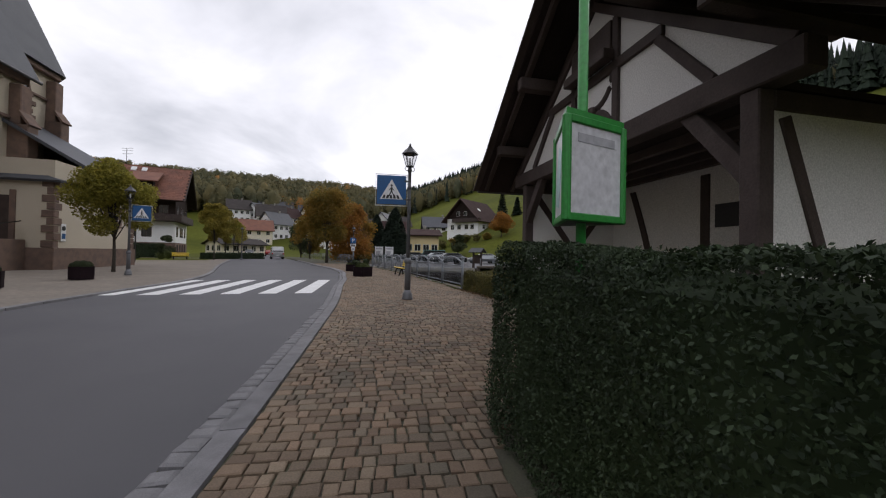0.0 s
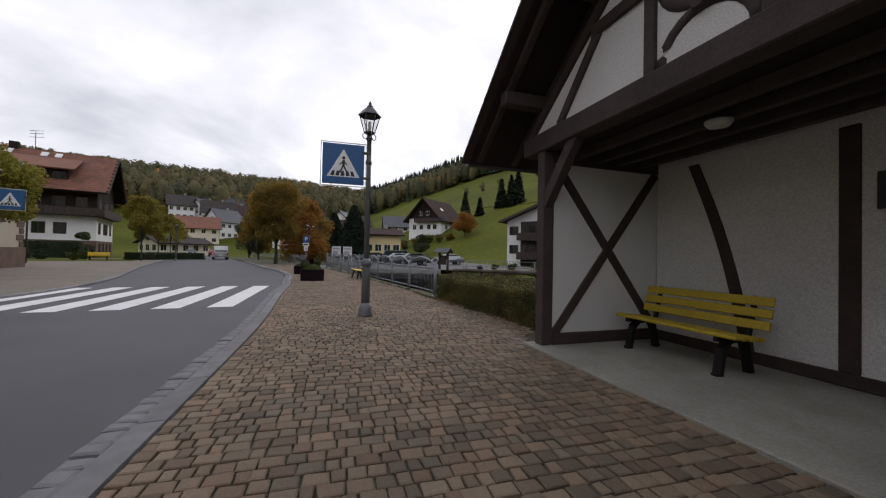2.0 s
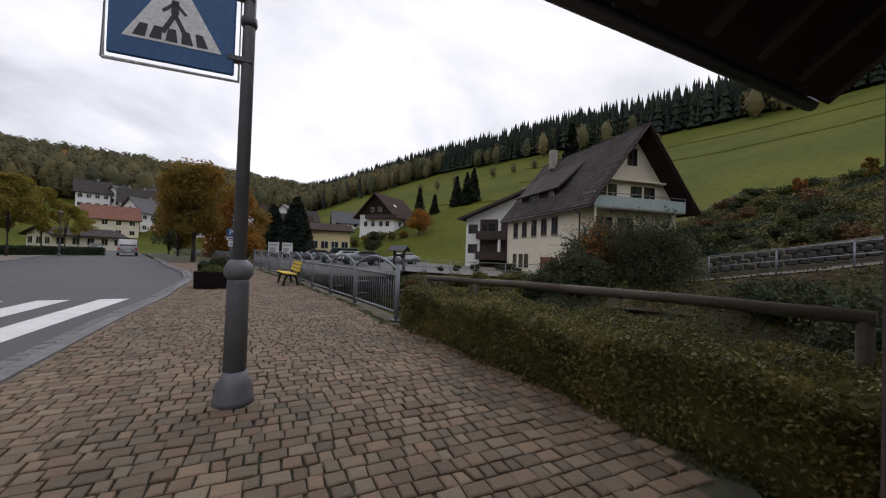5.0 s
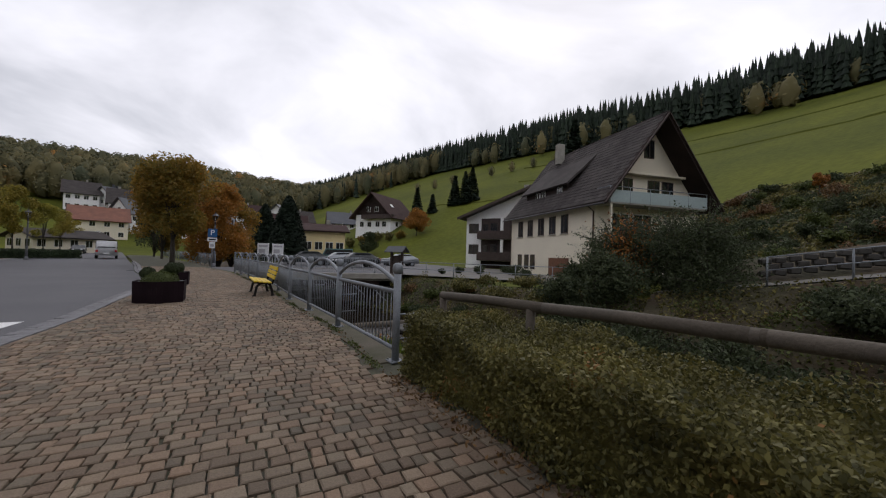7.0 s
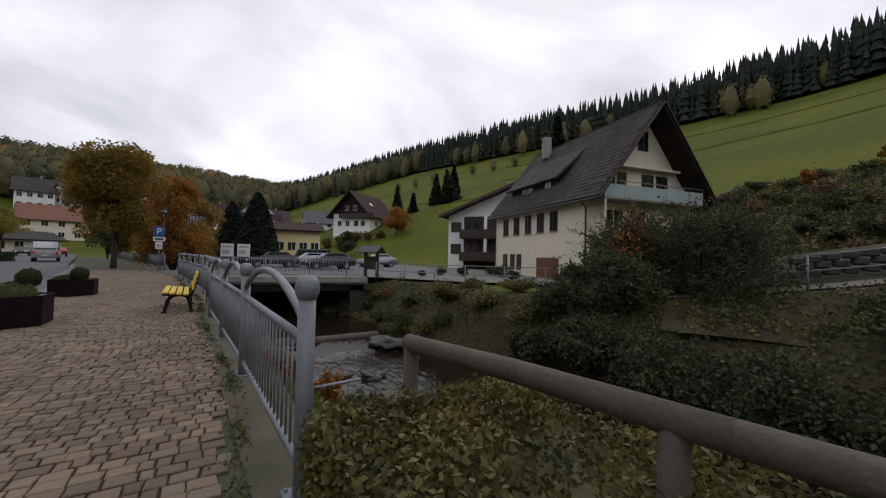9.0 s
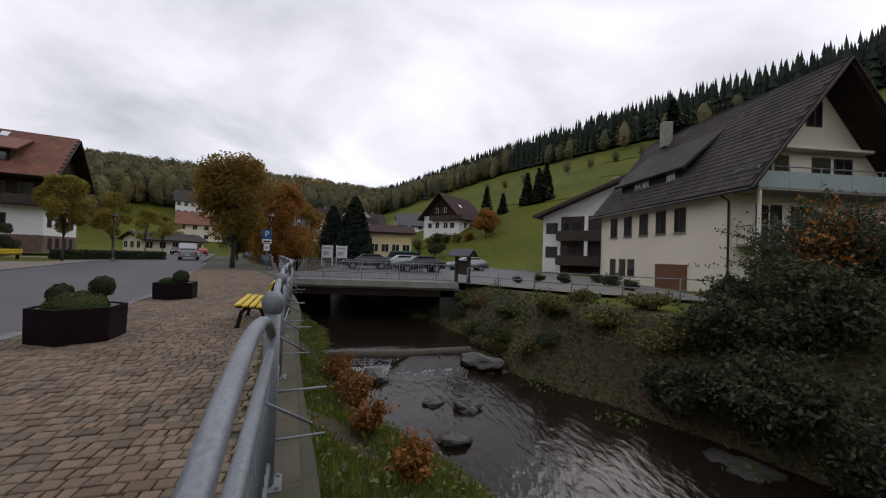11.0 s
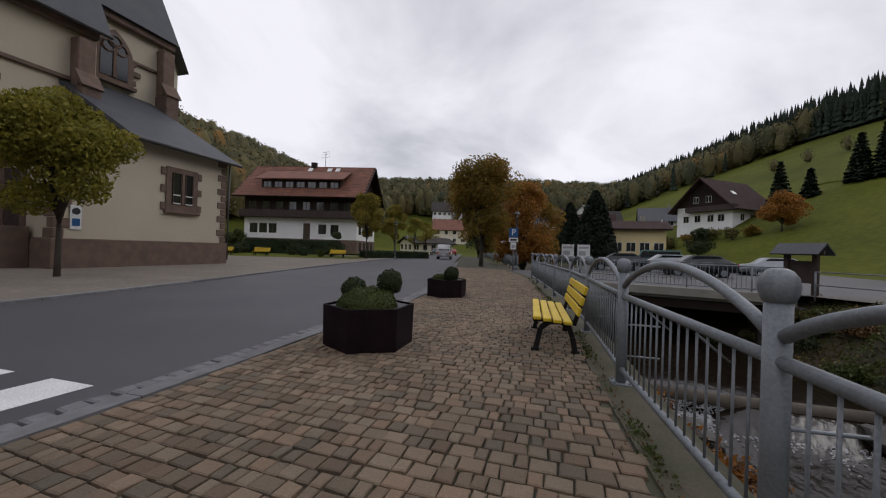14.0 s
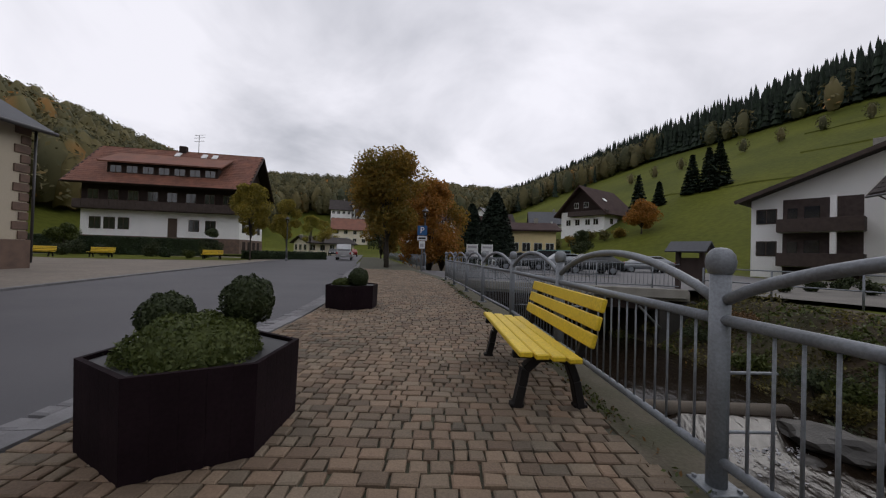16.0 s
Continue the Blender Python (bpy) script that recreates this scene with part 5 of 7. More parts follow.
def street_lamp(x, y, height=4.2, sign=0.0, side=-1, yaw=0.0, label="grey cast street lamp with a glazed lantern"):
    e = empty("street_lamp", pose(x, y, 0, 0, 0, yaw), label, "street lamp", "lantern street lamps")
    part("foot", lathe([(0.15, 0), (0.15, 0.05), (0.125, 0.1), (0.135, 0.16), (0.1, 0.2), (0.092, 0.26)], 16), LAMPGREY, e, "", True)
    part("base_shaft", lathe([(0.085, 0.24), (0.08, 0.95), (0.078, 1.0)], 12), LAMPGREY, e)
    part("collar", lathe([(0.078, 0.98), (0.105, 1.02), (0.105, 1.07), (0.08, 1.12), (0.056, 1.14)], 16), LAMPGREY, e, "", True)
    top = height - 0.72
    part("pole", lathe([(0.052, 1.1), (0.045, top - 0.3), (0.042, top)], 14), LAMPGREY, e, "", True)
    part("neck", lathe([(0.05, top - 0.55), (0.06, top - 0.53), (0.06, top - 0.48), (0.045, top - 0.46), (0.045, top - 0.06), (0.075, top - 0.03), (0.055, top), (0.03, top + 0.06)], 14), LAMPDARK, e, "", True)
    lan = part("lantern_tray", lathe([(0.03, top + 0.05), (0.11, top + 0.08), (0.115, top + 0.1)], 6), LAMPDARK, e)
    z0, z1 = top + 0.1, top + 0.43
    for k in range(6):
        a, b = k * math.pi / 3, (k + 1) * math.pi / 3
        p = [(0.105 * math.cos(t), 0.105 * math.sin(t), z0) for t in (a, b)] + [(0.2 * math.cos(t), 0.2 * math.sin(t), z1) for t in (b, a)]
        part("lantern_bar", tube([p[0], p[3]], 0.009, 5), LAMPDARK, lan)
        g = part("lantern_pane", slab(p[0], p[1], p[2], p[3], 0.003), LANTERN, lan)
        g.visible_shadow = False
    bm = bmesh.new()
    tube([(0.2 * math.cos(k * math.pi / 3), 0.2 * math.sin(k * math.pi / 3), z1) for k in range(7)], 0.013, 5, bm)
    part("lantern_rim", bm, LAMPDARK, lan)
    part("lantern_roof", lathe([(0.235, z1), (0.22, z1 + 0.02), (0.10, z1 + 0.15), (0.06, z1 + 0.17), (0.06, z1 + 0.2), (0.03, z1 + 0.22), (0.03, z1 + 0.26), (0.008, z1 + 0.3)], 6), LAMPDARK, lan)
    for k in range(4):
        a = k * math.pi / 2 + 0.3
        c = [(0.03 * math.cos(a) + (0.05 + 0.06 * math.sin(t)) * math.cos(a), 0.03 * math.sin(a) + (0.05 + 0.06 * math.sin(t)) * math.sin(a), top + 0.02 - 0.06 * math.cos(t)) for t in np.linspace(0, 5.0, 9)]
        part("scroll", tube(c, 0.009, 5), LAMPDARK, lan)
    part("bulb", lathe([(0.02, z0), (0.035, z0 + 0.1), (0.03, z0 + 0.2), (0.01, z0 + 0.22)], 10), SIGNWHITE, lan, "", True)
    if sign:
        h = empty("sign")
        h.parent = e
        zc = 2.98 if sign > 0.7 else 2.9
        h.matrix_local = pose(side * (sign / 2 + 0.09), -0.03, zc, 0, 0, 0)
        pedestrian_sign(h, sign)
        for dz in (-0.32, 0.32):
            part("clamp", box(-side * (sign / 2 + 0.13), -0.02, dz * sign - 0.02, -side * (sign / 2 - 0.05), 0.05, dz * sign + 0.02, 0.004), LAMPDARK, h)
    return e


LANTERN = bpy.data.materials.new("lantern_glass")
LANTERN.use_nodes = True
lb = LANTERN.node_tree.nodes["Principled BSDF"]
lb.inputs["Transmission Weight"].default_value, lb.inputs["Roughness"].default_value = 1.0, 0.05
lb.inputs["IOR"].default_value = 1.02

LAMP_LABEL = "grey street lamp with lantern and blue crossing sign"
street_lamp(-1.41, 15.36, 4.28, 0.79, -1, 8, LAMP_LABEL)
street_lamp(-14.95, 22.6, 4.2, 0.7, 1, 30, LAMP_LABEL)
street_lamp(-9.7, 45.5, 4.1)
street_lamp(-25.5, 52.5, 4.2)


def parking_sign():
    e = empty("parking_sign", pose(-9.45, 44.2, -0.28, 0, 0, 6), "blue parking sign with white plates on a grey post", "sign")
    part("post", tube([(0, 0.03, -0.1), (0, 0.03, 3.0)], 0.035, 8), STEEL, e)
    s = part("sign_plate", box(-0.3, -0.012, 2.45, 0.3, 0.012, 3.05, 0.01), SIGNBLUE, e, "blue plate with a white P")
    cu = bpy.data.curves.new("letter", "FONT")
    cu.body, cu.size, cu.extrude, cu.align_x, cu.align_y = "P", 0.55, 0.003, "CENTER", "CENTER"
    t = new("letter", cu)
    t.data.materials.append(SIGNWHITE)
    t.parent = s
    t.matrix_local = pose(0, -0.018, 2.75, 90, 0, 0)
    a = part("notice_plate", box(-0.3, -0.012, 2.14, 0.3, 0.012, 2.41, 0.01), SIGNWHITE, e)
    part("print_bar", box(-0.22, -0.02, 2.22, 0.22, -0.013, 2.33), SIGNBLACK, a)
    b = part("notice_plate", box(-0.18, -0.012, 1.65, 0.18, 0.012, 2.1, 0.01), SIGNWHITE, e)
    part("print_bar", box(-0.11, -0.02, 1.75, 0.11, -0.013, 1.95), GREYBAR, b)


parking_sign()


def bus_stop():
    """Three-sided green timetable case on a green post in the hedge."""
    e = empty("bus_stop_post", pose(0.235, 7.53, 0), "green bus stop post with a three-sided timetable case", "bus stop")
    part("post", tube([(0, 0, -0.05), (0, 0, 3.7)], 0.03, 12), GREEN, e)
    ring = [Vector(p) for p in ((-0.165, -0.2), (0.255, 0.02), (-0.075, 0.24))]
    z0, z1 = 1.47, 2.06
    c = part("case_floor", prism([tuple(p) for p in ring], 0.035, None, Matrix.Translation((0, 0, z0))), LAMPDARK, e, "dark underside of the timetable case")
    part("case_lid", prism([tuple(p * 1.05) for p in ring], 0.04, None, Matrix.Translation((0, 0, z1))), GREEN, e, "green lid of the timetable case")
    for i in range(3):
        p, q = ring[i], ring[(i + 1) % 3]
        L = (q - p).length
        side = empty("case_side", frame_axes((p.x, p.y, 0), (q.x - p.x, q.y - p.y)))
        side.parent = e
        for x in (0.0, L):
            part("corner_bar", box(x - 0.022, -0.022, z0, x + 0.022, 0.022, z1, 0.008), GREEN, side)
        for z in (z0, z1 - 0.04):
            part("frame_rail", box(0.02, -0.018, z, L - 0.02, 0.018, z + 0.045, 0.006), GREEN, side)
        part("timetable", box(0.02, -0.006, z0 + 0.045, L - 0.02, 0.006, z1 - 0.04), PAPER, side, "pale faded timetable sheet")
        if i == 2:
            part("faded_map", prism([(0.07, 0.12), (0.2, 0.1), (0.26, 0.25), (0.3, 0.42), (0.2, 0.47), (0.12, 0.38), (0.08, 0.3)], 0.002, None, Matrix.Translation((0, -0.0065, z0)) @ Matrix.Rotation(radians(90), 4, "X")), TEALPRINT, side, "pale teal printed map shape")
        else:
            part("print_bar", box(0.08, -0.009, z1 - 0.14, L - 0.08, -0.0065, z1 - 0.09), GREYBAR, side)


bus_stop()

# ---------------------------------------------------------------- benches


def bench(m, length=1.55, slat=None, label=""):
    """Slatted bench on cast side frames: local x along it, front towards -y."""
    slat = slat or YELLOW
    e = empty("bench", m, label, "bench", "yellow slatted benches")
    for k in range(4):
        y = -0.24 + k * 0.118
        z = 0.43 - 0.012 * k + (0.004 if k == 0 else 0)
        part("seat_slat", box(-length / 2, y - 0.048, z - 0.02, length / 2, y + 0.048, z + 0.02, 0.008), slat, e)
    for k in range(3):
        z = 0.53 + k * 0.125
        y = 0.235 + k * 0.032
        b = part("back_slat", box(-length / 2, -0.017, -0.05, length / 2, 0.017, 0.05, 0.008, None, Matrix.Translation((0, y, z)) @ Matrix.Rotation(radians(-14), 4, "X")), slat, e)
    for sx in (-1, 1):
        x = sx * (length / 2 - 0.2)
        bm = bmesh.new()
        pts = [(-0.25, 0.0), (-0.215, 0.16), (-0.195, 0.28), (-0.1, 0.365), (0.03, 0.378), (0.13, 0.345), (0.185, 0.2), (0.225, 0.0)]
        for (a, b), (c, d) in zip(pts, pts[1:]):
            beam((x, a, b), (x, c, d), 0.06, 0.09, 0.006, bm, (1, 0, 0))
        beam((x, -0.29, 0.388), (x, 0.18, 0.375), 0.05, 0.05, 0.006, bm, (1, 0, 0))
        beam((x, 0.2, 0.34), (x, 0.335, 0.83), 0.05, 0.045, 0.006, bm, (1, 0, 0))
        for y in (-0.25, 0.225):
            box(x - 0.04, y - 0.05, 0.0, x + 0.035, y + 0.05, 0.03, 0.006, bm)
        part("side_frame", bm, IRON, e, "black cast iron side frame")
    return e


bd = Vector((-0.285, 0.958, 0))  # along the fence
bench(frame_axes((-2.62, 26.47, 0), (bd.x, bd.y)) @ Matrix.Rotation(radians(180), 4, "Z"), 1.72, YELLOW, "bright yellow slatted bench with black iron frame beside the railing")
bench(SH @ pose(1.15, 1.36, 0.03), 1.58, OLDYELLOW, "dull yellow slatted bench inside the shelter")
for bx, by, ba in ((-40.0, 42.5, 30), (-37.5, 45.0, 30), (-31.5, 50.0, 30)):
    bench(pose(bx, by, -0.03, 0, 0, ba), 1.7, YELLOW, "yellow slatted bench on the lawn across the street")

# ---------------------------------------------------------------- planters


def planter(x, y, r, h, yaw, shrubs, label):
    """Six-sided timber tub with clipped shrubs."""
    e = empty("planter", pose(x, y, 0, 0, 0, yaw), label, "planter", "dark timber planters")
    k = 6
    for i in range(k):
        a0, a1 = i * 2 * math.pi / k, (i + 1) * 2 * math.pi / k
        p0, p1 = Vector((r * math.cos(a0), r * math.sin(a0), 0)), Vector((r * math.cos(a1), r * math.sin(a1), 0))
        side = empty("side")
        side.parent = e
        nb = 5
        inn = 0.94
        for j in range(nb):
            a, b = p0.lerp(p1, (j + 0.006) / nb), p0.lerp(p1, (j + 0.994) / nb)
            bm = bmesh.new()
            lo = [bm.verts.new(v) for v in (a, b, b * inn, a * inn)]
            hi = [bm.verts.new(v + Vector((0, 0, h))) for v in (a * 1.02, b * 1.02, b * inn * 1.02, a * inn * 1.02)]
            bm.faces.new(lo[::-1])
            bm.faces.new(hi)
            for q in range(4):
                bm.faces.new((lo[q], lo[(q + 1) % 4], hi[(q + 1) % 4], hi[q]))
            part("board", bm, PLANTER, side)
    part("soil", lathe([(r * 0.9, h - 0.16), (r * 0.9, h - 0.1)], 6), SOIL, e)
    part("rim_liner", lathe([(r * 0.93, h - 0.2), (r * 0.93, h - 0.02)], 6), SIGNBLACK, e)
    for sx, sy, sz, rr, rz, m_ in shrubs:
        sh = empty("shrub")
        sh.parent = e
        sh.matrix_local = pose(0, 0, 0, 0, 0, -yaw)
        core = bmesh.new()
        bmesh.ops.create_icosphere(core, subdivisions=3, radius=1)
        for v in core.verts:
            v.co = Vector((sx + v.co.x * rr * 0.93, sy + v.co.y * rr * 0.93, sz + v.co.z * rz * 0.93)) * 1.0
        part("shrub_core", core, m_, sh, "", True)
        n = int(4200 * (rr / 0.2) ** 1.6)
        d = rng.normal(size=(n, 3))
        d /= np.linalg.norm(d, axis=1)[:, None]
        lumpy = 1 + 0.05 * np.sin(d[:, :1] * 9 + d[:, 1:2] * 7) + 0.03 * rng.normal(size=(n, 1))
        leaves("shrub_leaves", np.array([sx, sy, sz]) + d * lumpy * np.array([rr, rr, rz]), 0.0125, m_, sh, 0.35, d)
    return e


planter(-4.52, 24.78, 0.555, 0.5, 45, [(-0.27, 0.0, 0.66, 0.152, 0.155, BALL_LEAF), (0.14, 0.22, 0.77, 0.155, 0.16, BALL_LEAF), (0.03, -0.06, 0.47, 0.36, 0.24, HEATH_LEAF)], "dark plum timber planter with box balls and low heath")
planter(-6.12, 29.6, 0.52, 0.45, 45, [(0.12, 0.02, 0.58, 0.19, 0.19, BALL_LEAF), (-0.2, 0.0, 0.46, 0.2, 0.1, HEATH_LEAF)], "dark plum timber planter with one clipped box ball")
for px, py in ((-13.9, 16.3), (-14.6, 20.0)):
    planter(px, py, 0.42, 0.5, 10, [(0, 0, 0.52, 0.34, 0.2, BALL_LEAF)], "small dark tub with a low shrub on the plaza")

# ---------------------------------------------------------------- railing along the stream
FENCE_POSTS = [(0.35, 18.92), (-0.35, 21.16), (-0.99, 23.1), (-1.66, 25.1), (-2.3, 27.35), (-2.97, 29.5), (-3.8, 31.6), (-4.6, 33.7), (-5.45, 35.8), (-6.3, 37.9)]


STREAM_RAILING = empty("stream_railing", None, "grey steel railing with arched panels and ball-topped posts along the stream", "railing")


def rail_post(x, y):
    e = part("post", tube([(0, 0, -0.05), (0, 0, 1.06)], 0.046, 14), STEEL, STREAM_RAILING)
    e.matrix_local = pose(x, y, 0, 0, 0, 17)
    part("ball", lathe([(0.03, 1.045), (0.05, 1.055), (0.062, 1.085), (0.066, 1.115), (0.06, 1.148), (0.042, 1.174), (0.024, 1.183), (0.0, 1.186)], 28), STEEL, e, "", True)
    part("foot_plate", box(-0.09, -0.09, -0.005, 0.09, 0.09, 0.012, 0.003), STEEL, e)
    for a in (-0.065, 0.065):
        for b in (-0.065, 0.065):
            part("bolt", lathe([(0.012, 0.012), (0.012, 0.026)], 6, None, Matrix.Translation((a, b, 0))), STEEL, e)


def rail_panel(a, b):
    a, b = Vector((*a, 0)), Vector((*b, 0))
    d = b - a
    L = d.length
    i0, i1 = 0.045, L - 0.045
    arc = [(i0 + (i1 - i0) * t, 0, 0.93 + 0.23 * math.sin(math.pi * t) ** 0.8) for t in np.linspace(0, 1, 19)]
    e = part("panel", tube(arc, 0.027, 10), STEEL, STREAM_RAILING, "arched frame bar of the panel")
    e.matrix_local = frame_axes(a, (d.x, d.y))
    part("top_rail", tube([(i0 - 0.03, 0, 0.83), (i1 + 0.03, 0, 0.83)], 0.028, 10), STEEL, e)
    part("bottom_rail", tube([(i0 - 0.03, 0, 0.14), (i1 + 0.03, 0, 0.14)], 0.026, 10), STEEL, e)
    n = int((i1 - i0) / 0.115)
    for k in range(1, n):
        x = i0 + (i1 - i0) * k / n
        part("baluster", tube([(x, 0, 0.14), (x, 0, 0.83)], 0.0075, 6), STEEL, e)
    for t in (0.3, 0.7):
        x = i0 + (i1 - i0) * t
        part("strut", tube([(x, 0.0, 0.79), (x + 0.1, -0.22, 0.62)], 0.008, 5), STEEL, e)
    for z in (0.25, 0.55):
        part("stay_bar", tube([(i0, 0.0, z), (i0, -0.34, z)], 0.009, 5), STEEL, e)


for p_ in FENCE_POSTS:
    rail_post(*p_)
for a_, b_ in zip(FENCE_POSTS, FENCE_POSTS[1:]):
    rail_panel(a_, b_)


def plain_railing(a, b, label, h=1.0, gap=0.14, rows=0):
    """Straight railing with upright bars, or with rows level bars."""
    a, b = Vector(a), Vector(b)
    d = b - a
    L = d.length
    e = empty("plain_railing", frame_axes(a, (d.x, d.y)), label, "railing", "plain railings")
    nz = d.z
    for k in range(int(L / 2.0) + 1):
        x = min(k * 2.0, L - 0.03)
        part("post", tube([(x, 0, -0.1 + nz * x / L), (x, 0, h + nz * x / L)], 0.03, 6), STEEL, e)
    zs = [h, 0.12] if not rows else [h - k * h / rows for k in range(rows)]
    for z in zs:
        part("rail", tube([(0, 0, z), (L, 0, z + nz)], 0.024, 6), STEEL, e)
    if not rows:
        bm = bmesh.new()
        for k in range(int(L / gap)):
            x = k * gap
            tube([(x, 0, 0.12 + nz * x / L), (x, 0, h + nz * x / L)], 0.008, 4, bm)
        tagged(part("grille", bm, STEEL, e), kind="stuff")
    return e


plain_railing((-6.3, 38.6, 0.0), (2.6, 38.6, 0.0), "grey bridge railing with upright bars", 0.95)
plain_railing((-7.6, 46.2, 0.0), (1.4, 46.4, 0.0), "grey bridge railing with upright bars", 0.95)
plain_railing((-9.9, 46.5, 0.0), (-18.5, 63, 0.0), "grey railing along the far pavement", 0.95)
plain_railing((-18.5, 63, 0.0), (-30, 86, 0.0), "grey railing along the far pavement", 0.95, 0.3)
plain_railing((3.4, 38.6, -0.05), (7.4, 34.4, -0.05), "thin grey railing along the opposite bank", 0.9, 0.14, 2)
plain_railing((7.4, 34.4, -0.05), (12.4, 31.2, -0.05), "thin grey railing along the opposite bank", 0.9, 0.14, 2)


def bridge():
    e = empty("road_bridge", None, "flat concrete bridge over the stream", "bridge")
    part("deck", box(-7.8, 38.35, -0.42, 2.9, 46.6, -0.045, 0.03), CONCRETE, e)
    part("deck_edge", box(-6.6, 38.2, -0.32, 2.8, 38.36, 0.04, 0.03), CONCRETE, e, "pale concrete bridge edge")
    part("road_surface", box(-12, 38.9, -0.046, 4.0, 46.0, -0.03), ASPHALT, e)
    part("girder", box(-6.6, 38.5, -0.8, 2.7, 38.8, -0.42, 0.02), DARKCLAD, e)
    part("abutment", box(1.9, 38.5, -3, 3.2, 46.5, -0.42, 0.05), STONE, e)
    part("abutment", box(-7.5, 38.5, -3, -5.6, 46.5, -0.42, 0.05), STONE, e)


bridge()
lot = tagged(raw("parking_lot", [(2.6, 38.9, -0.02), (12.5, 41, -0.02), (13, 58, 0.0), (8, 78, 0.1), (-8, 72, 0.1), (-7, 47, -0.02), (2, 46.4, -0.02)], [(0, 1, 2, 3, 4, 5, 6)], ASPHALT), "grey asphalt parking lot beyond the bridge", "road", kind="structure")
path_ = tagged(raw("bank_path", [(3, 38.9, 0.0), (3.9, 38.0, 0.0), (7.3, 34.9, 0.0), (12.6, 32.2, 0.0), (13.6, 34.2, 0.0), (17, 50, 0.0), (14, 56, 0.0), (7, 41, 0.0)], [(0, 1, 2, 3, 4, 5, 6, 7)], GRAVEL), "pale gravel yard path before the houses", "path", kind="structure")

# kerb wall under the railing
kb = bmesh.new()
for a_, b_ in zip(FENCE_POSTS, FENCE_POSTS[1:]):
    a, b = Vector((*a_, 0)), Vector((*b_, 0))
    d = (b - a).normalized()
    nrm = Vector((d.y, -d.x, 0))
    slab(a - nrm * 0.22, b - nrm * 0.22 + d * 0.0, b + nrm * 0.2, a + nrm * 0.2, 1.6, kb)
bmesh.ops.recalc_face_normals(kb, faces=kb.faces)
tagged(part("bank_wall", kb, MOSSY), "mossy concrete edge wall under the railing", "wall", kind="structure")


def kiosk():
    e = empty("notice_shelter", pose(3.2, 39.3, -0.28, 0, 0, -42), "dark timber notice stand with a small gabled roof", "notice stand")
    for x in (-0.42, 0.42):
        part("post", box(x - 0.08, -0.08, -0.2, x + 0.08, 0.08, 1.85, 0.01), DARKWOOD, e)
    part("board", box(-0.34, -0.04, 0.7, 0.34, 0.04, 1.5, 0.01), DARKWOOD, e)
    for s in (-1, 1):
        bm = slab((-0.72, s * 0.5, 1.75), (0.72, s * 0.5, 1.75), (0.72, 0, 2.15), (-0.72, 0, 2.15), 0.05)
        bmesh.ops.recalc_face_normals(bm, faces=bm.faces)
        part("roof", bm, SLATE, e, "small grey shingle roof")
    part("beam", box(-0.66, -0.06, 1.75, 0.66, 0.06, 1.9, 0.01), DARKWOOD, e)


kiosk()


def log_rail():
    e = empty("log_rail", None, "weathered round timber handrail behind the hedge", "rail")
    pts = [Vector(p) for p in ((0.93, 18.9, 0.79), (1.5, 17.5, 0.83), (1.97, 16.0, 0.88), (2.75, 13.75, 0.91))]
    for a, b in zip(pts, pts[1:]):
        part("rail", tube([a - (b - a) * 0.02, a.lerp(b, 0.5) + Vector((0, 0, 0.01)), b + (b - a) * 0.02], 0.05, 14), LOGWOOD, e, "", True)
    for p in (pts[0], pts[0].lerp(pts[1], 0.9), pts[3]):
        part("post", tube([(p.x, p.y, -0.2), (p.x, p.y, p.z)], 0.045, 12), LOGWOOD, e, "", True)


log_rail()


def weir():
    e = empty("weir_log", None, "wet round timber weir across the stream", "weir")
    part("log", tube([(-2.3, 31.6, -2.13), (0.3, 32.0, -2.12), (2.7, 32.55, -2.1)], 0.17, 12), LOGWOOD, e)
    g = np.random.default_rng(12)
    t = g.random(5200)
    fall = np.abs(g.normal(size=5200)) * 0.42 * (0.5 + 0.8 * (np.sin(t * 23) * np.sin(t * 61 + 1) > -0.3))
    x, y = -1.7 + 4.0 * t + 0.15 * fall, 31.5 + 0.82 * t - fall
    z = np.where(fall < 0.16, -2.18 - fall * 1.4, -2.41 + 0.02 * g.random(5200))
    foam = leaves("foam", np.column_stack([x, y, z]), 0.036, FOAM, e, 0.6, np.tile([0, -0.3, 1.0], (5200, 1)), 0.4, 0.6)
    tagged(foam, "white foam below the weir", kind="stuff")


weir()


def rock(x, y, z, r, flat=0.55, label="dark wet river stone"):
    bm = bmesh.new()
    bmesh.ops.create_icosphere(bm, subdivisions=3, radius=1)
    off = Vector((x * 3.1, y * 1.7, z))
    for v in bm.verts:
        k = 1 + 0.55 * noise.noise(v.co * 1.1 + off) + 0.2 * noise.noise(v.co * 2.7 + off)
        v.co = Vector((v.co.x * r * k * 1.25, v.co.y * r * k, v.co.z * r * flat * k))
    ob = part("river_stone", bm, STONE, None, "", False)
    ob.matrix_world = pose(x, y, z, 0, 0, rng.uniform(0, 360))
    tagged(ob, label, "stone", "stones in the stream")


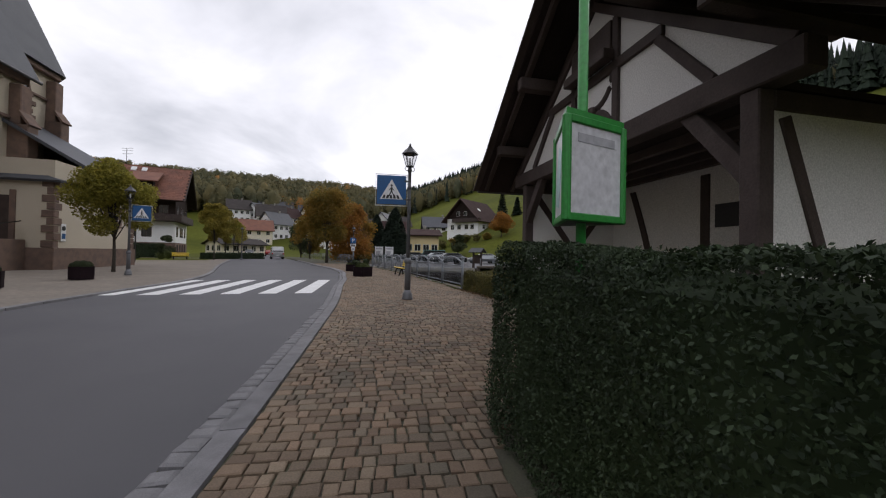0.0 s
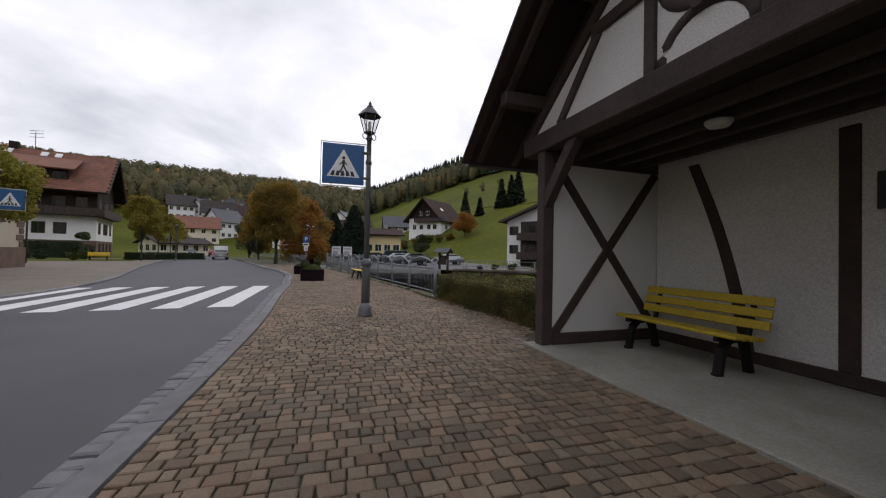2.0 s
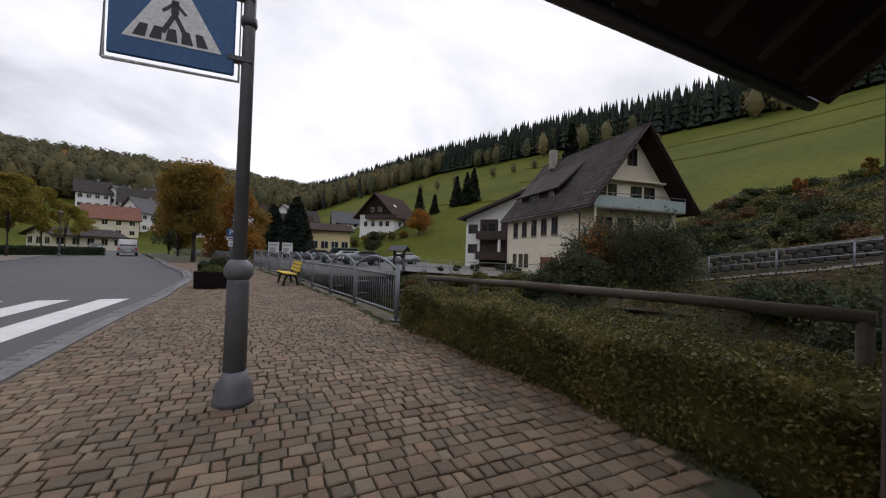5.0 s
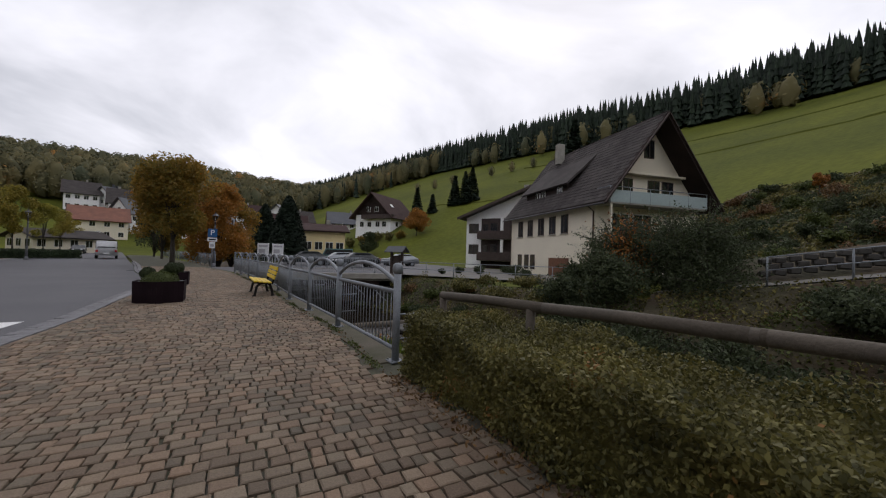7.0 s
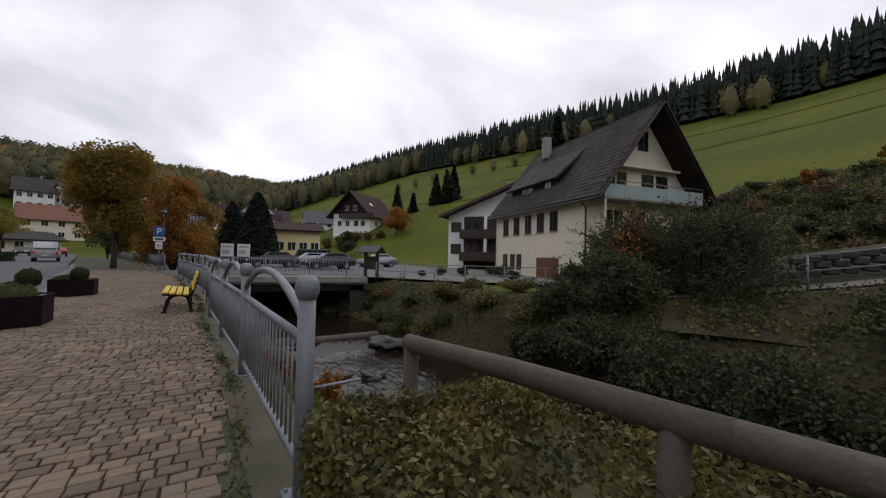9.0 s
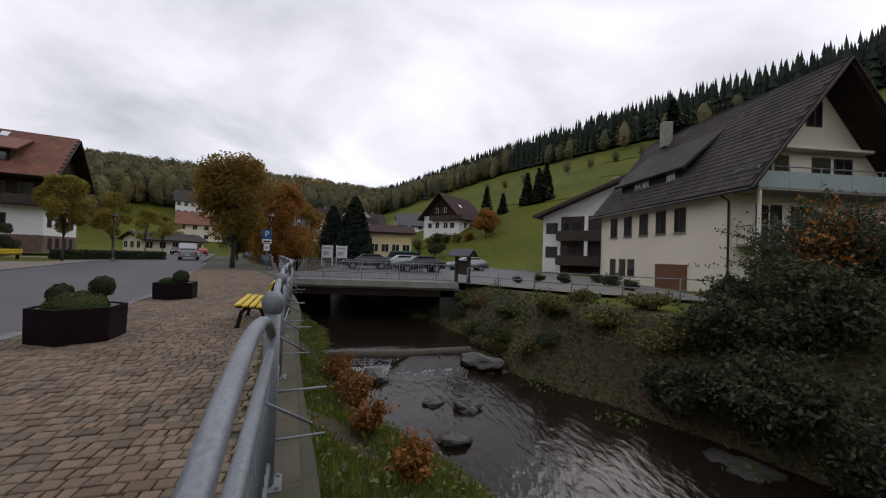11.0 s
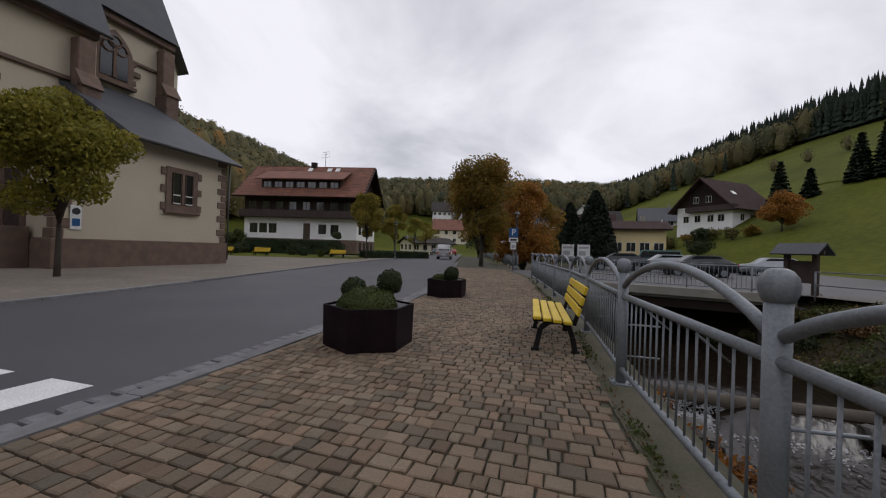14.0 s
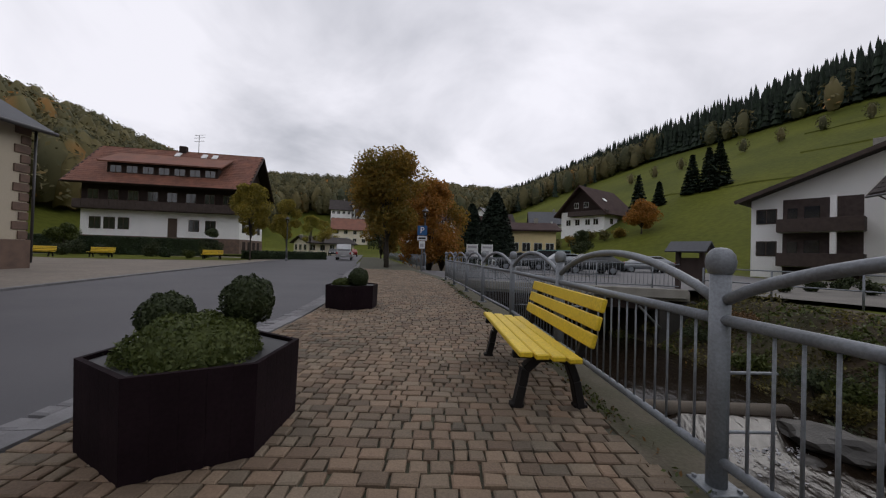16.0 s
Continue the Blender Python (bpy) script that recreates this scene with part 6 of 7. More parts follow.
rock(2.95, 31.5, -2.2, 0.62, 0.35)
rock(-0.6, 30.3, -2.36, 0.4, 0.5)
rock(1.1, 28.5, -2.44, 0.26)
rock(1.95, 28.1, -2.42, 0.27, 0.7)
rock(1.45, 26.5, -2.42, 0.3, 0.5)
rock(6.9, 25.6, -2.5, 0.5, 0.35)
for k in range(26):
    s_ = rng.uniform(0.25, 0.8)
    x_, y_, _, _ = RIVER.at(RIVER.length * (0.52 + 0.33 * rng.random()), rng.choice([-1, 1]) * rng.uniform(0.3, 2.3))
    rock(x_, y_, -2.52, s_ * 0.34)

# ---------------------------------------------------------------- vehicles


def car(x, y, yaw, paint, label, van=False, z=-0.05):
    """A parked car: body lofted along its length, glazing, wheels, lights."""
    e = empty("van" if van else "car", pose(x, y, z, 0, 0, yaw), label, "van" if van else "car", "vehicles of the village")
    L, W = (4.8, 1.85) if van else (4.3, 1.72)
    if van:
        low = [(0, .35), (.02, .95), (.18, 1.1), (.26, 1.9), (.98, 1.92), (1, .35)]
        cab = [(.2, 1.12), (.27, 1.78), (.96, 1.8), (.985, 1.12)]
    else:
        low = [(0, .32), (.01, .72), (.06, .85), (.27, .95), (.42, 1.42), (.74, 1.44), (.93, 1.0), (.99, .92), (1, .35)]
        cab = [(.30, .98), (.425, 1.36), (.73, 1.38), (.89, 1.0)]
    bm = bmesh.new()
    ra = [bm.verts.new((-W / 2 + (0.12 if z_ > 1.0 else 0), (t - .5) * L, z_)) for t, z_ in low]
    rb = [bm.verts.new((W / 2 - (0.12 if z_ > 1.0 else 0), (t - .5) * L, z_)) for t, z_ in low]
    bm.faces.new(ra)
    bm.faces.new(rb[::-1])
    for i in range(len(low)):
        bm.faces.new((ra[i], rb[i], rb[(i + 1) % len(low)], ra[(i + 1) % len(low)]))
    bmesh.ops.recalc_face_normals(bm, faces=bm.faces)
    bmesh.ops.bevel(bm, geom=bm.edges[:], offset=0.05, segments=2, affect="EDGES")
    body = part("body", bm, paint, e, "", True)
    for s in (-1, 1):
        bm = bmesh.new()
        q = [bm.verts.new((s * (W / 2 - 0.055), (t - .5) * L, z_)) for t, z_ in cab]
        q2 = [bm.verts.new((s * (W / 2 - 0.16), (t - .5) * L, z_)) for t, z_ in cab]
        bm.faces.new(q)
        bm.faces.new(q2[::-1])
        for i in range(4):
            bm.faces.new((q[i], q2[i], q2[(i + 1) % 4], q[(i + 1) % 4]))
        bmesh.ops.recalc_face_normals(bm, faces=bm.faces)
        part("side_window", bm, GLASS, body)
    for i0, i1, nm in ((0, 1, "windscreen"), (3, 2, "rear_window")):
        a, b = Vector((0, (cab[i0][0] - .5) * L, cab[i0][1])), Vector((0, (cab[i1][0] - .5) * L, cab[i1][1]))
        out = Vector((0, -1 if i0 == 0 else 1, 0.6)).normalized() * 0.05
        a, b = a + out, b + out
        w = Vector((W / 2 - 0.2, 0, 0))
        bm = slab(a - w, a + w, b + w * 0.92, b - w * 0.92, 0.02)
        bmesh.ops.recalc_face_normals(bm, faces=bm.faces)
        part(nm, bm, GLASS, body)
    for s in (-1, 1):
        part("headlight", box(s * (W / 2 - 0.35) - 0.14, -L / 2 - 0.01, 0.62, s * (W / 2 - 0.35) + 0.14, -L / 2 + 0.08, 0.76, 0.02), SIGNWHITE, body)
        part("tail_light", box(s * (W / 2 - 0.16) - 0.1, L / 2 - 0.08, 0.72, s * (W / 2 - 0.16) + 0.1, L / 2 + 0.012, 0.95, 0.02), SIGNRED, body)
    part("number_plate", box(-0.26, L / 2 - 0.02, 0.5, 0.26, L / 2 + 0.02, 0.62, 0.004), SIGNWHITE, body)
    for sx in (-1, 1):
        for ty in (-0.31, 0.3):
            w = empty("wheel")
            w.parent = e
            w.matrix_local = Matrix.Translation((sx * (W / 2 - 0.1), ty * L, 0.31)) @ Matrix.Rotation(radians(90), 4, "Y")
            part("tyre", lathe([(0.2, -0.1), (0.31, -0.1), (0.315, 0), (0.31, 0.1), (0.2, 0.1)], 18), TYRE, w)
            part("rim", lathe([(0.2, -0.105), (0.21, 0), (0.2, 0.105)], 12), STEEL, w)
    return e


P_RED = mat("red_car_paint", (0.22, 0.012, 0.012), None, 0.3, 2, 20, 0.3, 0.0)
P_DARK = mat("dark_car_paint", (0.016, 0.02, 0.022), None, 0.25, 2, 20, 0.3, 0.0)
P_SILVER = mat("silver_car_paint", (0.30, 0.32, 0.34), None, 0.3, 2, 20, 0.3, 0.0, metal=0.5)
P_WHITE = mat("white_car_paint", (0.62, 0.63, 0.65), None, 0.3, 2, 20, 0.3, 0.0)
P_GREEN = mat("green_van_paint", (0.05, 0.12, 0.11), None, 0.35, 2, 20, 0.3, 0.0)
car(-4.0, 53.5, -75, P_DARK, "dark parked car on the lot")
car(-0.8, 54.5, -75, P_SILVER, "silver parked car on the lot")
car(0.9, 50.5, -72, P_DARK, "dark green parked car on the lot")
car(6.0, 57, -80, P_SILVER, "silver estate car parked on the lot")
car(-1.5, 66, -85, P_GREEN, "green delivery van parked on the lot", True)
car(-26.0, 64, 207, P_WHITE, "white van on the village road", True)
car(-39, 90, 207, P_RED, "red car on the village road")
car(-44, 91, 25, P_DARK, "dark car on the village road")


def notice_board(x, y):
    e = empty("notice_board", pose(x, y, 0.3, 0, 0, 10), "white notice board on two posts at the parking lot", "notice board", "parking lot boards")
    for dx in (-0.55, 0.55):
        part("post", box(dx - 0.04, 0, -0.4, dx + 0.04, 0.06, 1.9, 0.01), SIGNWHITE, e)
    b = part("board", box(-0.6, -0.04, 0.5, 0.6, 0, 1.85, 0.01), SIGNWHITE, e)
    part("print_bar", box(-0.45, -0.05, 1.45, 0.45, -0.041, 1.65), GREYBAR, b)
    part("print_bar", box(-0.45, -0.05, 0.75, 0.2, -0.041, 1.2), GREYBAR, b)


notice_board(-9.2, 60.2)
notice_board(-7.7, 60.5)


def slope_path():
    """Garden path climbing beside the stream on a grassy ramp, with a rail and a low dry wall."""
    line = smooth_line([(11.6, 26.2), (13.2, 24.0), (15.6, 21.6), (18.6, 19.0), (23.5, 15.6)], 0.6)
    high = np.interp(np.arange(len(line)) / (len(line) - 1), [0, 0.25, 1], [0.1, 0.75, 2.9])
    v, f, pv, pf = [], [], [], []
    for i, (x, y) in enumerate(line):
        d = line[min(i + 1, len(line) - 1)] - line[max(i - 1, 0)]
        nx_, ny_ = d[1] / np.hypot(*d), -d[0] / np.hypot(*d)
        bump = 0.12 * math.sin(i * 1.7)
        for o, z in ((2.6 + bump, -0.6), (0.85, high[i] - 0.03), (-0.85, high[i] - 0.03), (-3.2, high[i] + 0.9)):
            v.append((x + nx_ * o, y + ny_ * o, z))
        for o in (0.7, -0.7):
            pv.append((x + nx_ * o, y + ny_ * o, high[i] + 0.02))
        if i:
            for k in range(3):
                f.append(((i - 1) * 4 + k, i * 4 + k, i * 4 + k + 1, (i - 1) * 4 + k + 1))
            pf.append((2 * i - 2, 2 * i, 2 * i + 1, 2 * i - 1))
    tagged(raw("path_bank", v, f, BANK), "brown grassy ramp under the garden path", "bank", kind="structure")
    tagged(raw("garden_path", pv, pf, GRAVEL), "pale gravel garden path climbing the slope", "path", kind="structure")
    e = empty("garden_wall", None, "low grey dry stone wall beside the garden path", "wall")
    g = np.random.default_rng(5)
    for row in range(3):
        for k in range(24):
            t = 0.22 + 0.6 * (k + 0.5 * (row % 2)) / 24
            i = t * (len(line) - 1)
            x, y = np.interp(i, np.arange(len(line)), line[:, 0]) + 0.75, np.interp(i, np.arange(len(line)), line[:, 1]) + 0.85
            b = part("stone", box(-0.17, -0.14, 0, 0.17, 0.14, 0.22, 0.04), STONE, e)
            b.matrix_local = pose(x, y, float(np.interp(i, np.arange(len(line)), high)) + 0.2 + row * 0.22, g.normal() * 3, g.normal() * 3, -41 + g.normal() * 5)
    plain_railing((13.0, 23.2, 0.7), (18.0, 18.6, 1.75), "thin grey garden rail beside the climbing path", 0.85, 0.14, 2)
    gp_ = np.column_stack([g.uniform(0, len(line) - 1, 5000), g.uniform(0.8, 2.6, 5000)])
    xs, ys = np.interp(gp_[:, 0], np.arange(len(line)), line[:, 0]), np.interp(gp_[:, 0], np.arange(len(line)), line[:, 1])
    hz = np.interp(gp_[:, 0], np.arange(len(line)), high)
    drop = (gp_[:, 1] - 0.8) / 1.8
    pts = np.column_stack([xs - 0.7 * gp_[:, 1], ys - 0.7 * gp_[:, 1], hz * (1 - drop) - 0.6 * drop + 0.05 + 0.12 * g.random(5000)])
    tagged(leaves("ramp_plants", pts, 0.06, HEDGE2_LEAF, None, 0.3, np.tile([0, 0, 1.0], (5000, 1))), "low weeds on the ramp below the garden path", "plants", kind="stuff")


slope_path()

# ---------------------------------------------------------------- hedges, trees, plants


def hedge(name, base, L, D, H, material, n, size, label, ragged=0.05, core_m=None):
    """A hedge along local x, D deep towards +y: dark core and many leaves on its faces."""
    e = empty(name, base, label, "hedge")
    part("core", box(0.13, 0.13, 0, L - 0.13, D - 0.13, H - 0.14, 0.03), core_m or material, e)
    areas = np.array([L * H, L * H * 0.12, L * D, D * H * 3, D * H])
    cnt = (n * areas / areas.sum()).astype(int)
    P, N = [], []
    for k, c in enumerate(cnt):
        u, v = rng.random(c), rng.random(c)
        dep = np.abs(rng.normal(size=c)) * ragged
        bulge = 0.05 * np.sin(u * L * 3.1 + v * 4) + 0.03 * np.sin(u * L * 8 + v * 9)
        dep = dep - bulge
        o = np.zeros(c)
        if k == 0:
            P.append(np.stack([u * L, o + dep, v * H], 1)); N.append(np.tile([0, -1, 0.2], (c, 1)))
        elif k == 1:
            P.append(np.stack([u * L, D - dep, v * H], 1)); N.append(np.tile([0, 1, 0.2], (c, 1)))
        elif k == 2:
            P.append(np.stack([u * L, v * D, H - dep], 1)); N.append(np.tile([0, 0, 1], (c, 1)))
        elif k == 3:
            P.append(np.stack([o + dep, u * D, v * H], 1)); N.append(np.tile([-1, 0, 0.2], (c, 1)))
        else:
            P.append(np.stack([L - dep, u * D, v * H], 1)); N.append(np.tile([1, 0, 0.2], (c, 1)))
    tagged(leaves("foliage", np.vstack(P), size, material, e, 0.3, np.vstack(N)), kind="stuff")
    return e


hedge("clipped_hedge", frame_axes((-0.2, 8.1, 0), (0.172, -0.985)), 7.5, 1.7, 1.31, HEDGE_LEAF, 270000, 0.0115, "dense dark green clipped hedge beside the pavement", 0.035)
hedge("low_hedge", frame_axes((0.36, 18.42, -0.1), (0.26, -0.966)), 5.6, 1.3, 0.74, HEDGE2_LEAF, 130000, 0.018, "low mixed green and reddish hedge before the log rail", 0.17)
hedge("garden_hedge", frame_axes((-52.5, 47.2, 0), (0.82, 0.57)), 17, 1.6, 1.9, HEDGE_LEAF, 16000, 0.08, "dark green garden hedge before the red-roofed house", 0.12)
hedge("garden_hedge", frame_axes((-30.0, 52.5, 0), (0.40, 0.92)), 9, 1.2, 0.8, HEDGE_LEAF, 6000, 0.07, "low dark green front garden hedge", 0.1)


def tree(x, y, h, crown_r, crown_h, trunk_h, material, n, leaf, label, clumps=16, trunk_r=0.12, name="tree", z=None, group="", seed=0, top=0.8):
    """Tapered trunk with limbs and a crown of leaf clumps."""
    g = np.random.default_rng(int(abs(x * 13 + y * 7)) + seed)
    zz = (ground_z(x, y) if z is None else z)
    e = empty(name, pose(x, y, zz), label, "tree", group)
    bm = tube([(0, 0, -0.3), (0.02, 0.01, trunk_h * 0.5), (-0.03, 0.03, trunk_h), (0.02, 0.0, trunk_h + crown_h * 0.6)], trunk_r, 10, None, trunk_r * 0.35)
    cents = []
    for k in range(clumps):
        a = g.uniform(0, 2 * math.pi)
        t = g.random()
        zc = trunk_h + crown_h * (0.12 + 0.78 * t)
        wid = math.sin(math.pi * min(1.0, (0.16 + top * t))) ** 0.7
        rr = crown_r * wid * g.uniform(0.35, 0.72)
        c = Vector((rr * math.cos(a), rr * math.sin(a), zc))
        cents.append((c, crown_r * g.uniform(0.30, 0.46) * (0.65 + 0.35 * wid)))
        if k % 2 == 0:
            tube([(0, 0, trunk_h * 0.85 + 0.3 * t), tuple(c * 0.5 + Vector((0, 0, zc * 0.45))), tuple(c)], trunk_r * 0.35, 5, bm, trunk_r * 0.08)
    part("trunk", bm, BARK, e, "", True)
    P, N = [], []
    for c, r in cents:
        p, d = lump_points(n // clumps, c, (r, r, r * 0.85), 0.35)
        P.append(p); N.append(d)
    tagged(leaves("crown", np.vstack(P), leaf, material, e, 0.25, np.vstack(N)), kind="stuff")
    return e


tree(-17.8, 25.1, 6.2, 2.15, 4.1, 2.0, LINDEN_LEAF, 24000, 0.075, "small round linden with yellowing leaves on the plaza", 26, 0.10, group="street trees")
tree(-27.8, 50.5, 7.6, 2.1, 5.3, 2.2, YELLOW_LEAF, 14000, 0.085, "slender yellow street tree beside the road", 20, 0.09, group="street trees")
tree(-33.0, 62.0, 7.6, 2.2, 5.3, 2.2, YELLOW_LEAF, 11000, 0.095, "yellow street tree beside the road", 18, 0.09, group="street trees")
tree(-40.0, 77.0, 7.6, 2.2, 5.3, 2.2, LINDEN_LEAF, 5000, 0.11, "green-yellow street tree beside the road", 16, 0.09, group="street trees")
tree(-46.0, 90.0, 7.6, 2.3, 5.3, 2.2, YELLOW_LEAF, 4000, 0.12, "yellow street tree beside the road", 16, 0.09, group="street trees")
tree(-54.0, 106.0, 7.6, 2.4, 5.4, 2.2, YELLOW_LEAF, 4000, 0.13, "yellow street tree beside the road", 16, 0.09, group="street trees")
tree(-13.2, 47.5, 8.8, 3.3, 7.0, 2.3, AUTUMN_LEAF, 24000, 0.11, "large broad tree with brown-green autumn leaves beside the pavement", 44, 0.2, group="pavement trees")
tree(-12.2, 55.0, 9.0, 3.3, 8.4, 2.3, ORANGE_LEAF, 15000, 0.13, "large tree turning orange beside the stream", 36, 0.2, group="pavement trees", seed=3)
tree(-12.4, 60.0, 9.0, 3.0, 8.6, 2.2, AUTUMN_LEAF, 9000, 0.13, "orange autumn tree beside the stream", 30, 0.2, group="pavement trees", seed=5)
tree(-21.5, 66.0, 8.5, 3.4, 6.4, 2.2, AUTUMN_LEAF, 9000, 0.15, "dark autumn tree beside the road", 30, 0.2, group="pavement trees", seed=9)
tree(-27, 77.0, 8.0, 3.2, 6.0, 2.2, BUSH_LEAF, 6000, 0.16, "dark green tree beside the road", 26, 0.2, group="pavement trees", seed=11)
tree(15.9, 98.4, 6.5, 3.3, 5.0, 1.2, ORANGE_LEAF, 8000, 0.17, "bright orange tree on the meadow", 28, 0.16)
tree(4.5, 92, 6.0, 2.6, 4.0, 1.4, BUSH_LEAF, 4000, 0.16, "green-brown fruit tree below the chalet", 18, 0.16, group="meadow trees")
tree(-3.5, 98, 6.0, 2.9, 4.6, 1.4, AUTUMN_LEAF, 4000, 0.18, "brownish round tree behind the yellow house", 18, 0.16, group="meadow trees")
tree(-46.5, 47.5, 3.2, 1.3, 2.2, 0.9, HEATH_LEAF, 4000, 0.09, "clipped round green tree before the red-roofed house", 14, 0.07)
tree(-36.5, 54.6, 3.4, 1.4, 2.6, 0.5, BUSH_LEAF, 4000, 0.1, "tall grey-green shrub before the red-roofed house", 14, 0.05, name="shrub")


def conifer(x, y, h, r, label, z=None, group="", material=None, n=1500, name="conifer", card=0.5, tiered=True):
    """Spruce: trunk and tiers of drooping needle fans."""
    g = np.random.default_rng(int(abs(x * 11 + y * 5)))
    zz = ground_z(x, y) if z is None else z
    e = empty(name, pose(x, y, zz), label, "tree", group)
    part("trunk", tube([(0, 0, -0.4), (0, 0, h * 0.97)], 0.02 * h + 0.02, 7, None, 0.01), BARK, e)
    t = g.random(n) ** 1.4
    tier = np.floor(t * h / 0.7) * 0.7 / h + 0.2 / h * g.random(n)
    tier = np.minimum(tier if tiered else t, 0.985)
    rad = r * (1 - tier) ** (0.9 if tiered else 0.62) * (0.25 + 0.75 * g.random(n) ** 0.5)
    a = g.uniform(0, 2 * math.pi, n)
    zc = 0.06 * h + tier * h * 0.94 - rad * 0.25
    P = np.stack([rad * np.cos(a), rad * np.sin(a), zc], 1)
    N = np.stack([np.cos(a) * 0.5, np.sin(a) * 0.5, np.ones(n)], 1)
    tagged(leaves("needles", P, card, material or CONIFER, e, 0.55, N), kind="stuff")
    return e


conifer(39.6, 72.2, 18.5, 4.2, "tall dark spruce behind the houses", card=0.55, n=2600)
for cx_, cy_, ch_, cr_ in ((31.0, 118, 9.0, 2.2), (33.5, 116, 9.6, 2.3), (36.0, 117, 10, 2.6), (18.5, 112, 9.2, 2.3), (24.0, 117, 5.5, 1.5)):
    conifer(cx_, cy_, ch_, cr_, "dark spruce on the meadow slope", group="meadow spruces", card=0.5, n=1500)
for cx_, cy_, ch_, cr_ in ((-12.2, 76, 8.6, 2.9), (-8.2, 71.5, 9.5, 3.3)):
    conifer(cx_, cy_, ch_, cr_, "dense dark green conifer behind the parking lot", group="parking lot conifers", z=0, card=0.2, n=16000, tiered=False)


def bush(x, y, z, rx, ry, rz, material, n, leaf, label, name="bush", lumps=7, group=""):
    e = empty(name, pose(x, y, z), label, "bush", group)
    g = np.random.default_rng(int(abs(x * 17 + y * 3)))
    P, N = [], []
    stems = bmesh.new()
    for k in range(lumps):
        a = g.uniform(0, 2 * math.pi)
        q = g.uniform(0, 0.65)
        c = (rx * q * math.cos(a), ry * q * math.sin(a), rz * g.uniform(0.35, 1.35))
        s = g.uniform(0.38, 0.62)
        p, d = lump_points(n // lumps, c, (rx * s, ry * s, rz * s), 0.15)
        p = p + g.normal(size=p.shape) * 0.07 * rz
        P.append(p); N.append(d)
        tube([(c[0] * 0.2, c[1] * 0.2, -0.3), (c[0] * 0.7, c[1] * 0.7, c[2] * 0.6), c], 0.03, 5, stems, 0.01)
        for q in range(9):
            u = Vector(g.normal(size=3))
            u = Vector((u.x, u.y, abs(u.z) * 1.3 + 0.25)).normalized()
            a0 = Vector(c) + Vector((u.x * rx, u.y * ry, u.z * rz)) * s * 0.7
            L = rz * g.uniform(0.3, 0.75)
            m = max(6, n // lumps // 40)
            tt = g.random(m)
            p = np.array(a0) + np.outer(tt * L, np.array(u)) + np.outer(tt * tt * L * 0.3, (u.x, u.y, -0.5)) + g.normal(size=(m, 3)) * leaf * 0.9
            P.append(p); N.append(np.tile(np.array(u), (m, 1)))
            tube([tuple(a0 - u * L * 0.4), tuple(a0 + u * L * 0.8)], 0.006 + 0.008 * rz, 3, stems, 0.003)
    part("branchwork", stems, BARK, e)
    tagged(leaves("foliage", np.vstack(P), leaf, material, e, 0.2, np.vstack(N)), kind="stuff")
    return e


def bank_bush(x, y, rx, ry, rz, material, n, leaf, label, lumps=9, group="bank bushes"):
    return bush(x, y, ground_z(x, y), rx, ry, rz, material, n, leaf, label, "bush", lumps, group)


DARKB = "large dark green bush on the far bank"
bank_bush(12.3, 28.6, 1.9, 1.9, 1.9, BUSH_LEAF, 26000, 0.048, DARKB, 20)
bank_bush(12.3, 25.2, 2.2, 2.0, 1.8, BUSH_LEAF, 24000, 0.047, DARKB, 20)
bank_bush(14.5, 27.2, 2.2, 2.0, 1.5, BUSH_LEAF, 12000, 0.08, DARKB, 14)
bank_bush(12.6, 20.8, 1.8, 1.8, 0.5, BUSH_LEAF, 9000, 0.06, DARKB, 14)
bank_bush(12.5, 17.0, 2.6, 2.6, 1.5, BUSH_LEAF, 9000, 0.085, DARKB, 14)
for x_, y_, s_ in ((8.2, 27.4, 1.0), (8.0, 25.9, 1.2), (8.4, 23.8, 1.5), (9.6, 26.5, 1.4), (9.4, 22.1, 1.4), (9.9, 20.4, 1.1), (9.6, 28.6, 0.9), (7.0, 27.3, 0.7), (11.2, 18.2, 1.8), (12.6, 14.2, 2.0), (14.5, 10.5, 2.4)):
    bank_bush(x_, y_, s_, s_, s_ * 0.75, BUSH_LEAF, 9000, 0.06, "dark overhanging bush at the water's edge", 12)
bank_bush(11.6, 27.6, 1.2, 1.2, 2.0, RUST_LEAF, 1500, 0.07, "reddish tinged shrub among the bank bushes", 8)
for x_, y_, s_ in ((6.6, 29.8, 0.7), (5.6, 31.6, 0.6), (7.6, 28.4, 0.8), (4.4, 33.6, 0.5), (3.2, 35.0, 0.5), (8.3, 30.6, 0.7), (6.9, 32.4, 0.5)):
    bank_bush(x_, y_, s_ * 1.3, s_ * 1.2, s_ * 0.5, HEDGE2_LEAF if x_ > 5 else HEATH_LEAF, 2600, 0.05, "low green growth on the far bank", 7)
for x_, y_, s_ in ((-1.05, 28.2, 0.5), (-1.5, 29.0, 0.45), (-0.1, 24.6, 0.3), (-0.6, 26.6, 0.42), (0.5, 23.0, 0.3), (-0.9, 27.2, 0.4)):
    bank_bush(x_, y_, s_, s_, s_ * 1.0, RUST_LEAF, 700, 0.04, "rusty autumn shrub on the near bank", 6)
